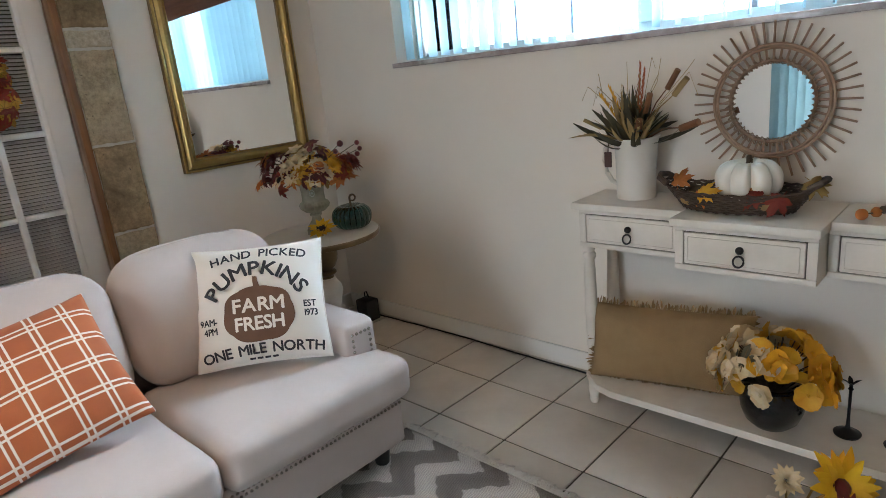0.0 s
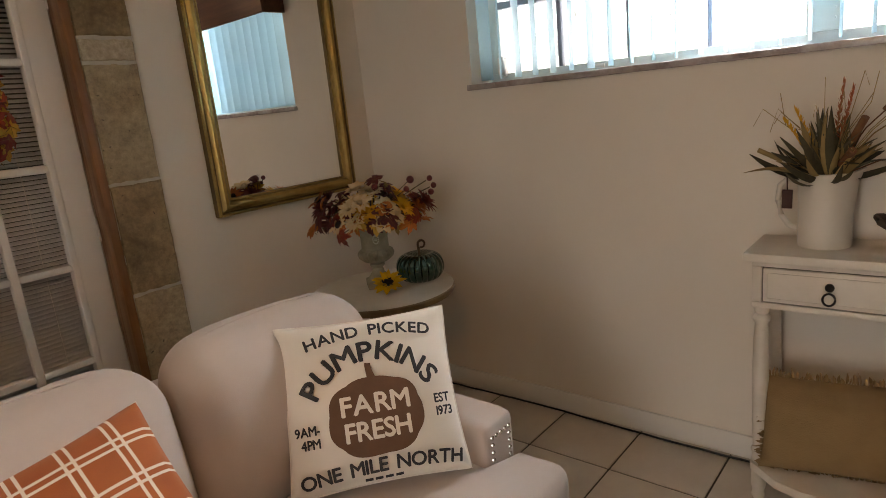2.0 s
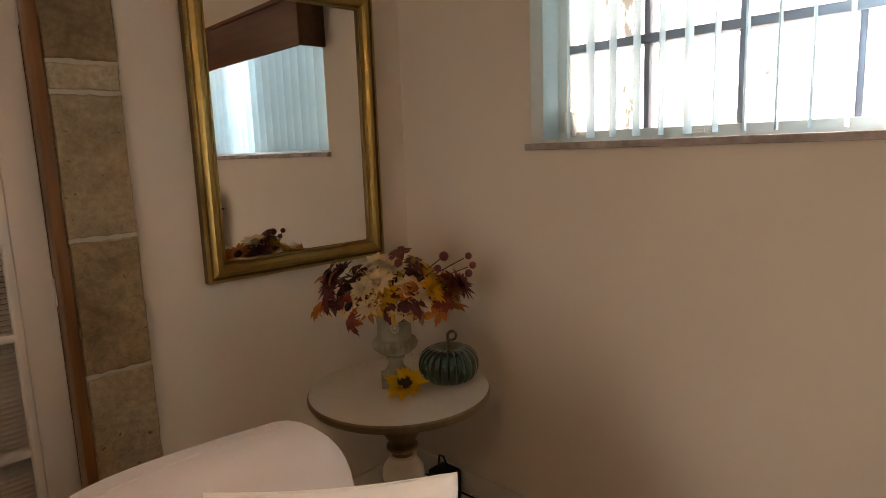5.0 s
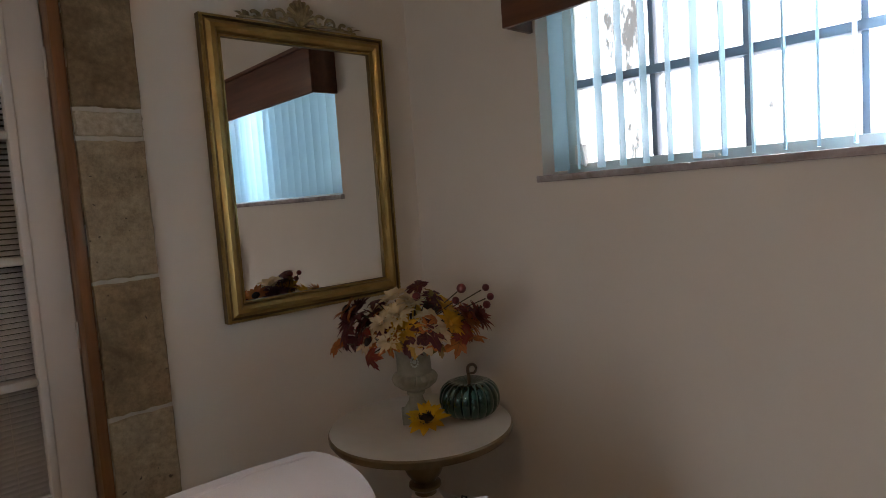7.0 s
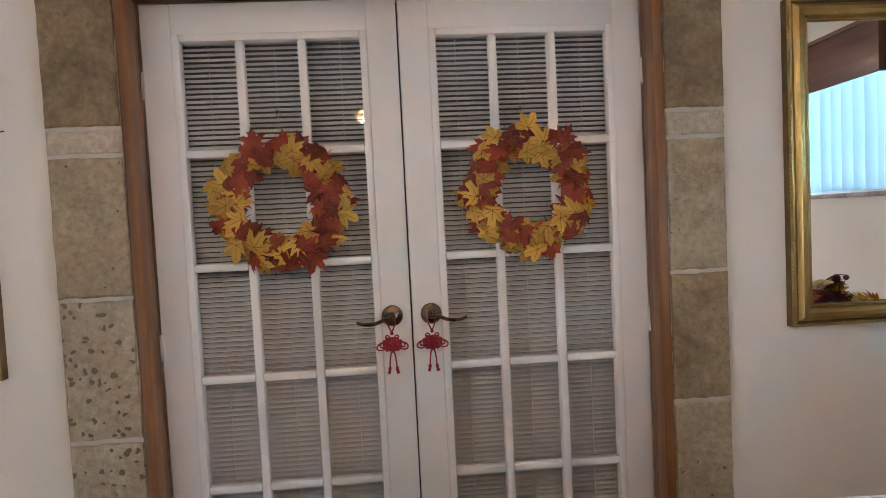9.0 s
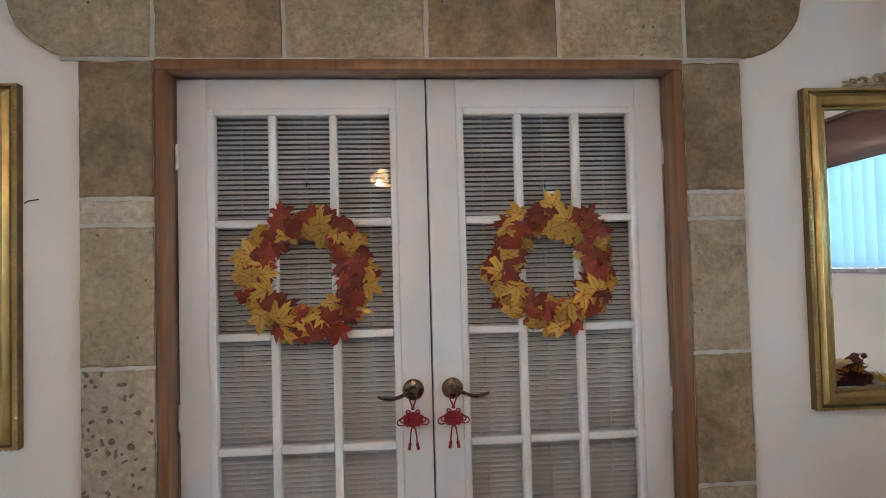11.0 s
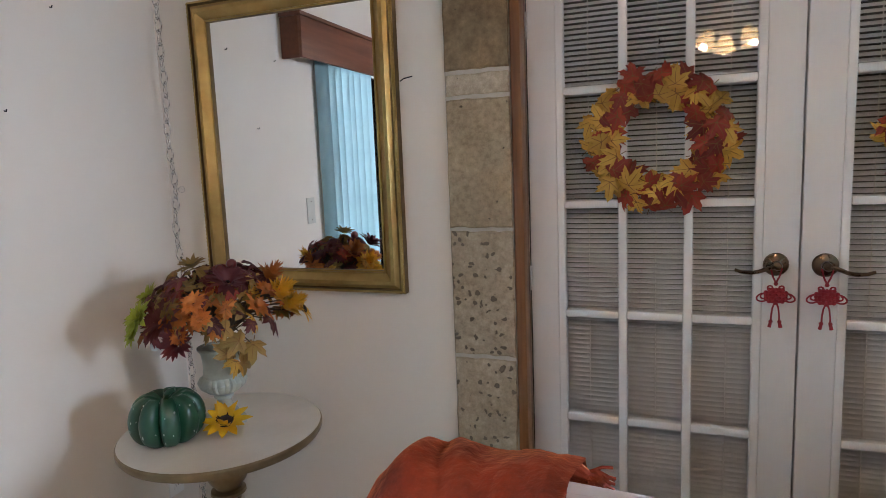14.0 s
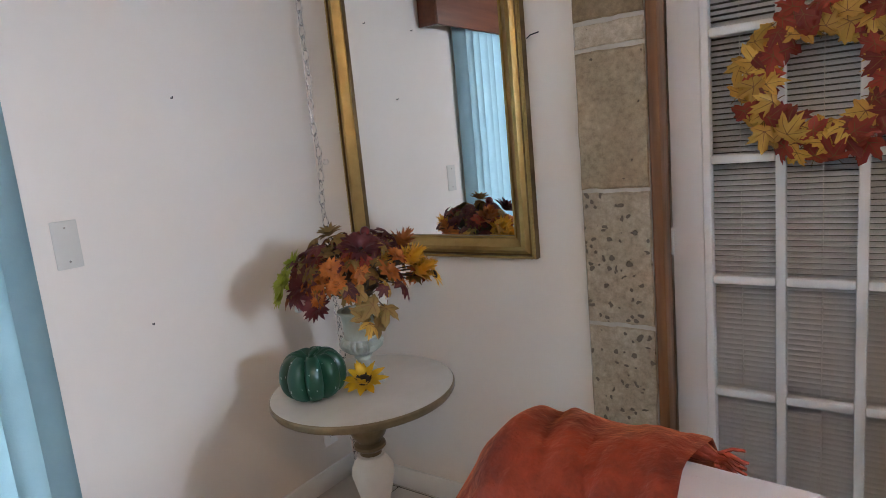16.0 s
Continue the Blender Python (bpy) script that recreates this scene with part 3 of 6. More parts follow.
structure("ceiling", box(fresh(), XW - 0.2, XE + 0.24, YS - 0.2, YN + 0.2, ZC, ZC + 0.15), CEIL, "white textured plaster ceiling", "ceiling")
floor = structure("floor", box(fresh(), XW - 0.2, XE + 0.24, YS - 0.2, YN + 1.4, -0.12, -0.004), GROUT, "beige ceramic tile floor with dark grout", "floor")

b = fresh()
for x0, x1, y0, y1 in ((XE - 0.014, XE, YS, YN), (XW, XW + 0.014, SY1 + 0.07, YN), (XW, XW + 0.014, YS, SY0 - 0.07)):
    box(b, x0, x1, y0, y1, -0.004, 0.085, 0.004)
for x0, x1 in ((XW + 0.014, -0.757), (1.212, XE - 0.014)):
    box(b, x0, x1, YN - 0.014, YN, -0.004, 0.085, 0.004)
structure("baseboard", b, TRIM, "low white painted wooden baseboard", "baseboard")

# next room behind the glazed doors: plain added walls that close it, coloured dark as unlit
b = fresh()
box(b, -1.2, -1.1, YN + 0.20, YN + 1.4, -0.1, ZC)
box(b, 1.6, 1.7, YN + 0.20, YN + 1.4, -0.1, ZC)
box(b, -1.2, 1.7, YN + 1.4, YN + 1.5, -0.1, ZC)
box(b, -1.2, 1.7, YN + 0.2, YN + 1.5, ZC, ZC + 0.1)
structure("wall_next_room", b, DARKROOM, "added plain walls behind the doors, coloured dark as if unlit", "wall")

# ---- stone surround of the doorway ----
surround = thing("stone_surround", (0, YN, 0), "weathered tan coral stone door surround with pale joints", "door surround", kind="structure")
bed = fresh()
box(bed, -0.748, -0.544, -0.0155, -0.002, 0, 2.06)
box(bed, 1.022, 1.202, -0.0155, -0.002, 0, 2.06)
box(bed, -0.80, 1.21, -0.0155, -0.002, 2.062, 2.42)
part("mortar_bed", bed, MORTAR, surround, "pale sandy mortar")


def stone(x0, x1, z0, z1, mat, seed, rounded=0):
    """One dressed block with chipped edges, proud of the wall."""
    rnd = random.Random(seed)
    bm = fresh()
    n = 9
    front, back = [], []
    pts = []
    g = 0.0055
    x0, x1, z0, z1 = x0 + g, x1 - g, z0 + g, z1 - g
    if rounded:
        # end block whose lower outer corner is cut to a big round
        r = 0.20
        side = [(x0, z1), (x0, z0), (x1 - r, z0)] if rounded > 0 else [(x1, z1), (x1, z0), (x0 + r, z0)]
        pts = side
        for i in range(1, 9):
            a = radians(90 * i / 8)
            pts.append((x1 - r + r * math.sin(a), z0 + r - r * math.cos(a)) if rounded > 0 else (x0 + r - r * math.sin(a), z0 + r - r * math.cos(a)))
        pts.append((x1, z1) if rounded > 0 else (x0, z1))
    else:
        for i in range(n):
            pts.append((x0 + (x1 - x0) * i / n, z0))
        for i in range(n):
            pts.append((x1, z0 + (z1 - z0) * i / n))
        for i in range(n):
            pts.append((x1 - (x1 - x0) * i / n, z1))
        for i in range(n):
            pts.append((x0, z1 - (z1 - z0) * i / n))
    proud = 0.020 + rnd.uniform(-0.002, 0.003)
    cx, cz = sum(p[0] for p in pts) / len(pts), sum(p[1] for p in pts) / len(pts)
    ring0, ring1, ring2 = [], [], []
    for x, z in pts:
        j = rnd.uniform(-0.0028, 0.0022)
        dx, dz = x - cx, z - cz
        L = math.hypot(dx, dz)
        ox, oz = x + j * dx / L, z + j * dz / L
        ring0.append(bm.verts.new((ox, -0.003, oz)))
        ring1.append(bm.verts.new((ox, -proud + 0.004, oz)))
        ring2.append(bm.verts.new((ox - 0.005 * dx / L, -proud, oz - 0.005 * dz / L)))
    for a, c in ((ring0, ring1), (ring1, ring2)):
        for i in range(len(a)):
            k = (i + 1) % len(a)
            bm.faces.new((a[i], a[k], c[k], c[i]))
    bm.faces.new(ring2)
    part("stone", bm, mat, surround)


left_rows = [(1.665, 2.062, STONE_A), (1.590, 1.665, STONE_B), (1.188, 1.590, STONE_D), (0.780, 1.188, STONE_C), (0.345, 0.780, STONE_C), (0.0, 0.345, STONE_A)]
right_rows = [(1.658, 2.058, STONE_A), (1.577, 1.658, STONE_B), (1.172, 1.577, STONE_D), (0.777, 1.172, STONE_A), (0.395, 0.777, STONE_D), (0.0, 0.395, STONE_A)]
k = 0
for rows, x0, x1 in ((left_rows, -0.752, -0.540), (right_rows, 1.016, 1.208)):
    for z0, z1, mt in rows:
        stone(x0, x1, z0, z1, mt, k)
        k += 1
xs = [-0.955, -0.545, -0.175, 0.240, 0.640, 1.030, 1.42]
for i in range(6):
    stone(xs[i], xs[i + 1], 2.064, 2.43, (STONE_D, STONE_A, STONE_D, STONE_A, STONE_D, STONE_A)[i], 40 + i, -1 if i == 0 else 1 if i == 5 else 0)

# ---- oak frame of the double door ----
DF, DB, DTOP, DBOT = 3.138, 3.176, 2.040, 0.012       # front, back, top and foot of the leaves
b = fresh()
for s, x in ((1, DX0), (-1, DX1)):
    box(b, x + s * 0.003, x + s * 0.023, YN + 0.038, DF - 0.002, 0, DZ1 - 0.024, 0.002)
    box(b, x + s * 0.003, x + s * 0.033, YN - 0.024, YN + 0.0375, 0, DZ1 - 0.0345, 0.004)
box(b, DX0 + 0.003, DX1 - 0.003, YN + 0.038, DF - 0.002, DZ1 - 0.0235, DZ1 - 0.003, 0.002)
box(b, DX0 + 0.003, DX1 - 0.003, YN - 0.024, YN + 0.0375, DZ1 - 0.034, DZ1 - 0.003, 0.004)
structure("door_frame", b, OAK, "warm brown stained oak door frame", "door frame")

# ---- double glazed door with mini blinds ----
COLS = (0.103, 0.286, 0.471, 0.6545)                  # edges of the three columns of panes, from the hinge side
ROWSZ = (0.225, 0.567, 0.909, 1.252, 1.595, 1.937)      # edges of the five rows of panes


def door_leaf(name, x_hinge, s, label):
    """One leaf; s is +1 when it runs from the hinge towards +x."""
    leaf = thing(name, (x_hinge, 0, 0), label, "door", kind="structure")
    X = lambda a: s * a
    bm = fresh()
    def bar(a0, a1, z0, z1, f=DF, bk=DB, bev=0.003):
        box(bm, min(X(a0), X(a1)), max(X(a0), X(a1)), f, bk, z0, z1, bev)
    bar(0.003, COLS[0] - 0.012, DBOT, DTOP)
    part("stile", bm, DOORWHITE, leaf)
    bm = fresh()
    bar(COLS[3] + 0.012, 0.7575, DBOT, DTOP)
    part("stile", bm, DOORWHITE, leaf)
    bm = fresh()
    bar(COLS[0] - 0.012, COLS[3] + 0.012, DBOT, ROWSZ[0] - 0.012)
    part("bottom_rail", bm, DOORWHITE, leaf)
    bm = fresh()
    bar(COLS[0] - 0.012, COLS[3] + 0.012, ROWSZ[5] + 0.012, DTOP)
    part("top_rail", bm, DOORWHITE, leaf)
    bm = fresh()     # bead round the glass
    for a0, a1, z0, z1 in ((COLS[0] - 0.012, COLS[0] + 0.010, ROWSZ[0] - 0.012, ROWSZ[5] + 0.012), (COLS[3] - 0.010, COLS[3] + 0.012, ROWSZ[0] - 0.012, ROWSZ[5] + 0.012),
                           (COLS[0] + 0.010, COLS[3] - 0.010, ROWSZ[0] - 0.012, ROWSZ[0] + 0.010), (COLS[0] + 0.010, COLS[3] - 0.010, ROWSZ[5] - 0.010, ROWSZ[5] + 0.012)):
        bar(a0, a1, z0, z1, DF - 0.005, DB - 0.002, 0.004)
    part("glazing_bead", bm, DOORWHITE, leaf)
    for a in COLS[1:3]:
        bm = fresh()
        bar(a - 0.0125, a + 0.0125, ROWSZ[0] + 0.010, ROWSZ[5] - 0.010, DF - 0.004, DB - 0.006, 0.006)
        part("muntin", bm, DOORWHITE, leaf)
    for z in ROWSZ[1:5]:
        bm = fresh()
        for a0, a1 in ((COLS[0] + 0.010, COLS[1] - 0.0125), (COLS[1] + 0.0125, COLS[2] - 0.0125), (COLS[2] + 0.0125, COLS[3] - 0.010)):
            bar(a0, a1, z - 0.0125, z + 0.0125, DF - 0.0035, DB - 0.006, 0.006)
        part("muntin", bm, DOORWHITE, leaf)
    for i in range(3):
        for j in range(5):
            bm = fresh()
            bar(COLS[i] + 0.003, COLS[i + 1] - 0.003, ROWSZ[j] + 0.003, ROWSZ[j + 1] - 0.003, DF + 0.012, DF + 0.015, 0)
            pane = part("pane", bm, PANE, leaf)
            pane.visible_shadow = False
    # lever handle with a round rose
    hx = 0.7000
    hz = 1.076
    bm = fresh()
    face = lambda x, y, z: Matrix.Translation((X(x), y, z)) @ Matrix.Rotation(radians(90), 4, "X")
    lathe(bm, [(0.031, 0.0), (0.033, 0.004), (0.030, 0.010), (0.018, 0.013), (0.013, 0.016), (0.012, 0.040), (0.010, 0.046)], 28, axis=face(hx, DF, hz))
    tube(bm, [(X(hx), DF - 0.040, hz), (X(hx - 0.022), DF - 0.046, hz - 0.004), (X(hx - 0.045), DF - 0.044, hz - 0.014), (X(hx - 0.065), DF - 0.042, hz - 0.019), (X(hx - 0.090), DF - 0.041, hz - 0.017), (X(hx - 0.108), DF - 0.040, hz - 0.011)], 0.0065, 8, 0.0045)
    part("door_handle", bm, BRONZE, leaf, "aged bronze lever handle")
    return leaf


door_left = door_leaf("door_1", 0.240 - 0.760, 1, "white painted glazed french door leaf with bronze lever")
door_right = door_leaf("door_2", 0.240 + 0.760, -1, "white painted glazed french door leaf with bronze lever")
for d in (door_left, door_right):
    d["group"] = "double door leaves"
b = fresh()
for z in (0.25, 1.02, 1.80):
    tube(b, [(0.240 - 0.757, DF - 0.004, z - 0.04), (0.240 - 0.757, DF - 0.004, z + 0.04)], 0.005, 8)
    tube(b, [(0.240 + 0.757, DF - 0.004, z - 0.04), (0.240 + 0.757, DF - 0.004, z + 0.04)], 0.005, 8)
structure("door_hinge", b, TRIM, "white painted door hinge knuckles", "hinge")

slat_mesh = None
for x_mid in (0.240 - 0.380, 0.240 + 0.380):
    blind = thing("mini_blind", (x_mid, 0, 0), "closed pale grey horizontal mini blind behind door glass", "blind", "mini blinds")
    if slat_mesh is None:
        bm = fresh()
        w, n = 0.286, 4
        rows = []
        for i in range(n + 1):
            f = i / n - 0.5
            rows.append([bm.verts.new((sx * w, -0.003 * (1 - 4 * f * f) + 0.0130 * f, 0.0118 * f)) for sx in (-1, 1)])
        for a, c in zip(rows, rows[1:]):
            bm.faces.new((a[0], a[1], c[1], c[0]))
        slat_mesh = mesh_from("slat", bm, MINISLAT)
        bm = fresh()
        box(bm, -0.29, 0.29, 0.0, 0.025, 0, 0.025, 0.003)
        head_mesh = mesh_from("headrail", bm, MINISLAT)
        bm = fresh()
        for cx in (-0.20, 0.0, 0.20):
            tube(bm, [(cx, -0.010, 0.205), (cx, -0.010, 1.955)], 0.0011, 4)
        cord_mesh = mesh_from("ladder_cord", bm, TRIM)
    z = 0.215
    while z < 1.95:
        part("slat", slat_mesh, MINISLAT, blind, m=pose(0, DB + 0.030, z))
        z += 0.0158
    part("headrail", head_mesh, MINISLAT, blind, m=pose(0, DB + 0.018, 1.958))
    part("ladder_cord", cord_mesh, TRIM, blind, m=pose(0, DB + 0.030, 0))

# ---- window with vertical blinds and a wooden valance ----
window = thing("window_1", (0, 0, 0), "long high window with pale frames and grey grille bars", "window", kind="structure")
FX0, FX1 = 2.425, 2.475
b = fresh()
box(b, FX0, FX1, WY0, WY1, WZ0, WZ0 + 0.036, 0.003)
box(b, FX0, FX1, WY0, WY1, WZ1 - 0.04, WZ1, 0.003)
for y0, y1 in ((WY1 - 0.05, WY1), (1.100, 1.200), (WY0, WY0 + 0.05)):
    box(b, FX0 + 0.002, FX1 - 0.002, y0, y1, WZ0 + 0.036, WZ1 - 0.04, 0.003)
part("window_frame", b, ALU, window, "pale green-white aluminium frame")
b = fresh()
box(b, FX0 - 0.012, FX0, 1.104, 1.196, WZ0 + 0.04, WZ1 - 0.05, 0.003)
for yy in (1.118, 1.182):
    for zz in (1.47, 1.50, 1.60):
        ball(b, (FX0 - 0.013, yy, zz), 0.004, 6)
part("mullion_cover", b, ALU, window)
for ya, yb in ((1.200, WY1 - 0.05), (WY0 + 0.05, 1.100)):
    b = fresh()
    box(b, FX0 - 0.004, FX1 + 0.004, ya, yb, 1.690, 1.718, 0.002)
    part("crossbar", b, BARS, window)
    n = 4
    for i in range(1, n):
        y = ya + (yb - ya) * i / n
        for z0, z1 in ((WZ0 + 0.036, 1.690), (1.718, WZ1 - 0.04)):
            b = fresh()
            box(b, FX0 + 0.004, FX1, y - 0.009, y + 0.009, z0, z1, 0.002)
            part("grille_bar", b, BARS, window)
    for i in range(n):
        y0, y1 = ya + (yb - ya) * i / n, ya + (yb - ya) * (i + 1) / n
        for z0, z1 in ((WZ0 + 0.036, 1.690), (1.718, WZ1 - 0.04)):
            b = fresh()
            box(b, FX0 + 0.026, FX0 + 0.030, y0 + 0.009, y1 - 0.009, z0, z1)
            part("pane", b, PANE, window).visible_shadow = False
# latch pieces on the lower rail
for y in (1.90, 0.52):
    b = fresh()
    box(b, FX0 - 0.008, FX0, y - 0.035, y + 0.035, WZ0 + 0.012, WZ0 + 0.026, 0.003)
    ball(b, (FX0 - 0.010, y - 0.05, WZ0 + 0.019), 0.005, 6)
    part("latch", b, TRIM, window, "small white window latch")
b = fresh()
box(b, FX0 - 0.03, FX0, 2.300, 2.338, WZ0 + 0.03, WZ0 + 0.10, 0.005)
tube(b, [(FX0 - 0.035, 2.308, WZ0 + 0.10), (FX0 - 0.045, 2.288, WZ0 + 0.02)], 0.007, 8)
part("crank", b, TRIM, window, "white folding window crank")

b = fresh()
box(b, XE - 0.022, FX0, WY0 - 0.012, WY1 + 0.014, WZ0 - 0.022, WZ0, 0.003)
structure("window_sill", b, MARBLE, "grey veined marble window sill", "window sill")

vb = thing("vertical_blind", (2.345, 0, 0), "open translucent white vertical blind slats with bluish tint", "blind")
bm = fresh()
n = 6
rows = []
for i in range(n + 1):
    f = i / n - 0.5
    rows.append([bm.verts.new((0.089 * f, 0.008 * (1 - 4 * f * f), z)) for z in (WZ0 + 0.012, 2.000)])
for a, c in zip(rows, rows[1:]):
    bm.faces.new((a[0], c[0], c[1], a[1]))
vslat = mesh_from("slat", bm, SLAT)
y, i = WY1 - 0.030, 0
rnd = random.Random(5)
while y > WY0 + 0.02:
    part("slat", vslat, SLAT, vb, m=pose(0, y, 0, 0, 0, 12 + rnd.uniform(-4, 4) + (62 if i == 0 else 20 if i == 1 else 0)))
    y -= 0.0795
    i += 1
b = fresh()
box(b, -0.02, 0.02, WY0 + 0.01, WY1 - 0.01, 2.003, 2.043, 0.003)
part("headrail", b, TRIM, vb)

b = fresh()
box(b, 2.140, 2.158, WY0 - 0.10, 2.420, 1.878, 2.088, 0.002)
box(b, 2.158, XE, 2.402, 2.420, 1.878, 2.088, 0.002)
box(b, 2.158, XE, WY0 - 0.10, WY0 - 0.082, 1.878, 2.088, 0.002)
box(b, 2.130, XE, WY0 - 0.11, 2.430, 2.089, 2.109, 0.004)
solid("window_valance", b, DARKWOOD, "dark stained wooden valance box over the window", "valance")

# ---- sliding door with vertical blinds in the west wall ----
b = fresh()
box(b, XW - 0.16, XW + 0.012, SY1 - 0.002, SY1 + 0.050, 0, SZ1 + 0.05, 0.003)
box(b, XW - 0.16, XW + 0.012, SY0 - 0.05, SY0, 0, SZ1 + 0.05, 0.003)
box(b, XW - 0.16, XW + 0.012, SY0, SY1 - 0.002, SZ1, SZ1 + 0.05, 0.003)
structure("sliding_door_frame", b, surface("frame_beige", (0.46, 0.44, 0.36), 0.5), "beige metal frame of a sliding door", "door frame")
slide = thing("sliding_door", (XW - 0.12, 0, 0), "glass sliding door behind teal vertical blinds", "door", kind="structure")
b = fresh()
for y0, y1 in ((SY0, SY0 + 0.06), (0.70, 0.78), (SY1 - 0.06, SY1 - 0.004)):
    box(b, -0.02, 0.02, y0, y1, 0.03, SZ1 - 0.03, 0.003)
box(b, -0.02, 0.02, SY0, SY1 - 0.004, 0.0, 0.03, 0.003)
box(b, -0.02, 0.02, SY0, SY1 - 0.004, SZ1 - 0.03, SZ1 - 0.002, 0.003)
part("sash", b, ALU, slide)
for y0, y1 in ((SY0 + 0.06, 0.70), (0.78, SY1 - 0.06)):
    b = fresh()
    box(b, -0.004, 0.004, y0, y1, 0.03, SZ1 - 0.03)
    part("pane", b, PANE, slide).visible_shadow = False
tb = thing("teal_vertical_blind", (XW + 0.036, 0, 0), "drawn teal fabric vertical blind over the sliding door", "blind")
bm = fresh()
rows = []
for i in range(7):
    f = i / 6 - 0.5
    rows.append([bm.verts.new((0.010 * (1 - 4 * f * f), 0.089 * f, z)) for z in (0.03, 2.03)])
for a, c in zip(rows, rows[1:]):
    bm.faces.new((a[0], c[0], c[1], a[1]))
tslat = mesh_from("slat", bm, TEALSLAT)
y = SY1 + 0.030
rnd = random.Random(9)
while y > 1.40:
    part("slat", tslat, TEALSLAT, tb, m=pose(0, y, 0, 0, 0, 20 + rnd.uniform(-7, 7)))
    y -= 0.072
y = 0.62
while y > SY0 - 0.03:
    part("slat", tslat, TEALSLAT, tb, m=pose(0, y, 0, 0, 0, 28 + rnd.uniform(-7, 7)))
    y -= 0.072
b = fresh()
box(b, -0.02, 0.02, SY0 - 0.05, SY1 + 0.07, 2.032, 2.07, 0.003)
part("headrail", b, TRIM, tb)
b = fresh()
box(b, XW + 0.100, XW + 0.118, SY0 - 0.14, 2.225, 1.935, 2.128, 0.002)
box(b, XW, XW + 0.100, 2.207, 2.225, 1.935, 2.128, 0.002)
box(b, XW, XW + 0.100, SY0 - 0.14, SY0 - 0.122, 1.935, 2.128, 0.002)
box(b, XW, XW + 0.126, SY0 - 0.15, 2.235, 2.129, 2.148, 0.004)
solid("door_valance", b, surface("red_brown_wood", (0.20, 0.062, 0.026), 0.4, 0, (0.12, 0.036, 0.016), 2.2, 0.1, 30, stretch=(14, 1, 14)), "red-brown wooden valance box over the sliding door", "valance")

# ---- outdoors ----
b = fresh()
box(b, -400, 400, -400, 400, -0.5, -0.3)
structure("ground", b, LAWN, "grass and soil around the house", "ground")
b = fresh()
box(b, 5.2, 5.25, -6.0, 9.0, -0.2, 6.0)
structure("backdrop", b, GARDEN, "over-bright daylit garden with pale trees", "backdrop")
b = fresh()
box(b, -6.05, -6.0, -4.0, 5.0, -0.2, 4.0)
structure("backdrop_west", b, PATIO, "over-bright daylit garden beyond the patio", "backdrop")


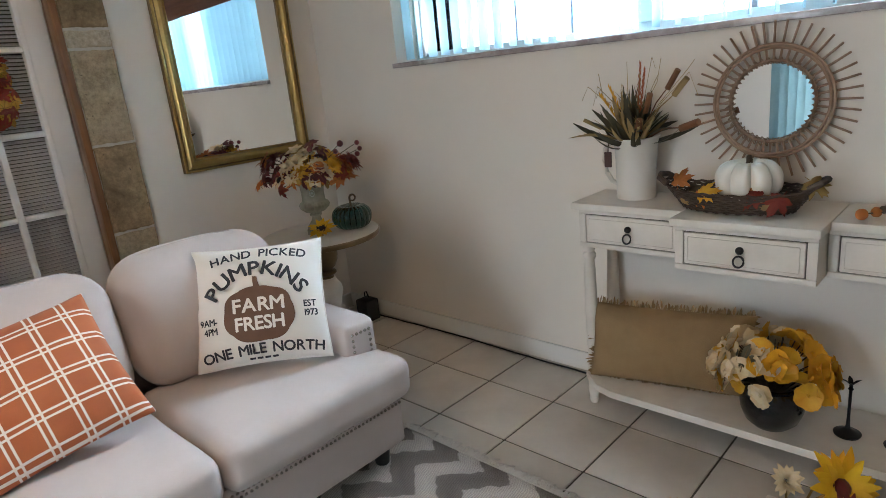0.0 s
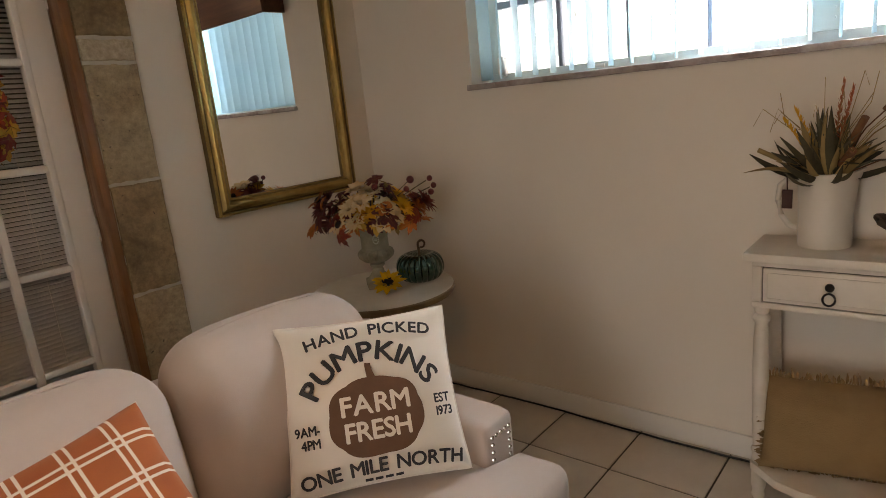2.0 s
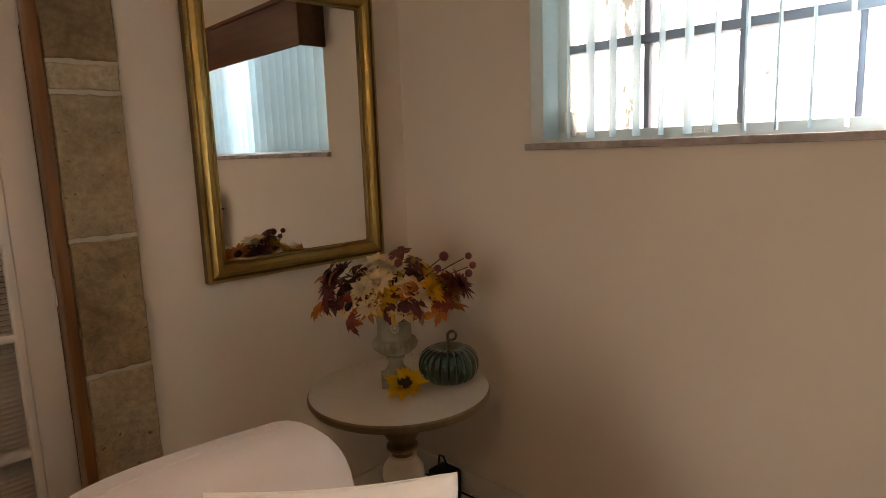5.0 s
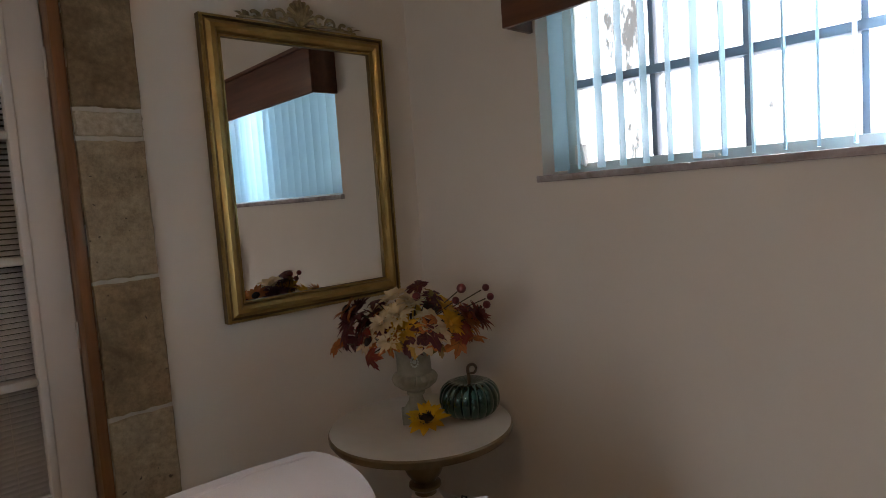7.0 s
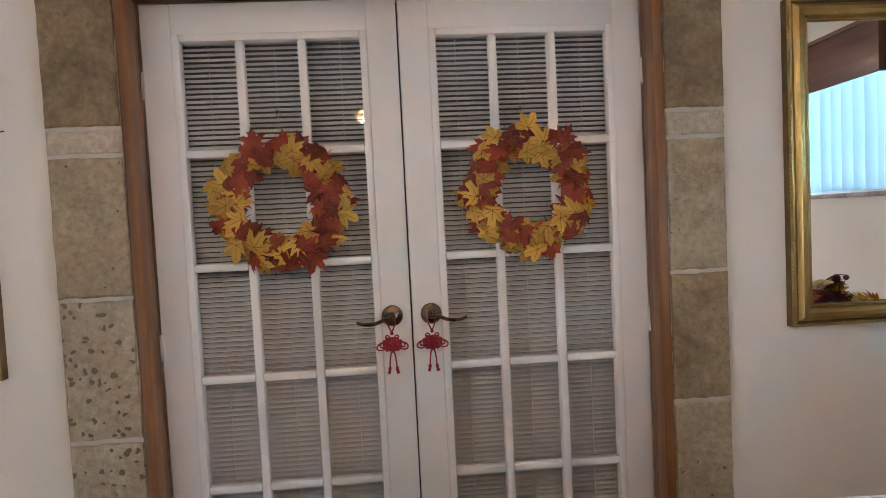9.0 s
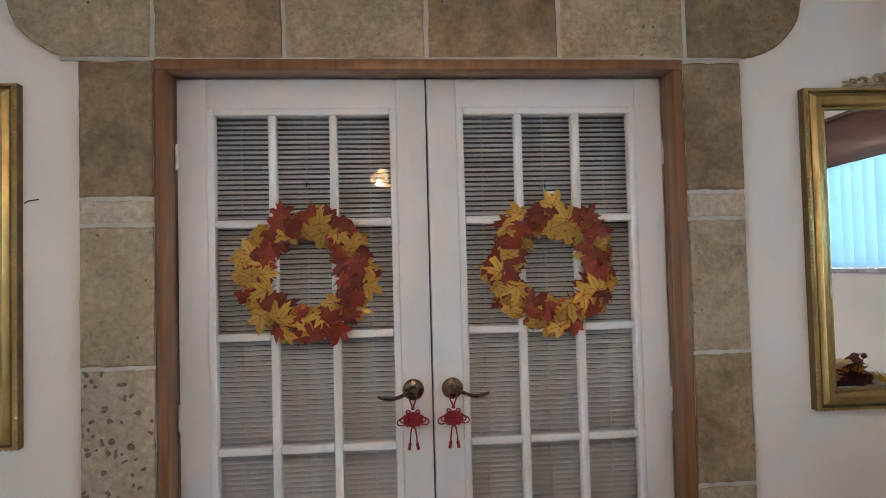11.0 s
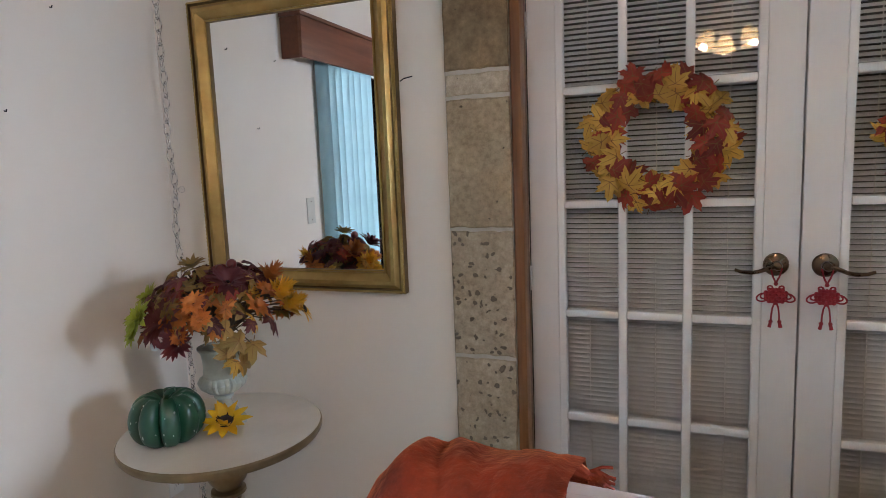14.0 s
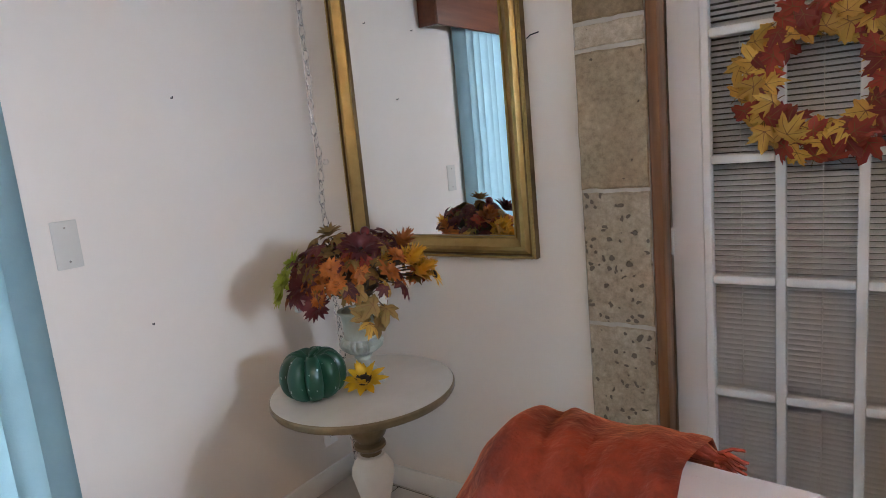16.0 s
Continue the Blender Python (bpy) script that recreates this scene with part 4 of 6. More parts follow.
# ---- things on the north wall ----
def framed_mirror(name, x0, x1, z0, z1, w, lean, label):
    """A gilt frame with a scooped profile, beaded outer edge and a real mirror."""
    cx = (x0 + x1) / 2
    t = thing(name, (cx, YN - (0.012 if lean else 0.002), z0), label, "mirror", rz=lean)
    hx, h = (x1 - x0) / 2, z1 - z0
    # profile across the moulding: distance inwards and depth towards the room
    prof = [(0.0, -0.002), (0.0, 0.026), (0.004, 0.034), (0.010, 0.034), (0.012, 0.028), (0.018, 0.030), (0.030, 0.041), (0.042, 0.042), (0.052, 0.034), (w - 0.010, 0.020), (w - 0.008, 0.024), (w - 0.002, 0.024), (w, 0.012)]
    bm = fresh()
    rings = []
    for d, p in prof:
        rings.append([bm.verts.new(c) for c in ((-hx + d, -p, d), (hx - d, -p, d), (hx - d, -p, h - d), (-hx + d, -p, h - d))])
    for i, (a, c) in enumerate(zip(rings, rings[1:])):
        for k in range(4):
            q = (k + 1) % 4
            # index 1: outer side, groove and inner lip get the shaded gold
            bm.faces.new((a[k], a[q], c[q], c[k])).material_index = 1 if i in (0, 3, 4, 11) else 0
    part("frame", bm, (GOLD, GOLDSHADE), t, "antique gold moulding", sharp=25)
    bm = fresh()
    s = 0.0135
    n = int(h / s)
    for k in range(n):
        z = s * (k + 0.5)
        for sx in (-1, 1):
            bmesh.ops.create_icosphere(bm, subdivisions=1, radius=0.0052, matrix=Matrix.Translation((sx * (hx - 0.004), -0.030, z)))
    for k in range(int(2 * hx / s)):
        bmesh.ops.create_icosphere(bm, subdivisions=1, radius=0.0052, matrix=Matrix.Translation((-hx + s * (k + 0.5), -0.030, 0.004)))
    tagged(part("beading", bm, GOLD, t, "fine gold bead edge"), kind="stuff")
    bm = fresh()
    box(bm, -hx + w - 0.004, hx - w + 0.004, -0.014, -0.008, w - 0.004, h - w + 0.004)
    part("mirror_glass", bm, MIRROR, t, "clear silvered glass")
    bm = fresh()
    # shell in the middle
    for i in range(9):
        a = radians(-72 + 18 * i)
        tube(bm, [(0, -0.030, h - 0.004), (0.030 * math.sin(a), -0.045, h + 0.014 + 0.030 * math.cos(a)), (0.056 * math.sin(a), -0.036, h + 0.012 + 0.072 * math.cos(a))], 0.0045, 6, 0.0085)
    ball(bm, (0, -0.042, h + 0.006), 0.012, 10)
    # scrolls running out to both sides
    for s in (-1, 1):
        for c0, r0, zc, turn in ((0.075, 0.026, 0.022, 1), (0.125, 0.021, 0.017, -1), (0.170, 0.016, 0.012, 1), (0.205, 0.011, 0.008, -1)):
            pts = []
            for k in range(15):
                a = turn * (k / 14 * 4.6) + (0.6 if turn > 0 else 2.6)
                rr = r0 * (1 - 0.72 * k / 14)
                pts.append((s * (c0 + rr * math.cos(a)), -0.036, h + zc + rr * math.sin(a)))
            tube(bm, pts, 0.0062, 6, 0.0035)
            ball(bm, pts[-1], 0.0055, 6)
        for c0, ang in ((0.05, 50), (0.10, 30), (0.10, 75), (0.148, 35), (0.19, 25), (0.215, 10)):
            a = radians(ang)
            blade(bm, (s * c0, -0.032, h + 0.006), (s * (c0 + 0.034 * math.cos(a)), -0.044, h + 0.006 + 0.036 * math.sin(a)), 0.016, 0.006, 4)
        tube(bm, [(s * 0.02, -0.03, h + 0.004), (s * 0.12, -0.034, h + 0.010), (s * 0.232, -0.03, h + 0.002)], 0.006, 6, 0.004)
    part("crest", bm, CREST, t, "carved scroll and shell crest, worn gilding with recess shade in its mottling", sharp=50)
    return t


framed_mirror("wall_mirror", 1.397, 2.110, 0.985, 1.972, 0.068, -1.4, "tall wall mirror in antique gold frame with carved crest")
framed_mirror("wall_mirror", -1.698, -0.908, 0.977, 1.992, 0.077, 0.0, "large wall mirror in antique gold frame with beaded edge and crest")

solid("wall_hook", tube(fresh(), [(-0.903, YN - 0.002, 1.658), (-0.883, YN - 0.02, 1.662), (-0.853, YN - 0.022, 1.666)], 0.0022, 5), IRON, "thin dark wire hook sticking out of the wall", "hook")


# ---- wreaths on the doors ----
leaf_meshes = {}


def leaf_mesh(size, mat, seed, curl=0.35):
    key = (round(size, 3), mat.name, seed, curl)
    if key not in leaf_meshes:
        bm = maple(size, 5, curl, seed)
        bmesh.ops.translate(bm, verts=bm.verts[:], vec=(0, -0.30 * size, 0))
        leaf_meshes[key] = mesh_from("leaf", bm, mat, LEAFVEIN, sharp=70)
    return leaf_meshes[key]


def wreath(x, z, seed, label):
    rnd = random.Random(seed)
    w = thing("leaf_wreath", (x, DF - 0.018, z), label, "wreath", "door wreaths")
    bm = fresh()
    tube(bm, [(0.155 * math.cos(a), 0.006, 0.155 * math.sin(a)) for a in [2 * math.pi * i / 40 for i in range(40)]], 0.009, 6, closed=True)
    part("ring", bm, STEMBROWN, w, "dark twig ring")
    n = 96
    for i in range(n):
        a = 2 * math.pi * i / n + rnd.uniform(-0.05, 0.05)
        lane = (0.126, 0.156, 0.186)[i % 3] + rnd.uniform(-0.009, 0.009)
        mat = LEAFGOLD if (i // 3) % 2 == 0 else LEAFRED
        if rnd.random() < 0.18:
            mat = LEAFRED if mat is LEAFGOLD else LEAFGOLD
        me = leaf_mesh(rnd.choice((0.082, 0.088, 0.094) if mat is LEAFGOLD else (0.080, 0.086, 0.092)), mat, rnd.choice((1, 2, 3, 4, 5)), 0.45)
        out = Vector((math.cos(a), 0, math.sin(a)))
        nrm = Vector((rnd.uniform(-0.6, 0.6), -1, rnd.uniform(-0.6, 0.6))) + out * (9 * (lane - 0.150) + rnd.uniform(-0.15, 0.25))
        pos = out * lane + Vector((0, -0.012 - 0.005 * (i % 5) - rnd.uniform(0, 0.010) - (0.004 if mat is LEAFRED else 0) + 0.25 * abs(lane - 0.152), 0))
        part("leaf", me, mat, w, m=facing(pos, nrm, rnd.uniform(0, 6.28)))
    return w


wreath(-0.135, 1.441, 3, "wreath of red and mustard fabric maple leaves on a door")
wreath(0.616, 1.440, 8, "wreath of red and mustard fabric maple leaves on a door")
for x, z in ((-0.132, 1.718), (0.608, 1.702)):
    h = thing("suction_hook", (x, DF + 0.011, z), "clear plastic suction cup hook on the pane", "hook", "suction hooks")
    bm = fresh()
    lathe(bm, [(0.016, 0.0), (0.015, 0.003), (0.007, 0.008), (0.005, 0.014)], 16, axis=Matrix.Rotation(radians(90), 4, "X"))
    tube(bm, [(0, -0.012, 0), (0, -0.020, -0.012), (0, -0.026, -0.006)], 0.0022, 6)
    part("suction_cup", bm, PANE, h)
    bm = fresh()
    box(bm, -0.004, 0.004, -0.0245, -0.0235, -0.075, -0.010)
    part("strap", bm, PANE, h, "clear plastic hanging strap")


def tassel(x, label):
    """A flat red cord knot with wide side loops, a hanging loop and two knotted ends."""
    t = thing("knot_charm", (x, DF - 0.046, 1.066), label, "charm", "knotted door charms")
    bm = fresh()
    for s in (-1, 1):
        tube(bm, [(s * 0.014, -0.001, 0.006), (s * 0.008, 0.002, -0.018), (0, 0.003, -0.036)], 0.0024, 6)
    ball(bm, (0, 0.002, -0.038), 0.0058, 8)
    part("hanging_loop", bm, REDCORD, t)
    bm = fresh()
    for i in range(7):
        for j in range(5):
            px, pz = 0.0082 * (i - 3), 0.0082 * (j - 2)
            if (px / 0.029) ** 2 + (pz / 0.021) ** 2 < 1.05:
                ball(bm, (px, -0.0025 * ((i + j) % 2), -0.070 + pz), 0.0060, 6)
    part("knot", bm, REDCORD, t, "dense red cord knot")
    for s in (-1, 1):
        for cx, rx, rz, z0, tilt in ((0.030, 0.018, 0.011, -0.076, -0.35), (0.026, 0.012, 0.008, -0.072, -0.25), (0.014, 0.006, 0.0055, -0.049, 0.5)):
            bm = fresh()
            pts = []
            for k in range(16):
                a = 2 * math.pi * k / 16
                dx, dz = rx * math.cos(a), rz * math.sin(a)
                pts.append((s * (cx + dx * math.cos(tilt) - dz * math.sin(tilt)), 0.001, z0 + dx * math.sin(tilt) + dz * math.cos(tilt)))
            tube(bm, pts, 0.0023, 6, closed=True)
            part("loop", bm, REDCORD, t)
        bm = fresh()
        tube(bm, [(s * 0.002, 0, -0.090), (s * 0.007, 0, -0.104), (s * 0.010, 0, -0.128), (s * 0.010, 0, -0.142)], 0.0024, 6)
        ball(bm, (s * 0.011, 0, -0.144), 0.0056, 8)
        tube(bm, [(s * 0.011, 0, -0.146), (s * 0.014, 0, -0.160)], 0.0040, 6, 0.0052)
        part("cord_end", bm, REDCORD, t)
    part("lower_knot", ball(fresh(), (0, 0, -0.091), 0.0062, 8), REDCORD, t)
    return t


tassel(0.176, "red knotted cord charm hanging from a door lever")
tassel(0.298, "red knotted cord charm hanging from a door lever")


# ---- sofa ----
sofa = thing("sofa", (0, 0, 0), "cream linen three-seat sofa with steel nailheads", "sofa")
SX0, SX1 = -0.68, 1.350
part("base", cushion(SX0 + 0.01, SX1 - 0.01, 1.560, 2.43, 0.085, 0.292, 0.022, cuts=10), SOFA, sofa)
part("back_frame", cushion(SX0 + 0.02, SX1 - 0.02, 2.28, 2.435, 0.30, 0.705, 0.05, cuts=12), SOFA, sofa)
for k, (x0, x1) in enumerate(((SX0 + 0.02, 0.036), (0.040, 0.662), (0.666, 1.352))):
    # seats with an ear that passes in front of the arm
    bm = cushion(x0, x1, 1.492, 2.10, 0.285, 0.435, 0.048, 0.018, "z", 18, 0.004, k * 7.0)
    for v in bm.verts:
        if v.co.x > 1.195 and v.co.y > 1.642:
            v.co.x = 1.195 + (v.co.x - 1.195) * 0.1
        if v.co.x < -0.53 and v.co.y > 1.642:
            v.co.x = -0.53 + (v.co.x + 0.53) * 0.1
    part("seat_cushion", bm, SOFA, sofa)
for k, (x0, x1, top) in enumerate(((-0.565, 0.030, 0.838), (0.036, 0.680, 0.856), (0.686, 1.258, 0.854))):
    bm = cushion(x0, x1, 2.015, 2.255, 0.420, top, 0.112, 0.018, "y", 18, 0.006, 20 + k * 5.0)
    for v in bm.verts:
        v.co.y += (v.co.z - 0.45) * 0.20 - 0.05
        dx = (v.co.x - (x0 + x1) / 2) / ((x1 - x0) / 2)
        if v.co.z > 0.6:
            v.co.z += 0.016 * (1 - dx * dx) - 0.008
    part("back_cushion", bm, SOFA, sofa)
    bm = fresh()
    pts = []
    for i in range(21):
        f = i / 20
        xx = x0 + 0.03 + (x1 - x0 - 0.06) * f
        dx = 2 * f - 1
        pts.append((xx, 2.130 + (top - 0.45) * 0.20 - 0.05, top + 0.016 * (1 - dx * dx) - 0.0075 - 0.045 * abs(dx) ** 7))
    tube(bm, pts, 0.0028, 5)
    part("piping", bm, SOFA, sofa)
for s, xa, xb in ((1, 1.203, 1.346), (-1, -0.676, -0.530)):
    bm = cushion(xa, xb, 1.655, 2.40, 0.27, 0.550, 0.030, 0.004, "z", 14, 0.002)
    arm = part("arm", bm, SOFA, sofa)
    nail = mesh_from("nailhead", ball(fresh(), (0, 0, 0), 0.0062, 8), STEEL)
    x0, x1 = xa + 0.035, xb - 0.035
    spots = [(x0, 0.325 + 0.0205 * i) for i in range(9)] + [(x1, 0.325 + 0.0205 * i) for i in range(9)] + [(x0 + (x1 - x0) * i / 4, 0.325 + 0.0205 * 9) for i in range(5)]
    for x, z in spots:
        part("nailhead", nail, STEEL, arm, m=pose(x, 1.655, z))
bm = fresh()
x = SX0 + 0.05
while x < SX1 - 0.03:
    for z in (0.262, 0.246):
        bmesh.ops.create_icosphere(bm, subdivisions=1, radius=0.0058, matrix=Matrix.Translation((x + (0.008 if z < 0.25 else 0), 1.560, z)))
    x += 0.0165
tagged(part("nailhead_trim", bm, STEEL, sofa, "steel nailheads along the front rail"), kind="stuff")
for x in (SX0 + 0.08, SX1 - 0.08):
    for y in (1.63, 2.36):
        bm = fresh()
        lathe(bm, [(0.024, 0.0), (0.030, 0.05), (0.034, 0.095)], 12, (x, y, 0))
        part("leg", bm, BLACKFOOT, sofa, "short black wooden leg")


# ---- cushions on the sofa ----
def basis(centre, u, v):
    """A pose whose x runs along u and y along v."""
    u = Vector(u).normalized()
    v = (Vector(v) - Vector(v).project(u)).normalized()
    m = Matrix((u, v, u.cross(v))).transposed().to_4x4()
    m.translation = centre
    return m


PW = 0.425
pil = thing("throw_pillow", (0, 0, 0), "white cotton throw pillow with printed pumpkin and lettering", "pillow")
pil.matrix_basis = basis((1.050, 1.868, 0.652), (0.353, -0.268, -0.010), (0.125, 0.165, 0.366))
part("cover", pillow_mesh(PW, PW * 0.95, 0.075, 34, 0.006, 2.0), PILLOW, pil, sharp=60)
bm = fresh()
edge = []
for i in range(64):
    f = i / 64 * 4
    s, q = int(f), f - int(f)
    u, v = ((2 * q - 1, -1), (1, 2 * q - 1), (1 - 2 * q, 1), (-1, 1 - 2 * q))[s]
    p1, p2 = 1 - 0.055 * (1 - v * v) * abs(u) ** 3, 1 - 0.055 * (1 - u * u) * abs(v) ** 3
    edge.append((u * PW / 2 * p1, v * PW * 0.475 * p2, 0))
tube(bm, edge, 0.0042, 6, closed=True)
part("welt", bm, PILLOW, pil)


def on_pillow(x, y):
    return (x, y, pillow_height(2 * x / PW, 2 * y / (PW * 0.95), 0.075) + 0.0095)


def print_letter(ch, size, cx, cy, width, turn, mat):
    vs, fs = letters(ch, size, width)
    c, s = math.cos(turn), math.sin(turn)
    bm = fresh()
    for k, (ox, oy) in enumerate(((0, 0), (-0.026, 0.012), (0.026, -0.012), (0.0, 0.026), (0.0, -0.026))):
        made = []
        for x, y in vs:
            x, y = x + ox * size, y + oy * size
            p = on_pillow(cx + c * x - s * y, cy + s * x + c * y)
            made.append(bm.verts.new((p[0], p[1], p[2] + 0.00025 * k)))
        for f in fs:
            try:
                bm.faces.new([made[i] for i in f])
            except ValueError:
                pass
    part("letter", bm, mat, pil)


def print_text(text, size, cx, cy, width=1.0, gap=0.10, radius=0.0, mat=None, slope=0.0):
    """Letters side by side by their own widths, on a line or on an arc about (cx, cy - radius)."""
    widths = []
    for ch in text:
        if ch == " ":
            widths.append(0.34 * size * width)
        else:
            xs = [v[0] for v in letters(ch, size, width)[0]]
            widths.append(max(xs) - min(xs))
    total = sum(widths) + gap * size * (len(text) - 1)
    x = -total / 2
    for ch, w in zip(text, widths):
        m = x + w / 2
        if ch != " ":
            if radius:
                a = m / radius
                print_letter(ch, size, cx + radius * math.sin(a), cy - radius + radius * math.cos(a), width, -a, mat or INK)
            else:
                print_letter(ch, size, cx + m, cy + slope * m, width, math.atan(slope), mat or INK)
        x += w + gap * size


print_text("HAND PICKED", 0.040, 0.008, 0.158, 1.12, 0.14, 0.62)
print_text("PUMPKINS", 0.066, -0.002, 0.104, 1.18, 0.13, 0.165)
print_text("ONE MILE NORTH", 0.044, 0.002, -0.155, 1.08, 0.08, 1.2)
print_text("9AM-", 0.030, -0.160, -0.055, 0.85, 0.06)
print_text("4PM", 0.030, -0.155, -0.085, 0.85, 0.06)
print_text("EST", 0.030, 0.160, -0.030, 0.85, 0.06)
print_text("1973", 0.030, 0.162, -0.060, 0.85, 0.06)
bm = fresh()
for x in (-0.035, -0.012, 0.012, 0.036):
    a = [bm.verts.new(on_pillow(x + dx, -0.182 + dy)) for dx, dy in ((-0.009, -0.003), (0.009, -0.003), (0.009, 0.003), (-0.009, 0.003))]
    bm.faces.new(a)
part("small_print", bm, INK, pil)
bm = fresh()
ctr = bm.verts.new(on_pillow(0, -0.045))
rings = []
for rad in (0.35, 0.7, 1.0):
    ring = []
    for i in range(60):
        a = 2 * math.pi * i / 60
        r = 1 - 0.05 * (1 - abs(math.cos(a * 3.5 + 0.5)))
        x, y = 0.112 * math.copysign(abs(math.cos(a)) ** 0.78, math.cos(a)) * r * rad, 0.090 * math.copysign(abs(math.sin(a)) ** 0.85, math.sin(a)) * r * rad
        p = on_pillow(x, -0.045 + y)
        ring.append(bm.verts.new((p[0], p[1], p[2] - 0.0016)))
    rings.append(ring)
for i in range(60):
    j = (i + 1) % 60
    bm.faces.new((ctr, rings[0][i], rings[0][j]))
    for a, c in zip(rings, rings[1:]):
        bm.faces.new((a[i], c[i], c[j], a[j]))
stem = [(-0.010, 0.040), (0.010, 0.040), (0.004, 0.060), (0.002, 0.076), (-0.012, 0.078), (-0.012, 0.062)]
bm.faces.new([bm.verts.new(on_pillow(x, y)) for x, y in stem])
part("pumpkin_print", bm, INKBROWN, pil, "brown printed pumpkin shape")
print_text("FARM", 0.062, 0.0, -0.018, 1.05, 0.09, mat=PILLOW)
print_text("FRESH", 0.060, 0.0, -0.077, 1.0, 0.07, mat=PILLOW)

plaid = solid("throw_pillow", pillow_mesh(0.43, 0.43, 0.080, 24, 0.006, 9.0), PLAID, "orange throw pillow with white double-line plaid", "pillow", sharp=60)
plaid.matrix_basis = basis((0.385, 1.905, 0.632), (0.97, -0.06, 0.14), (0.03, 0.70, 0.70))

# rust throw over the sofa's end
bm = fresh()
nu, nv = 60, 84
path = []
for i in range(nv + 1):
    f = i / nv
    # from the seat side up over the back cushion and down behind
    if f < 0.45:
        q = f / 0.45
        path.append((1.945 + 0.045 * q ** 1.5, 0.45 + 0.318 * q))
    elif f < 0.72:
        q = (f - 0.45) / 0.27
        a = math.pi * q
        path.append((2.150 - 0.160 * math.cos(a), 0.768 + 0.095 * math.sin(a) ** 0.8))
    else:
        q = (f - 0.72) / 0.28
        path.append((2.310 + 0.075 * math.sin(1.57 * q), 0.768 - 0.20 * q * q))
grid = []
for j, (y, z) in enumerate(path):
    row = []
    for i in range(nu + 1):
        u = i / nu
        x = -0.598 + 0.371 * u
        k = noise.noise(Vector((x * 7, y * 5, z * 4))) * 0.030 + noise.noise(Vector((x * 15 + 5 * y, j * 0.09, 2))) * 0.026 + noise.noise(Vector((x * 42 + 3 * y, j * 0.22, 7))) * 0.008
        slump = 0.10 * max(0, 0.22 - u) / 0.22
        row.append(bm.verts.new((x + 0.012 * noise.noise(Vector((j * 0.2, 3, 1))), y - abs(k) * 0.6, z + abs(k) * 0.9 + 0.016 - slump * (1 if z > 0.6 else 0.3))))
    grid.append(row)
for j in range(nv):
    for i in range(nu):
        bm.faces.new((grid[j][i], grid[j][i + 1], grid[j + 1][i + 1], grid[j + 1][i]))
throw = thing("throw_blanket", (0, 0, 0), "crumpled rust velvet throw draped over the sofa back", "blanket")
bmesh.ops.solidify(bm, geom=bm.faces[:], thickness=-0.012)
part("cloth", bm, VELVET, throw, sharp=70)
bm = fresh()
rnd = random.Random(4)
for i in range(7):
    a = i * 0.9
    tube(bm, [(-0.340 + 0.01 * i, 2.250, 0.815), (-0.300, 2.252 + 0.010 * math.cos(a), 0.850 + 0.008 * math.sin(a)), (-0.245, 2.250 + 0.010 * math.sin(a), 0.846 + 0.010 * math.cos(a)), (-0.215, 2.246, 0.834)], 0.008, 6)
for i in range(34):
    d = Vector((rnd.uniform(0.022, 0.046), rnd.uniform(-0.030, 0.020), rnd.uniform(-0.036, 0.008)))
    q = Vector((-0.219, 2.246 + rnd.uniform(-0.010, 0.010), 0.834 + rnd.uniform(-0.008, 0.008)))
    tube(bm, [q, q + d * 0.55 + Vector((0, 0, 0.005)), q + d], 0.0034, 4, 0.0026)
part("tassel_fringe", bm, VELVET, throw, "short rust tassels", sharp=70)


# ---- round pedestal tables ----
def pedestal_table(place, label, rz):
    t = thing("side_table", place, label, "table", "round pedestal tables", rz=rz)
    bm = fresh()
    lathe(bm, [(0.02, 0.600), (0.274, 0.600), (0.288, 0.604), (0.2945, 0.614), (0.2945, 0.626), (0.290, 0.631), (0.285, 0.632), (0.02, 0.632)], 72)
    for f in bm.faces:
        c = f.calc_center_median()
        f.material_index = 1 if math.hypot(c.x, c.y) > 0.26 and c.z < 0.6305 else 0
    part("tabletop", bm, (TABLETOP, OLDGOLD), t, "cream round top with worn gold rim")
    bm = fresh()
    lathe(bm, [(0.020, 0.606), (0.046, 0.605), (0.043, 0.594), (0.041, 0.588), (0.056, 0.572), (0.067, 0.548), (0.071, 0.520), (0.067, 0.492), (0.054, 0.464), (0.038, 0.446), (0.036, 0.440), (0.051, 0.434), (0.053, 0.426), (0.048, 0.420), (0.036, 0.412), (0.036, 0.400)], 40)
    part("ball_collar", bm, OLDGOLD, t, "worn gold turned ball")
    bm = fresh()
    lathe(bm, [(0.036, 0.400), (0.044, 0.396), (0.046, 0.386), (0.055, 0.374), (0.068, 0.352), (0.070, 0.330), (0.056, 0.270), (0.046, 0.230), (0.052, 0.200), (0.066, 0.180), (0.066, 0.150), (0.040, 0.125), (0.02, 0.118)], 40)
    part("pedestal", bm, TABLETOP, t, "cream turned column")
    for k in range(3):
        bm = fresh()
        a = 2 * math.pi * k / 3
        c, s = math.cos(a), math.sin(a)
        prof = [(0.045, 0.185), (0.095, 0.205), (0.145, 0.175), (0.185, 0.115), (0.215, 0.055), (0.255, 0.020), (0.290, 0.018)]
        tube(bm, [(r * c, r * s, z) for r, z in prof], 0.026, 10, 0.017)
        leg = part("leg", bm, TABLETOP, t)
        bm = fresh()
        ball(bm, (0.292 * c, 0.292 * s, 0.020), 0.020, 12)
        part("foot", bm, OLDGOLD, leg, "gold scroll foot")
    return t


